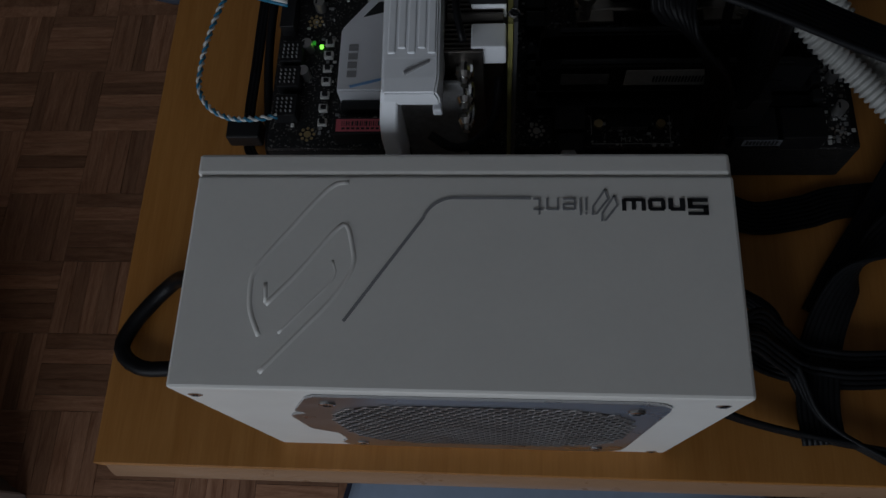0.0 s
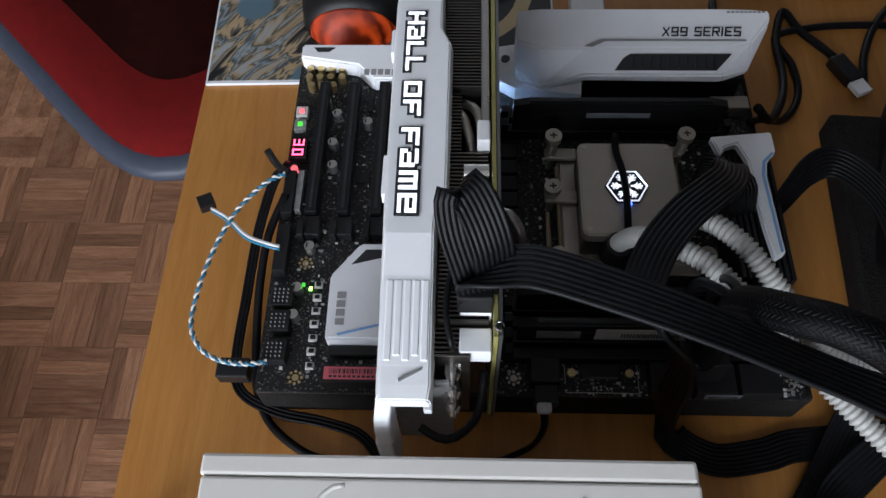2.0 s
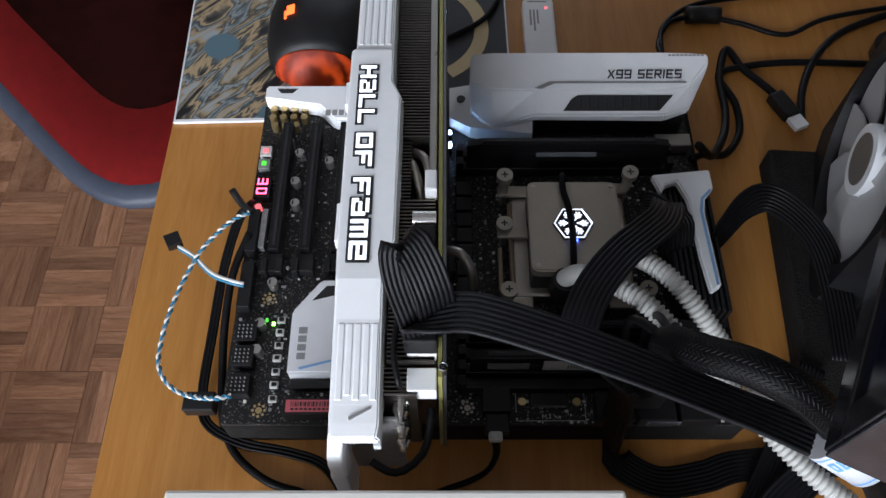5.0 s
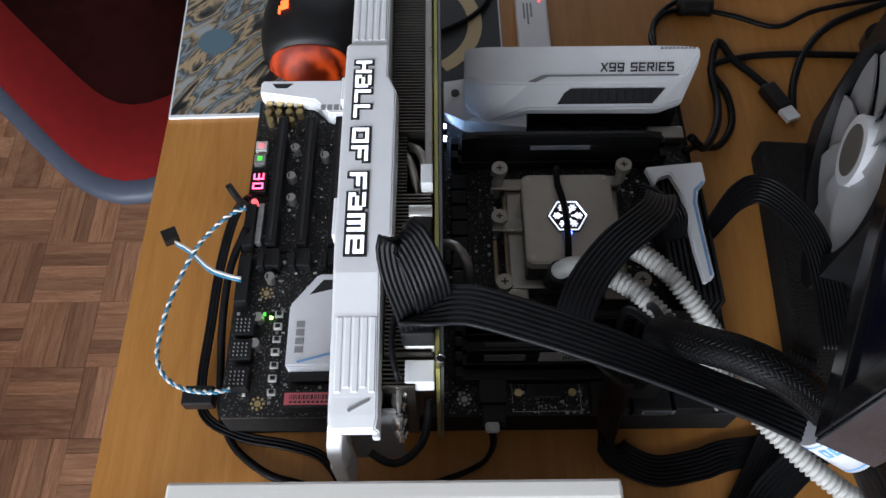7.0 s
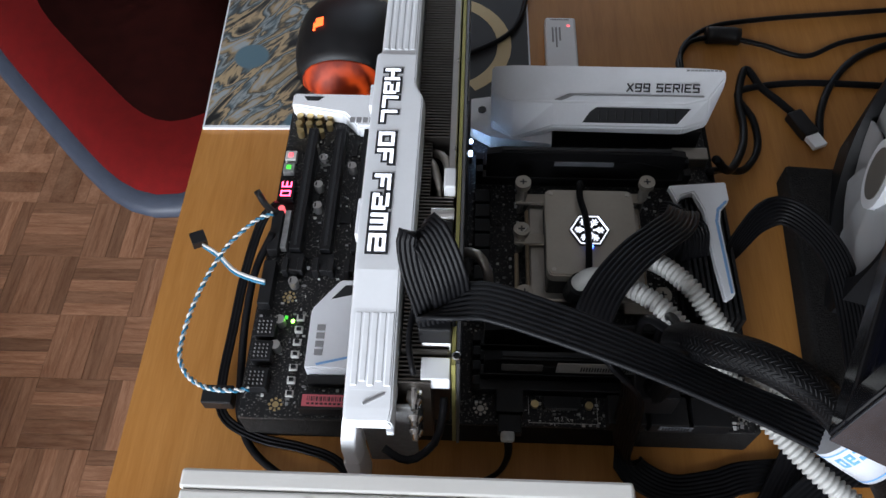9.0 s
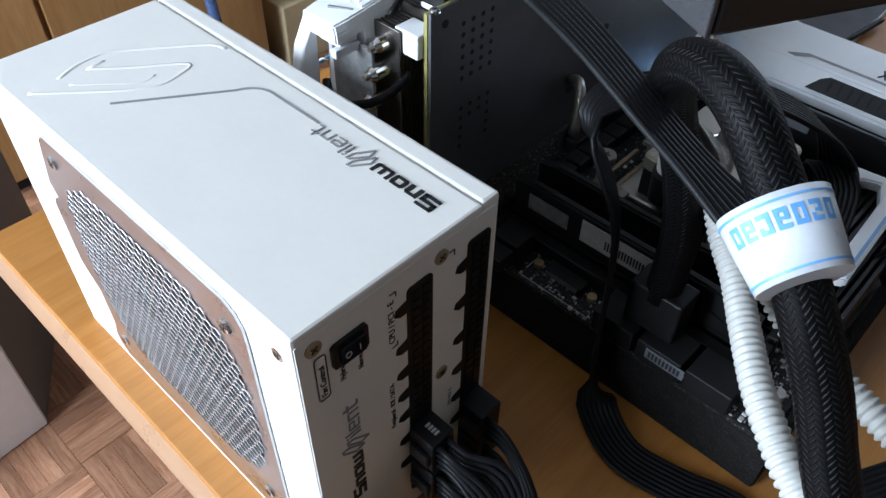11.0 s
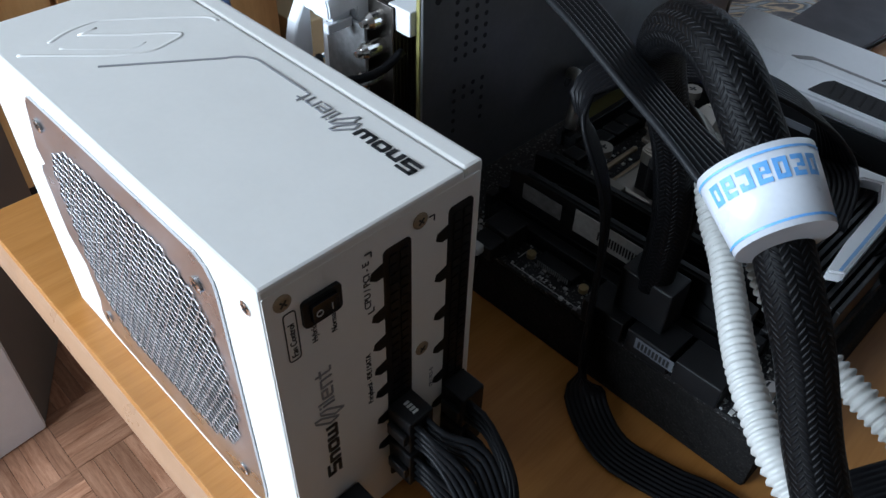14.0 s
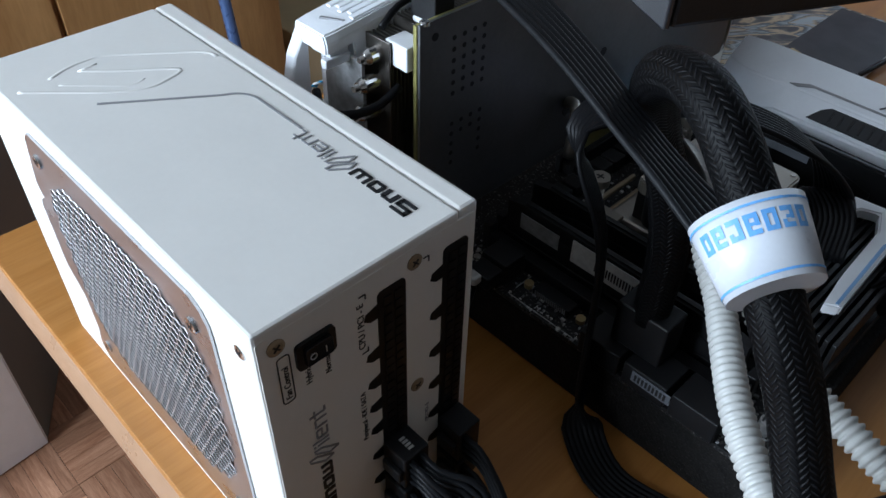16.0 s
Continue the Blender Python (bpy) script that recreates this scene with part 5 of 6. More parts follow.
for y0, y1, z1 in ((0.1275, 0.1385, 0.1568), (0.1425, 0.1540, 0.1620)):
    part("power_socket", boxes((0.0990, 0.1122, y0, y1, 0.1460, z1), bevel=0.0007), M_WHITE, gpu, "white power socket")
part("card_bracket", boxes((0.0640, 0.1170, 0.4045, 0.4056, 0.0370, 0.1660)), M_STEEL, gpu)
part("thin_wire", tube([(0.1000, 0.1760, 0.158), (0.0983, 0.1700, 0.166), (0.0945, 0.1540, 0.1665), (0.0936, 0.1400, 0.1650), (0.0963, 0.1280, 0.160)], 0.0015, n=8), M_CABLE, gpu)
part("thin_wire", tube([(0.1095, 0.1260, 0.140), (0.1087, 0.1162, 0.135), (0.1056, 0.1065, 0.133), (0.0974, 0.0995, 0.132), (0.0903, 0.0990, 0.133), (0.0830, 0.1030, 0.135)], 0.0019, n=8), M_CABLE, gpu)

# ---- ribbon cables ----
X_, Y_, Z_ = (1, 0, 0), (0, 1, 0), (0, 0, 1)


def cable(name, bm, material, label, category="cable", smooth=False):
    return tagged(part(name, bm, material, smooth=smooth), label, category)


def rp(p, s):
    return (*p, *s)


pw = thing("graphics_power_cable", (0.106, 0.148, 0.162), "black flat power cable looped above the graphics card", "cable")
part("plug", boxes((0.0980, 0.1125, 0.1425, 0.1538, 0.1620, 0.1760), bevel=0.0008), M_BLACK, pw)
part("ribbon", ribbon([rp((0.1065, 0.1450, 0.172), (1, 0.25, 0)), rp((0.1042, 0.1490, 0.186), (0.95, 0.3, 0.1)), rp((0.0992, 0.1580, 0.2010), (0.87, 0.45, 0.3)), rp((0.0975, 0.1655, 0.2105), (0.87, 0.5, 0.4)), rp((0.0995, 0.1688, 0.2145), (0.87, 0.5, 0.4)), rp((0.1030, 0.1668, 0.2145), (0.87, 0.5, 0.4)), rp((0.1080, 0.1590, 0.2085), (0.85, 0.5, 0.35)), rp((0.1118, 0.1520, 0.1990), (0.85, 0.5, 0.25)), rp((0.1130, 0.1490, 0.1880), (0.9, 0.4, 0.1))], 8, 0.00105), M_CABLE, pw)
pw2 = thing("graphics_power_cable", (0.106, 0.134, 0.162), "black flat power cable arching from the graphics card to the bundle", "cable")
part("ribbon", ribbon([rp((0.1070, 0.1480, 0.176), (1, 0.2, 0)), rp((0.1060, 0.1470, 0.184), (0.9, 0.45, 0)), rp((0.1110, 0.1470, 0.1905), (0.6, 0.8, 0)), rp((0.1260, 0.1480, 0.1935), (0.35, 0.93, 0)), rp((0.1550, 0.1400, 0.1915), (0.25, 0.95, -0.05)), rp((0.1900, 0.1285, 0.1870), (0.15, 0.95, -0.16)), rp((0.2250, 0.1170, 0.1785), (0.12, 0.93, -0.25)), rp((0.2430, 0.1105, 0.1755), (0.15, 0.92, -0.25)), rp((0.2600, 0.1040, 0.1735), (0.3, 0.9, -0.1)), rp((0.2780, 0.0970, 0.1720), (0.4, 0.8, 0.2))], 8, 0.00118), M_GREYCABLE, pw2)
br_ = thing("processor_power_cable", (0.262, 0.285, BZ), "black flat cable bent over the white coolant tubes", "cable")
part("plug", boxes((0.2420, 0.2560, 0.2660, 0.2900, BZ, BZ + 0.032), bevel=0.001), M_BLACK, br_)
part("ribbon", ribbon([rp((0.2500, 0.2780, 0.062), (0.9, 0.2, 0)), rp((0.2485, 0.2700, 0.085), (0.9, 0.1, 0)), rp((0.2420, 0.2540, 0.110), (0.85, -0.45, 0)), rp((0.2330, 0.2350, 0.1270), (0.70, -0.7, 0.0)), rp((0.2189, 0.2190, 0.1375), (0.72, -0.7, 0.0)), rp((0.2042, 0.2050, 0.1415), (0.80, -0.6, 0.0)), rp((0.1899, 0.1871, 0.1435), (0.86, -0.5, 0)), rp((0.1810, 0.1700, 0.1440), (0.93, -0.35, 0)), rp((0.1790, 0.1590, 0.1390), (0.85, -0.5, 0.1)), rp((0.1850, 0.1520, 0.1320), (0.6, -0.8, 0.1)), rp((0.2010, 0.1475, 0.1120), (0.5, -0.85, 0.1)), rp((0.2070, 0.1460, 0.0880), (0.45, -0.87, 0.1)), rp((0.2095, 0.1440, 0.0500), (0.45, -0.88, 0.15)), rp((0.2140, 0.1410, 0.0200), (0.4, -0.9, 0.2)), rp((0.2240, 0.1330, 0.0070), (0.4, 0.9, 0.1)), rp((0.2450, 0.1245, 0.0036), (0.15, 0.98, 0)), rp((0.2720, 0.1280, 0.0036), (-0.2, 0.97, 0)), rp((0.3000, 0.1350, 0.0036), (-0.15, 0.98, 0)), rp((0.3900, 0.1400, 0.0036), (0, 1, 0)), rp((0.5200, 0.1350, 0.0036), (0, 1, 0))], 8, 0.00120), M_CABLE, br_)
cable("processor_power_cable", ribbon([rp((0.2440, 0.2800, 0.056), (0, 1, 0)), rp((0.2380, 0.2750, 0.078), (0.3, 0.9, 0)), rp((0.2440, 0.2640, 0.0900), (0.8, 0.5, 0)), rp((0.2550, 0.2560, 0.0860), (0.9, 0.3, 0)), rp((0.2590, 0.2500, 0.0670), (0.95, 0.2, 0))], 8, 0.0011), M_CABLE, "black flat cable curled beside the heatsink")
cable("side_ribbon_cable", ribbon([rp((0.2850, 0.2600, 0.052), (0.2, 0.5, 0.9)), rp((0.2930, 0.2700, 0.058), (-0.2, 0.5, 0.9)), rp((0.3070, 0.2845, 0.062), (-0.3, 0.6, 0.7)), rp((0.3225, 0.2900, 0.063), (0.0, 0.9, 0.4)), rp((0.3390, 0.2770, 0.062), (0.6, 0.75, 0.2)), rp((0.3510, 0.2560, 0.058), (0.85, 0.5, 0.1)), rp((0.3560, 0.2250, 0.050), (0.95, 0.2, 0.05)), rp((0.3540, 0.1850, 0.046), (1.0, 0, 0))], 8, 0.0012), M_CABLE, "black flat cable draped over the foam strip")
cable("lower_ribbon_cable", ribbon([rp((0.3420, 0.1900, 0.0260), (0.85, -0.5, 0)), rp((0.3260, 0.1600, 0.0250), (0.85, -0.5, 0)), rp((0.3140, 0.1380, 0.0130), (0.85, -0.5, 0)), rp((0.3050, 0.1230, 0.0100), (0.85, -0.5, 0)), rp((0.2960, 0.1090, 0.0080), (0.85, -0.5, 0)), rp((0.2850, 0.0920, 0.0050), (0.88, -0.45, 0)), rp((0.2720, 0.0700, 0.0040), (0.85, -0.5, 0))], 7, 0.0012), M_CABLE, "black flat cable lying across the desk")

# braided main power cable and its label
bd = thing("main_power_cable", (0.217, 0.163, BZ), "black braided main power cable arching over the board", "cable")
part("plug", boxes((0.2130, 0.2380, 0.1550, 0.1700, BZ + 0.0125, BZ + 0.036), bevel=0.001), M_BLACK, bd)
part("sleeve", tube([(0.2255, 0.1620, BZ + 0.030), (0.2250, 0.1610, 0.105), (0.2200, 0.1570, 0.136), (0.2150, 0.1490, 0.160), (0.2160, 0.1385, 0.1795), (0.2225, 0.1290, 0.1925), (0.2310, 0.1235, 0.1980), (0.2410, 0.1172, 0.2000), (0.2515, 0.1120, 0.1965), (0.2605, 0.1085, 0.1890), (0.2700, 0.1050, 0.1800), (0.2800, 0.0990, 0.1700), (0.2905, 0.0945, 0.1580), (0.3000, 0.0920, 0.1440), (0.3120, 0.0860, 0.1250), (0.3300, 0.0760, 0.1020), (0.3500, 0.0580, 0.070), (0.3800, 0.0420, 0.030), (0.4300, 0.0350, 0.012)], 0.0078, n=28, step=0.003, flat=0.95), M_BRAID, bd, smooth=True)
for k, (dx, dy) in enumerate(((-0.006, 0.006), (0.004, 0.002), (0.0, 0.008))):
    part("loose_wire", tube([(0.2255 + dx, 0.1620 + dy, BZ + 0.034), (0.2220 + dx * 1.6, 0.170 + dy, 0.090), (0.2200 + dx * 2, 0.168 + dy, 0.130), (0.2160 + dx * 0.4, 0.147, 0.166)], 0.0022, n=8), M_CABLE, bd)
ax0, ax1 = Vector((0.2672, 0.1038, 0.1806)), Vector((0.2842, 0.0932, 0.1722))
axd = (ax1 - ax0).normalized()
sd = Vector((0.69, 0.57, 0.44))
sd = (sd - axd * sd.dot(axd)).normalized()
up = axd.cross(sd)
ring = []
for k, w0, w1 in ((0.0, 0.0148, 0.0118), (0.5, 0.0136, 0.0115), (1.0, 0.0122, 0.0112)):
    c = ax0.lerp(ax1, k)
    ring.append([c + sd * w0 * math.cos(a) + up * w1 * math.sin(a) for a in (2 * math.pi * j / 40 for j in range(40))])
tag = thing("cable_label", tuple(ax1), "white paper label with blue print wrapped round the cable bundle", "label")
tb = loft(ring)
band = part("label_band", tb, M_LABEL, tag)
for q in band.data.polygons:
    q.use_smooth = len(q.vertices) == 4


def on_band(k, a, lift):
    c = ax0.lerp(ax1, k)
    return c + sd * (0.0148 - 0.0026 * k + lift) * math.cos(a) + up * (0.0118 - 0.0006 * k + lift) * math.sin(a)


pr = bmesh.new()


def band_patch(k0, k1, a0, a1, n=1):
    for i in range(n):
        u0, u1 = a0 + (a1 - a0) * i / n, a0 + (a1 - a0) * (i + 1) / n
        pr.faces.new([pr.verts.new(on_band(k, a, 0.0002)) for k, a in ((k0, u0), (k0, u1), (k1, u1), (k1, u0))])


band_patch(0.08, 0.11, 0, 2 * math.pi, 40)
band_patch(0.90, 0.93, 0, 2 * math.pi, 40)
for s_ in (0, math.pi):
    for k in range(7):
        a = s_ + 0.50 + k * 0.31
        band_patch(0.20, 0.26, a, a + 0.24, 2), band_patch(0.40, 0.46, a, a + 0.24, 2)
        band_patch(0.26, 0.46 - 0.1 * (k % 2), a, a + 0.08), band_patch(0.26 + 0.1 * (k % 3 == 1), 0.40, a + 0.16, a + 0.24)
        if k % 2:
            band_patch(0.31, 0.35, a + 0.08, a + 0.16)
bmesh.ops.recalc_face_normals(pr, faces=pr.faces)
part("label_print", pr, M_BLUEPRINT, tag, "blue printed marks")

# ---- white coolant tubes ----
TR = 0.0046
tube_a = cable("coolant_tube", tube([(0.1850, 0.2290, 0.062), (0.1865, 0.2230, 0.082), (0.1905, 0.2120, 0.106), (0.2010, 0.1990, 0.1210), (0.2165, 0.1840, 0.1270), (0.2300, 0.1680, 0.1255), (0.2430, 0.1540, 0.1190), (0.2560, 0.1420, 0.1150), (0.2680, 0.1270, 0.1130), (0.2830, 0.1080, 0.1120), (0.2960, 0.0950, 0.1110), (0.3120, 0.0830, 0.1090), (0.3450, 0.0700, 0.100), (0.3900, 0.0700, 0.080), (0.4300, 0.1000, 0.060)], TR, n=18, step=0.0006, wave=(0.0029, 0.19)), M_TUBE, "white corrugated coolant tube bowing towards the desk edge", "tube", smooth=True)
tube_b = cable("coolant_tube", tube([(0.2080, 0.2330, 0.062), (0.2090, 0.2290, 0.085), (0.2110, 0.2210, 0.108), (0.2190, 0.2110, 0.1240), (0.2325, 0.1945, 0.1290), (0.2460, 0.1760, 0.1240), (0.2600, 0.1590, 0.1130), (0.2740, 0.1480, 0.1060), (0.2950, 0.1420, 0.1000), (0.3200, 0.1360, 0.0960), (0.3500, 0.1300, 0.090), (0.3900, 0.1300, 0.075), (0.4350, 0.1400, 0.060)], TR, n=18, step=0.0006, wave=(0.0029, 0.19)), M_TUBE, "white corrugated coolant tube running to the radiator", "tube", smooth=True)
part("collar", cyl_bm((0.1850, 0.2290, 0.056), (0.1862, 0.2250, 0.075), 0.0072, n=20), M_BLACK, tube_a, "black pump fitting")
part("collar", cyl_bm((0.2080, 0.2330, 0.056), (0.2088, 0.2298, 0.078), 0.0072, n=20), M_BLACK, tube_b, "black pump fitting")
cable("pump_wire", tube([(0.1945, 0.3060, BZ + 0.020), (0.1900, 0.3000, BZ + 0.038), (0.1895, 0.2880, BZ + 0.0385), (0.1920, 0.2740, BZ + 0.0390), (0.1930, 0.2560, BZ + 0.0385), (0.1920, 0.2360, BZ + 0.0385), (0.1920, 0.2250, BZ + 0.028), (0.1925, 0.2200, BZ + 0.010)], 0.0021, n=12), M_BRAID, "thin black sleeved wire crossing the water block", smooth=True)

# ---- plugs and wires on the power supply ----
for i, (yc, zc, h, bends) in enumerate(((0.0762, 0.0400, 0.018, 1), (0.0762, 0.0210, 0.014, 1), (0.0480, 0.0520, 0.018, 0), (0.0480, 0.0300, 0.020, 0), (0.0200, 0.0190, 0.018, 2))):
    pg = thing("modular_plug", (PX + 0.001, yc, zc), "black modular plug with its flat bundle of wires", "plug", group="modular plugs in the power supply")
    part("plug_body", boxes((PX + 0.0008, PX + 0.0130, yc - 0.0060, yc + 0.0060, zc - h / 2, zc + h / 2), bevel=0.0007), M_BLACK, pg)
    part("plug_latch", boxes((PX + 0.0030, PX + 0.0125, yc - 0.0085, yc - 0.0062, zc - 0.003, zc + 0.003), bevel=0.0005), M_BLACK, pg)
    if i == 2:
        part("plug_code", boxes(*[(PX + 0.0042 + 0.0016 * k, PX + 0.0052 + 0.0016 * k, yc - 0.0012, yc + 0.0012, zc + h / 2, zc + h / 2 + 0.0002) for k in range(4)]), M_PALEPRINT, pg)
    for k in range(4):
        dz = (k - 1.5) * h / 4.6
        for j in range(1 if i in (0, 1, 4) else 2):
            y0 = yc - 0.0028 + 0.0052 * j
            ex = 0.04 * (k + 2 * j) / 6
            if i < 2:
                pts = [(PX + 0.0130, y0, zc + dz), (PX + 0.026, y0 - 0.001, zc + dz * 0.8), (PX + 0.042 + 0.3 * ex, y0 - 0.010, zc + dz * 0.5 - 0.008), (PX + 0.058 + 0.2 * ex, y0 - 0.030, 0.010 + 0.0022 * k), (PX + 0.075, y0 - 0.058, 0.004 + 0.0024 * k), (PX + 0.110, y0 - 0.080, 0.004 + 0.0024 * k)]
            elif i < 4:
                pts = [(PX + 0.0130, y0, zc + dz), (PX + 0.022, y0, zc + dz * 0.9), (PX + 0.036, y0 - 0.002 + 0.3 * ex, zc + dz * 0.5 - 0.008 + 0.006 * j), (PX + 0.052, y0 - 0.006 + 0.35 * ex, max(0.006, zc - 0.026 + dz * 0.5 + 0.004 * j)), (PX + 0.074, y0 - 0.010 + 0.3 * ex, 0.0045 + 0.0028 * k), (PX + 0.120, y0 - 0.010 + 0.3 * ex, 0.004 + 0.0026 * k), (PX + 0.300, y0 + 0.010 + 0.3 * ex, 0.004 + 0.0026 * k)]
            else:
                pts = [(PX + 0.0130, y0, zc + dz), (PX + 0.024, y0, zc + dz * 0.8), (PX + 0.040, y0 - 0.003, max(0.0045, zc - 0.008 + dz * 0.6)), (PX + 0.065, y0 - 0.008, 0.0040 + 0.0022 * k), (PX + 0.110, y0 - 0.016, 0.0040 + 0.0022 * k)]
            part("wire", tube(pts, 0.0013, n=8, step=0.004), M_GREYCABLE, pg, smooth=True)
cable("desk_ribbon_cable", ribbon([rp((0.4300, 0.1750, 0.012), (0.3, 0.95, 0)), rp((0.3600, 0.1450, 0.016), (0.3, 0.95, 0)), rp((0.3150, 0.1150, 0.020), (0.55, 0.8, 0)), rp((0.2850, 0.0850, 0.016), (0.7, 0.7, 0)), rp((0.2700, 0.0550, 0.010), (0.9, 0.4, 0)), rp((0.2650, 0.0250, 0.008), (1, 0.1, 0)), rp((0.2660, 0.0050, 0.0065), (1, 0, 0))], 8, 0.0013), M_GREYCABLE, "dark grey flat cable curving over the desk")
pc_ = cable("mains_cable", tube([(-0.010, 0.060, 0.060), (-0.026, 0.066, 0.058), (-0.045, 0.075, 0.040), (-0.066, 0.080, 0.014), (-0.086, 0.062, 0.006), (-0.0915, 0.046, 0.006), (-0.080, 0.036, 0.006), (-0.060, 0.036, 0.006), (-0.030, 0.040, 0.006), (-0.003, 0.043, 0.006)], 0.0042, n=14), M_CABLE, "thick black mains cable looping beside the power supply", smooth=True)
part("mains_plug", boxes((-0.018, 0.0004, 0.050, 0.070, 0.046, 0.074), bevel=0.003), M_BLACK, psu)

# ---- front panel cables along the board edge ----
cable("flat_side_cable", ribbon([rp((-0.0130, 0.3000, 0.046), (0.7, 0.7, 0)), rp((-0.0240, 0.2900, 0.036), (1, 0.2, 0)), rp((-0.0330, 0.2600, 0.022), (1, 0, 0)), rp((-0.0370, 0.2200, 0.012), (1, 0, 0)), rp((-0.0390, 0.1800, 0.006), (1, 0, 0)), rp((-0.0330, 0.1600, 0.005), (0.9, 0.4, 0)), rp((-0.0100, 0.1480, 0.005), (0.4, 0.9, 0)), rp((0.0200, 0.1420, 0.005), (0.2, 1, 0)), rp((0.0420, 0.1340, 0.005), (0.3, 1, 0)), rp((0.0560, 0.1150, 0.005), (1, 0.6, 0)), rp((0.0600, 0.1000, 0.005), (1, 0.3, 0))], 3, 0.0011), M_CABLE, "black flat cable hugging the board edge")
cable("side_cable", tube([(-0.0120, 0.2750, 0.046), (-0.0220, 0.2500, 0.036), (-0.0260, 0.2200, 0.024), (-0.0270, 0.1900, 0.010), (-0.0250, 0.1650, 0.0035), (-0.0140, 0.1420, 0.0035), (0.0080, 0.1250, 0.0035), (0.0300, 0.1180, 0.0035), (0.0450, 0.1100, 0.0035)], 0.0026, n=10), M_CABLE, "thin black cable beside the board", smooth=True)
cable("cable_joint", boxes((-0.0430, -0.0240, 0.1610, 0.1730, 0.0180, 0.0290), bevel=0.001), M_BLACK, "small black connector block on the cable", "connector")
cable("cable_joint", tube([(-0.0120, 0.290, 0.047), (-0.0200, 0.297, 0.046), (-0.0270, 0.306, 0.050)], 0.0024, n=10), M_BLACK, "small black cable end at the board edge", "connector")
tw = thing("fan_lead", (-0.065, 0.272, 0.036), "twisted blue and white lead with a small black plug", "lead")
part("plug", moved(boxes((-0.0050, 0.0050, -0.0045, 0.0045, -0.0042, 0.0042), bevel=0.0006), pose(-0.0650, 0.2745, 0.0360, 10, 5, 28)), M_BLACK, tw)
TWP = [(-0.0135, 0.2890, 0.048), (-0.0250, 0.2830, 0.047), (-0.0410, 0.2650, 0.044), (-0.0510, 0.2430, 0.041), (-0.0570, 0.2200, 0.039), (-0.0595, 0.2000, 0.037), (-0.0580, 0.1860, 0.037), (-0.0500, 0.1740, 0.038), (-0.0370, 0.1665, 0.040), (-0.0200, 0.1625, 0.046), (-0.0090, 0.1640, 0.046)]
part("blue_wire", tube(TWP, 0.00085, n=8, step=0.0012, turn=830.0, offset=0.0009), M_TEAL, tw, "teal blue wire", smooth=True)
wbm = tube([(p[0], p[1], p[2] + 0.0004) for p in TWP], 0.00085, n=8, step=0.0012, turn=830.0, offset=-0.0009)
part("white_wire", wbm, M_WIREWHITE, tw, "white wire", smooth=True)
part("white_wire", tube([(-0.0610, 0.2705, 0.036), (-0.0480, 0.2610, 0.040), (-0.0330, 0.2460, 0.045), (-0.0200, 0.2390, 0.048), (-0.0110, 0.2370, 0.047)], 0.0011, n=8, step=0.002), M_WIREWHITE, tw, smooth=True)
part("blue_wire", tube([(-0.0610, 0.2695, 0.0345), (-0.0480, 0.2595, 0.0385), (-0.0330, 0.2445, 0.0435), (-0.0200, 0.2378, 0.0465), (-0.0110, 0.2358, 0.0455)], 0.0010, n=8, step=0.002), M_TEAL, tw, smooth=True)
sc = thing("storage_cable", (0.143, 0.146, 0.04), "black storage cable with an L-shaped plug at the board edge", "cable")
part("plug", boxes((0.1385, 0.1520, 0.1420, 0.1530, 0.040, 0.0475), bevel=0.0008), M_BLACK, sc)
part("pull_tab", boxes((0.1400, 0.1480, 0.1370, 0.1430, 0.0430, 0.0480), bevel=0.0015), M_PALEPRINT, sc)
part("lead", tube([(0.1440, 0.1400, 0.043), (0.1450, 0.1340, 0.030), (0.1400, 0.1290, 0.012), (0.1270, 0.1240, 0.004), (0.1120, 0.1190, 0.004), (0.1000, 0.1120, 0.004)], 0.0028, n=10, flat=0.6), M_CABLE, sc, smooth=True)

# ---- fan and radiator on a foam strip ----
cable("foam_strip", moved(boxes((0.0, 0.085, -0.115, 0.089, 0.0, 0.0225), bevel=0.003), pose(0.3450, 0.272, 0, 0, 0, -4)), M_FOAM, "black foam strip under the radiator", "foam strip")
FM = basis((0.369, 0.299, 0.0925), (0.26, 0.966, 0), (0, 0, 1))
fan = thing("radiator_fan", (0.376, 0.297, 0.0225), "black framed fan with white blades on the radiator", "fan")
fr = bmesh.new()
K = 64
ringv = []
for i in range(K):
    a = 2 * math.pi * i / K
    c, s = math.cos(a), math.sin(a)
    k = 0.0700 / max(abs(c), abs(s))
    k = min(k, 0.0905)
    ringv.append([fr.verts.new((c * q, s * q, z)) for q, z in ((k, 0), (0.0665, 0), (0.0655, -0.0250), (k, -0.0250))])
for i in range(K):
    j = (i + 1) % K
    for k in range(4):
        fr.faces.new((ringv[i][k], ringv[j][k], ringv[j][(k + 1) % 4], ringv[i][(k + 1) % 4]))
bmesh.ops.recalc_face_normals(fr, faces=fr.faces)
FM2 = FM @ Matrix.Rotation(math.pi, 4, "Y")
part("fan_frame", moved(fr, FM2), M_BLACK, fan)
hb = bmesh.new()
cyl(hb, (0, 0, -0.020), (0, 0, -0.0015), 0.0225, n=40)
hub = part("fan_hub", moved(hb, FM2), M_WHITE, fan, "white hub with round sticker")
st_ = bmesh.new()
cyl(st_, (0, 0, -0.0016), (0, 0, -0.0011), 0.0165, n=36)
part("hub_sticker", moved(st_, FM2), M_GREYCASE, hub, "grey round sticker")
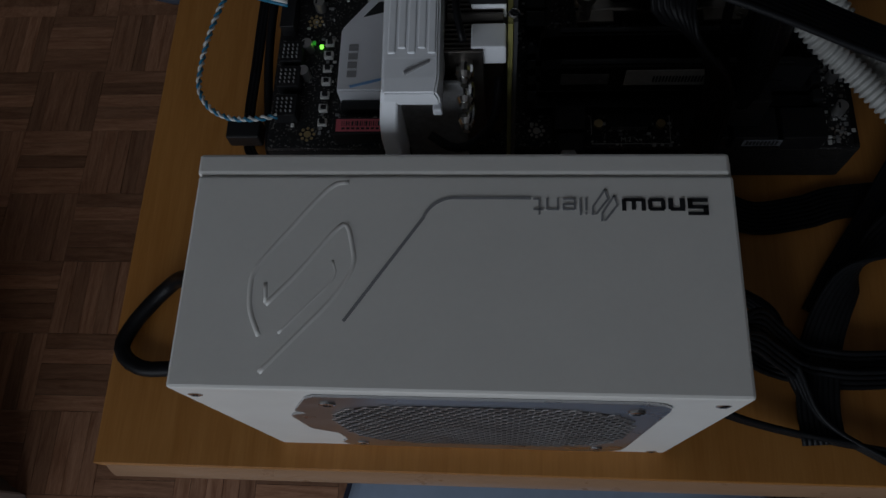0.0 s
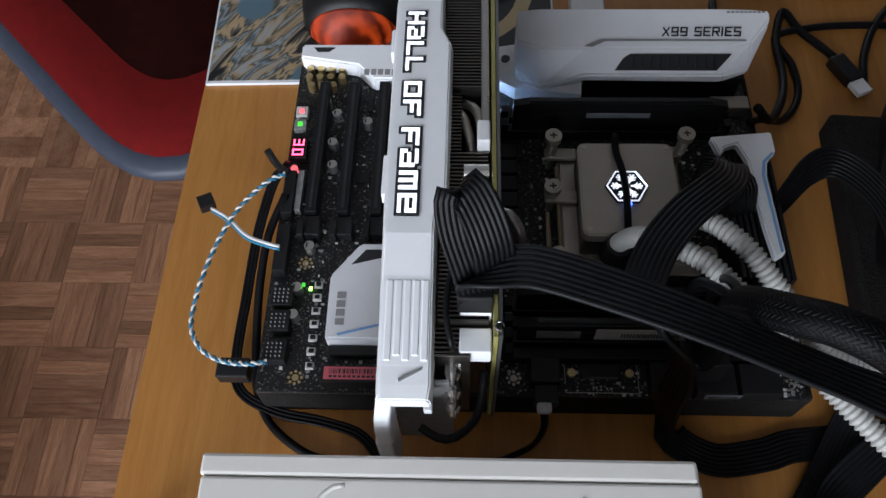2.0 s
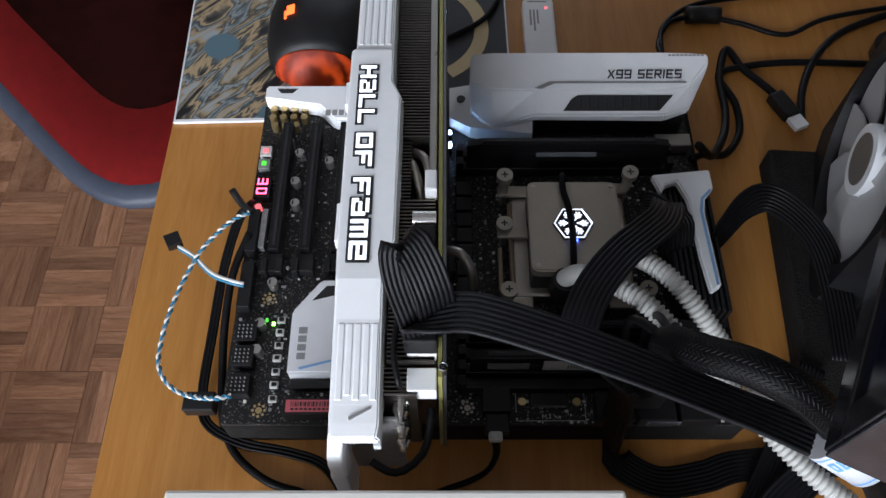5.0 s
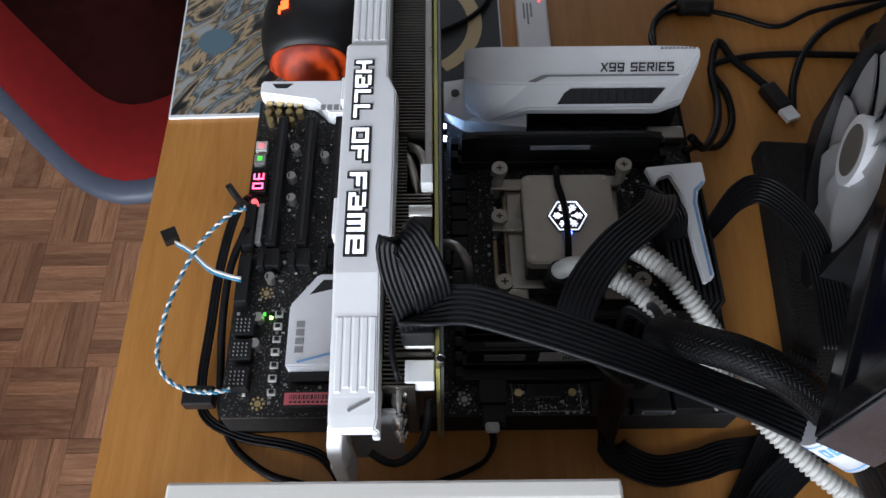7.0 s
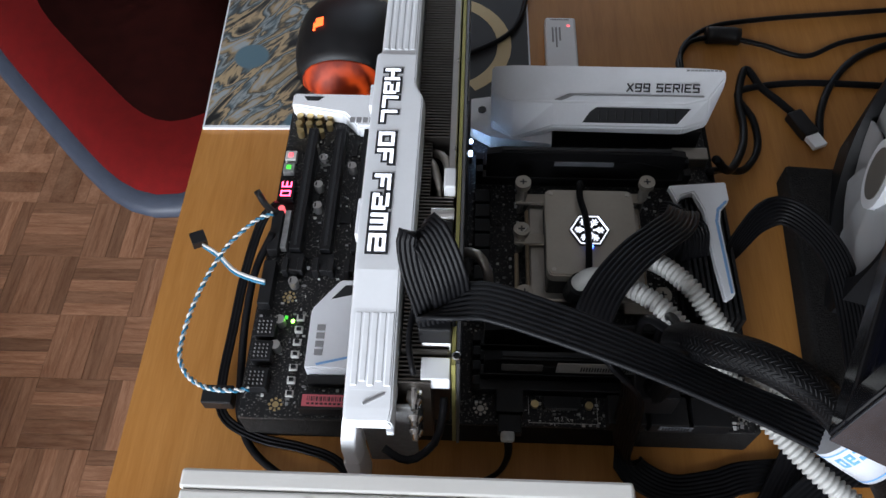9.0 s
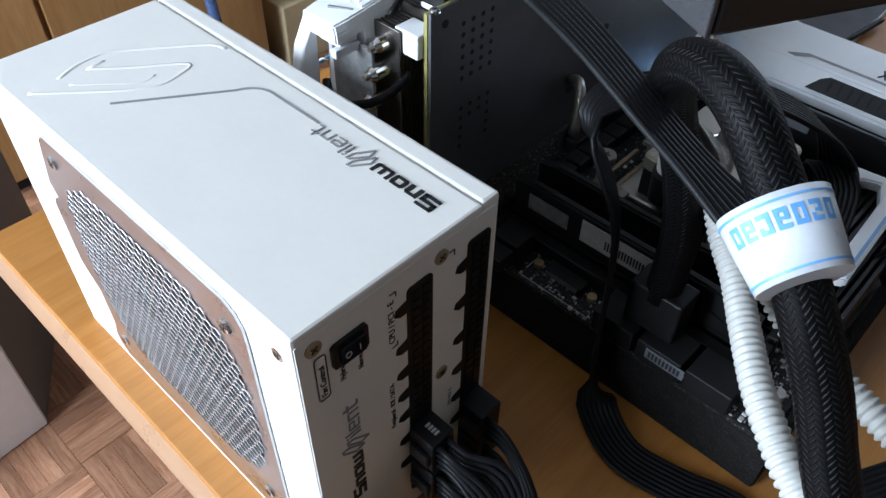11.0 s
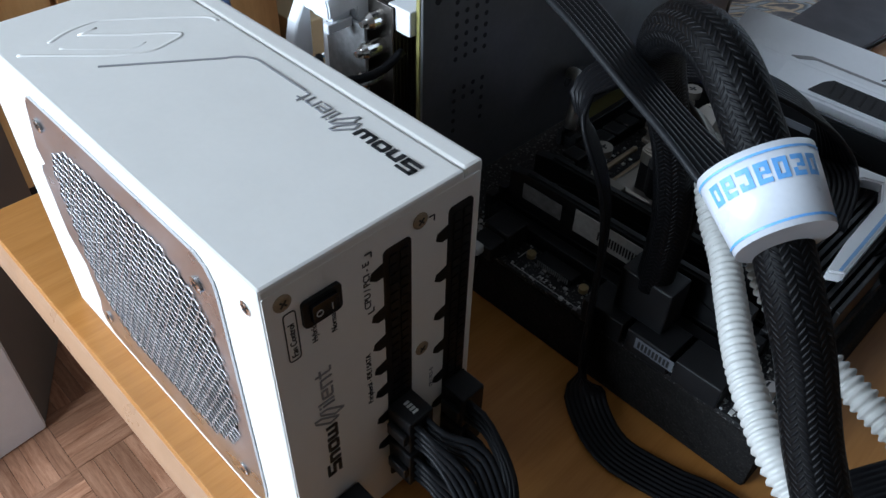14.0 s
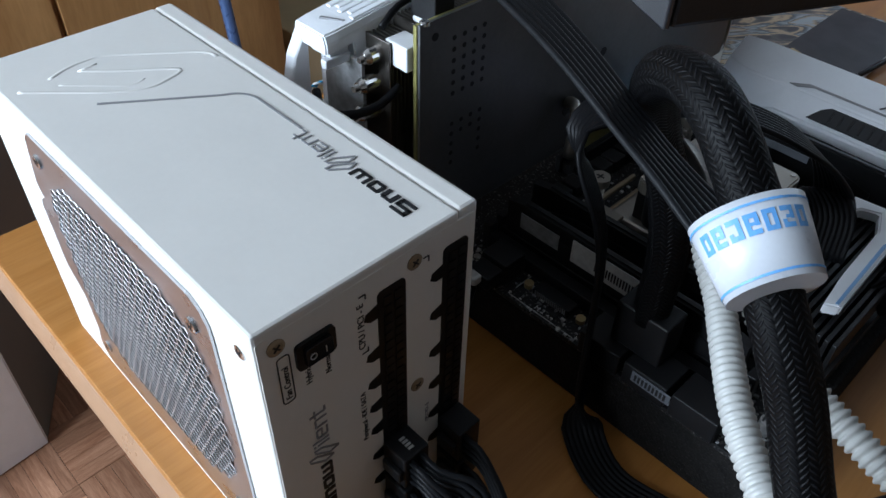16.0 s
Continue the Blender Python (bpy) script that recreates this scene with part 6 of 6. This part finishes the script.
for k in range(9):
    bl = bmesh.new()
    grid = []
    for i in range(7):
        r = 0.0220 + (0.0640 - 0.0220) * i / 6
        row = []
        for j in range(5):
            a = 2 * math.pi * k / 9 + (j / 4 - 0.5) * 0.76 + 0.05 * i
            row.append((r * math.cos(a), r * math.sin(a), -0.0045 - 0.004 * j / 4))
        grid.append(row)
    for dz in (0, -0.0012):
        vv = [[bl.verts.new((x, y, z + dz)) for x, y, z in row] for row in grid]
        for i in range(6):
            for j in range(4):
                bl.faces.new((vv[i][j], vv[i + 1][j], vv[i + 1][j + 1], vv[i][j + 1]))
    part("fan_blade", moved(bl, FM2), M_BLADE, fan, smooth=True)
part("fan_guard", moved(boxes((-0.066, 0.066, -0.066, 0.066, -0.0240, -0.0225)), FM2), M_BLADE, fan)
rad = thing("radiator", (0.41, 0.28, 0.0225), "black slim liquid cooling radiator standing on foam", "radiator")
rc = moved(boxes((-0.078, 0.078, -0.071, 0.071, -0.053, -0.0262), bevel=0.002), FM2)
part("core", rc, M_BLACK, rad)
for k in range(6):
    part("core_row", moved(boxes((-0.066, 0.066, -0.060 + 0.021 * k, -0.046 + 0.021 * k, -0.0262, -0.0256)), FM2), M_HEATSINK, rad)

# ---- monitor ----
B_ = Vector((0.45, 0.893, 0))
MM = basis((0.2365, 0.0770, 0.2365), B_, (0, 0, 1))
mon = thing("monitor", (0.47, 0.40, 0.0), "black framed flat monitor with dark glossy screen", "monitor")
part("housing", moved(boxes((0.0015, 0.48, 0.0, 0.31, 0.0, 0.0165), bevel=0.001), MM), M_BLACK, mon)
part("bezel", moved(boxes((0.0015, 0.48, 0.0, 0.0130, -0.0030, 0.0), (0.0015, 0.48, 0.298, 0.31, -0.0030, 0.0), (0.0015, 0.0135, 0.0130, 0.298, -0.0030, 0.0), (0.468, 0.48, 0.0130, 0.298, -0.0030, 0.0), bevel=0.0008), MM), M_GLOSS, mon)
part("screen", moved(boxes((0.0136, 0.4679, 0.0131, 0.2979, -0.0008, 0.0)), MM), M_SCREEN, mon, "dark glossy bluish screen")
part("side_strip", moved(boxes((0.0, 0.0014, 0.0, 0.31, -0.0020, 0.0165), bevel=0.0004), MM), M_SMOKE, mon, "shiny silver side strip with smudges")
part("stand_neck", boxes((0.480, 0.520, 0.405, 0.43, 0.010, 0.40), bevel=0.003), M_BLACK, mon)
part("stand_arm", moved(boxes((0.36, 0.44, 0.09, 0.16, 0.0166, 0.082), bevel=0.002), MM), M_BLACK, mon)
part("stand_base", moved(plate(rounded(-0.09, 0.09, -0.07, 0.07, 0.02), "z", 0, 0.011), pose(0.555, 0.42, 0)), M_GLOSS, mon)

# ---- mouse mat, mouse, dongle, far cables ----
mt = thing("mouse_mat", (0.03, 0.54, 0), "printed mouse mat with pebble and driftwood picture", "mouse mat")
part("mat_base", plate([(-0.0975, 0.4020), (0.1690, 0.4080), (0.1650, 0.6700), (-0.1080, 0.6620)], "z", 0.0004, 0.0030), M_WHITE_MATT, mt, "pale mat edge")
part("mat_print", plate([(-0.0960, 0.4045), (0.1675, 0.4100), (0.1640, 0.6690), (-0.1065, 0.6610)], "z", 0.0030, 0.0034), M_MAT, mt)
part("print_dark_patch", plate([(0.1020, 0.4110), (0.1670, 0.4115), (0.1640, 0.6650), (0.1000, 0.6640)], "z", 0.0034, 0.0036), M_INK, mt)
bm = bmesh.new()
stroke(arc(0.0900, 0.5000, 0.0560, -60, 75, 14), 0.0120, 0.0036, 0.0038, bm)
part("print_tan_arc", bm, M_CARD, mt)
mo = thing("mouse", (0.022, 0.492, 0.0034), "black gaming mouse with orange lit rear", "mouse")


def mouse_shell(scale, z_cut0, z_cut1, y_lo, y_hi):
    sections = []
    for i in range(15):
        u = i / 14
        y = y_lo + (y_hi - y_lo) * u
        q = (y + 0.058) / 0.116 * 2 - 1
        w = 0.0415 * scale * math.sqrt(max(0.0, 1 - abs(q) ** 3.0)) + 0.002
        h = 0.0385 * scale * (1 - 0.35 * (q + 0.2) ** 2) * math.sqrt(max(0.02, 1 - abs(q) ** 4))
        ring_ = [(0.012 + w * math.cos(a), 0.492 + y, 0.0040 + max(0.0, h * math.sin(a) ** 0.8 if math.sin(a) > 0 else 0)) for a in (math.pi * j / 12 for j in range(13))]
        sections.append(ring_)
    return loft(sections)


part("shell", mouse_shell(1.0, 0, 1, -0.042, 0.057), M_BLACK, mo, smooth=True)
part("lit_rear", mouse_shell(0.99, 0, 1, -0.0570, -0.0425), M_ORANGE, mo, "orange-red glowing rear grip with dark swirls", smooth=True)
part("lit_logo", moved(boxes((-0.0035, 0.0035, -0.0045, 0.0045, 0, 0.0008), (-0.0055, -0.0035, -0.0080, 0.0, 0, 0.0008), bevel=0.0003), pose(-0.0070, 0.4850, 0.0400, 6, -20, 0)), M_MOUSE_LOGO, mo, "glowing red-orange logo shape")
us = thing("usb_stick", (0.194, 0.485, 0), "white plastic usb stick lying on the desk", "usb stick")
part("body", boxes((0.1805, 0.2070, 0.4300, 0.5270, 0.0002, 0.0120), bevel=0.0022), M_WHITE, us)
part("print", boxes((0.1860, 0.1875, 0.4960, 0.5140, 0.0120, 0.0122), (0.1890, 0.1905, 0.4900, 0.5140, 0.0120, 0.0122), (0.1920, 0.1935, 0.4980, 0.5140, 0.0120, 0.0122), (0.1850, 0.2010, 0.5230, 0.5242, 0.0118, 0.0122)), M_INK_GREY, us)
part("red_light", boxes((0.1990, 0.2015, 0.5150, 0.5175, 0.0118, 0.0123), bevel=0.0003), M_LED_PINK, us)


def cord(name, pts, r, label):
    return cable(name, tube(pts, r, n=10), M_CABLE, label, smooth=True)


c1 = cord("usb_cable", [(0.2860, 0.4200, 0.030), (0.2880, 0.4500, 0.020), (0.2910, 0.4800, 0.008), (0.3060, 0.5080, 0.004), (0.3330, 0.5130, 0.0045), (0.3650, 0.5060, 0.0035), (0.4000, 0.4930, 0.0035), (0.4400, 0.5120, 0.0035), (0.5200, 0.5300, 0.0035)], 0.0022, "thin black cord with a ferrite lump")
part("ferrite", tube([(0.3190, 0.5120, 0.0075), (0.3330, 0.5125, 0.0075), (0.3470, 0.5110, 0.0075)], 0.0072, n=16), M_BLACK, c1, smooth=True)
part("plug", boxes((0.2795, 0.2945, 0.3990, 0.4360, 0.020, 0.034), bevel=0.002), M_BLACK, c1)
cord("usb_cable", [(0.2900, 0.4600, 0.012), (0.2980, 0.5000, 0.005), (0.3250, 0.5260, 0.004), (0.3700, 0.5370, 0.0035), (0.4300, 0.5450, 0.0035), (0.5200, 0.5560, 0.0035)], 0.0022, "thin black cord on the desk")
c2 = cord("usb_extension_cable", [(0.2900, 0.3420, 0.050), (0.3060, 0.3480, 0.030), (0.3240, 0.3780, 0.016), (0.3330, 0.4080, 0.008), (0.3360, 0.4440, 0.004), (0.3470, 0.4760, 0.004), (0.3560, 0.4560, 0.004), (0.3670, 0.4400, 0.005), (0.3755, 0.4260, 0.006)], 0.0031, "black cord ending in a metal usb plug")
part("plug_body", moved(boxes((-0.0065, 0.0065, -0.0150, 0.0100, -0.0045, 0.0045), bevel=0.0015), pose(0.3795, 0.4170, 0.0052, 0, 0, 24)), M_BLACK, c2)
part("plug_tip", moved(boxes((-0.0058, 0.0058, -0.0270, -0.0150, -0.0022, 0.0022), bevel=0.0004), pose(0.3795, 0.4170, 0.0052, 0, 0, 24)), M_WHITE, c2, "pale metal plug tip")
cord("desk_cable", [(0.2860, 0.3350, 0.044), (0.3020, 0.3520, 0.026), (0.3260, 0.3660, 0.008), (0.3420, 0.3900, 0.004), (0.3440, 0.4200, 0.0035), (0.3360, 0.4480, 0.0035), (0.3600, 0.4580, 0.0035), (0.4000, 0.4620, 0.0035), (0.4600, 0.4600, 0.0035)], 0.0028, "black cord looping on the desk")
cord("desk_cable", [(0.3920, 0.4000, 0.0035), (0.4000, 0.4320, 0.0035), (0.4180, 0.4660, 0.0035), (0.4480, 0.4960, 0.0035), (0.5000, 0.5200, 0.0035)], 0.0030, "black cord crossing the desk")
cord("desk_cable", [(0.1000, 0.4800, 0.0062), (0.1200, 0.4900, 0.0062), (0.1480, 0.5100, 0.0062), (0.1620, 0.5400, 0.0062), (0.1700, 0.6000, 0.0050)], 0.0022, "thin black mouse cord on the mat")

# ---- chair ----
CX, CY, SZ = -0.245, 0.870, -0.277
ch = thing("chair", (CX, CY, FZ), "red upholstered chair with blue-grey edging pushed beside the desk", "chair")


def seat_ring(off, z, n=72):
    """Outline of the seat: square with round corners, turned by an eighth, longer to one side."""
    out = []
    for i in range(n):
        a = 2 * math.pi * i / n
        c, s = math.cos(a), math.sin(a)
        r = 1.0 / (abs(c / (0.272 + off)) ** 5.0 + abs(s / ((0.245 if s > 0 else 0.330) + off)) ** 5.0) ** 0.2
        u, v = r * c * 0.7071, r * s * 0.7071
        out.append((CX - u + v, CY - u - v, z))
    return out


part("seat_side", loft([seat_ring(-0.03, SZ - 0.045), seat_ring(-0.004, SZ - 0.040), seat_ring(0.0, SZ - 0.030), seat_ring(-0.008, SZ - 0.014), seat_ring(-0.022, SZ - 0.003), seat_ring(-0.042, SZ + 0.004), seat_ring(-0.075, SZ + 0.008)]), M_RED, ch, smooth=True)
# top takes the darkened red, painting in the shade across the seat
part("seat_top", loft([seat_ring(-0.075, SZ + 0.0081), seat_ring(-0.110, SZ + 0.004), seat_ring(-0.16, SZ + 0.002), seat_ring(-0.24, SZ)]), M_RED_SHADED, ch, "red seat top with shade painted in as very dark red", smooth=True)
part("edging", loft([seat_ring(0.000, SZ - 0.052), seat_ring(0.016, SZ - 0.048), seat_ring(0.020, SZ - 0.038), seat_ring(0.014, SZ - 0.028), seat_ring(0.000, SZ - 0.027)]), M_PIPING, ch, "blue-grey plastic edging", smooth=True)
for dx, dy in ((0.0, -0.2), (0.2, 0.0), (-0.2, 0.0), (0.0, 0.2)):
    part("leg", cyl_bm((CX + dx * 1.15, CY + dy * 1.15, FZ), (CX + dx, CY + dy, SZ - 0.045), 0.012, n=14), M_HEATSINK, ch)
part("backrest", boxes((CX - 0.16, CX + 0.30, CY + 0.36, CY + 0.42, SZ + 0.10, SZ + 0.55), bevel=0.02), M_RED, ch)
for dx in (-0.10, 0.22):
    part("backrest_post", boxes((CX + dx, CX + dx + 0.03, CY + 0.26, CY + 0.385, SZ - 0.05, SZ - 0.03), (CX + dx, CX + dx + 0.03, CY + 0.375, CY + 0.395, SZ - 0.05, SZ + 0.20), bevel=0.004), M_HEATSINK, ch)

# ---- things standing on the floor ----
cb = thing("wooden_cabinet", (-1.35, 0.42, FZ), "plain orange-brown wooden cabinet standing on a dark plinth", "cabinet")
part("body", boxes((-1.63, -1.135, -0.10, 0.86, FZ + 0.03, 0.55), bevel=0.003), M_CABINET, cb)
part("plinth", boxes((-1.62, -1.142, -0.09, 0.85, FZ, FZ + 0.03)), M_INK, cb)
part("door", boxes((-1.134, -1.120, -0.09, 0.375, FZ + 0.035, 0.54), bevel=0.002), M_CABINET, cb)
part("door", boxes((-1.134, -1.120, 0.385, 0.85, FZ + 0.035, 0.54), bevel=0.002), M_CABINET, cb)
mp_ = thing("floor_mop", (-1.02, 0.74, FZ), "flat floor mop with dark blue head and blue pole", "mop")
part("head", moved(boxes((-0.055, 0.055, -0.138, 0.138, 0.0, 0.022), bevel=0.008), pose(-1.045, 0.725, FZ, 0, 0, 3)), M_BLUECASE, mp_)
part("joint", cyl_bm((-1.045, 0.705, FZ + 0.02), (-1.055, 0.702, FZ + 0.075), 0.016, n=14), M_BLUECASE, mp_)
part("pole", cyl_bm((-1.055, 0.702, FZ + 0.07), (-1.100, 0.66, FZ + 0.95), 0.012, n=16), M_BLUEPOLE, mp_)
cable("cardboard_box", boxes((-1.42, -1.115, 0.90, 1.12, FZ, FZ + 0.16), bevel=0.004), M_CARD, "pale cardboard box on the floor beside the cabinet", "box")
cable("wooden_board", moved(boxes((-0.02, 0.02, -0.30, 0.30, 0, 0.55), bevel=0.002), pose(-1.24, 1.62, FZ, 0, -6, 8)), M_CARD, "pale wooden board standing on edge", "board")
cable("floor_cable", tube([(-1.13, 1.36, FZ + 0.006), (-1.165, 1.27, FZ + 0.006), (-1.150, 1.19, FZ + 0.006), (-1.078, 1.118, FZ + 0.006), (-1.004, 1.105, FZ + 0.006), (-0.949, 1.141, FZ + 0.006), (-0.90, 1.21, FZ + 0.006), (-0.80, 1.32, FZ + 0.006)], 0.006, n=10, step=0.02), M_CABLE, "black cable lying in a bend on the parquet", smooth=True)
tc_ = thing("computer_case", (-0.70, 0.02, FZ), "grey steel computer case with bright white side", "computer case")
part("body", plate([(-0.588, 0.002), (-0.862, 0.166), (-0.930, 0.020), (-0.590, -0.170)], "z", FZ + 0.004, FZ + 0.40), M_GREYCASE, tc_)
part("side_panel", plate([(-0.578, -0.002), (-0.5885, 0.0015), (-0.5905, -0.172), (-0.562, -0.176)], "z", FZ + 0.004, FZ + 0.405), M_WHITE, tc_, "white side panel")
part("foot", boxes((-0.640, -0.600, -0.120, -0.080, FZ, FZ + 0.004)), M_RUBBER, tc_)
part("foot", boxes((-0.840, -0.800, 0.060, 0.100, FZ, FZ + 0.004)), M_RUBBER, tc_)
sl = thing("stool", (0.17, -0.06, FZ), "low stool with pale blue cover and dark blue rim", "stool")
part("seat", loft([[(0.16 + rx * math.cos(a), -0.045 + ry * math.sin(a), z) for a in (2 * math.pi * i / 40 for i in range(40))] for rx, ry, z in ((0.170, 0.165, -0.335), (0.185, 0.180, -0.325), (0.185, 0.180, -0.300), (0.172, 0.168, -0.288), (0.10, 0.10, -0.284))]), M_STOOL, sl, smooth=True)
part("seat_rim", loft([[(0.16 + rx * math.cos(a), -0.045 + ry * math.sin(a), z) for a in (2 * math.pi * i / 40 for i in range(40))] for rx, ry, z in ((0.170, 0.165, -0.350), (0.194, 0.189, -0.346), (0.196, 0.191, -0.332), (0.186, 0.181, -0.328))]), M_BLUECASE, sl, "dark blue rim")
for a in (45, 135, 225, 315):
    part("leg", cyl_bm((0.16 + 0.17 * math.cos(radians(a)), -0.045 + 0.17 * math.sin(radians(a)), FZ), (0.16 + 0.12 * math.cos(radians(a)), -0.045 + 0.12 * math.sin(radians(a)), -0.34), 0.012, n=12), M_HEATSINK, sl)

# ---- parquet pieces ----
BS, NS = 0.120, 5
slat = bmesh.new()
box(slat, -BS / 2 + 0.0003, BS / 2 - 0.0003, -BS / NS / 2 + 0.0003, BS / NS / 2 - 0.0003, -0.001, 0.0008)
sm_ = bpy.data.meshes.new("parquet_slat")
slat.to_mesh(sm_)
slat.free()
sm_.materials.append(M_PARQUET)
rest = []
random.seed(21)
for i in range(int(XL / BS) - 1, int(XR / BS) + 1):
    for j in range(int(YN / BS) - 1, int(YF / BS) + 1):
        cx, cy = (i + 0.5) * BS, (j + 0.5) * BS
        if not (XL < cx < XR and YN < cy < YF):
            continue
        for k in range(NS):
            o = (k - (NS - 1) / 2) * BS / NS
            flip = (i + j) % 2
            lift = random.uniform(-0.0004, 0.0004)
            if -0.86 < cx < -0.10 and -0.12 < cy < 0.84:
                ob = new("parquet_slat", sm_)
                ob.parent = floor
                ob.matrix_basis = Matrix.Translation((cx + (o if flip else 0), cy + (0 if flip else o), FZ + lift)) @ Matrix.Rotation(radians(90 if flip else 0), 4, "Z")
            elif cx < 0.5:
                rest.append((cx + (o if flip else 0), cy + (0 if flip else o), flip, lift))
verts, faces = [], []
for x, y, flip, lift in rest:
    hx_, hy_ = (BS / NS / 2 - 0.0003, BS / 2 - 0.0003) if flip else (BS / 2 - 0.0003, BS / NS / 2 - 0.0003)
    k = len(verts)
    z1 = FZ + 0.0008 + lift
    verts += [(x - hx_, y - hy_, z1), (x + hx_, y - hy_, z1), (x + hx_, y + hy_, z1), (x - hx_, y + hy_, z1), (x - hx_, y - hy_, FZ - 0.001), (x + hx_, y - hy_, FZ - 0.001), (x + hx_, y + hy_, FZ - 0.001), (x - hx_, y + hy_, FZ - 0.001)]
    faces += [(k, k + 1, k + 2, k + 3), (k, k + 4, k + 5, k + 1), (k + 1, k + 5, k + 6, k + 2), (k + 2, k + 6, k + 7, k + 3), (k + 3, k + 7, k + 4, k)]
M_PARQUET_REST = wood("parquet_oak_far", (0.210, 0.090, 0.046), (0.43, 0.230, 0.136), 0.36, (6, 6, 3), 5.0, coat=0.2)
pn = M_PARQUET_REST.node_tree
geo = pn.nodes.new("ShaderNodeNewGeometry")
mr = pn.nodes.new("ShaderNodeMapRange")
mr.inputs["To Min"].default_value, mr.inputs["To Max"].default_value = 0.74, 1.26
vs_ = pn.nodes.new("ShaderNodeVectorMath")
vs_.operation = "SCALE"
src = pn.nodes["Principled BSDF"].inputs["Base Color"].links[0].from_socket
pn.links.new(geo.outputs["Random Per Island"], mr.inputs["Value"])
pn.links.new(src, vs_.inputs[0]), pn.links.new(mr.outputs[0], vs_.inputs["Scale"])
pn.links.new(vs_.outputs[0], pn.nodes["Principled BSDF"].inputs["Base Color"])
me = bpy.data.meshes.new("parquet_field")
me.from_pydata(verts, [], faces)
me.materials.append(M_PARQUET_REST)
fld = new("parquet_field", me)
fld.parent = floor
tagged(fld, "", kind="stuff")
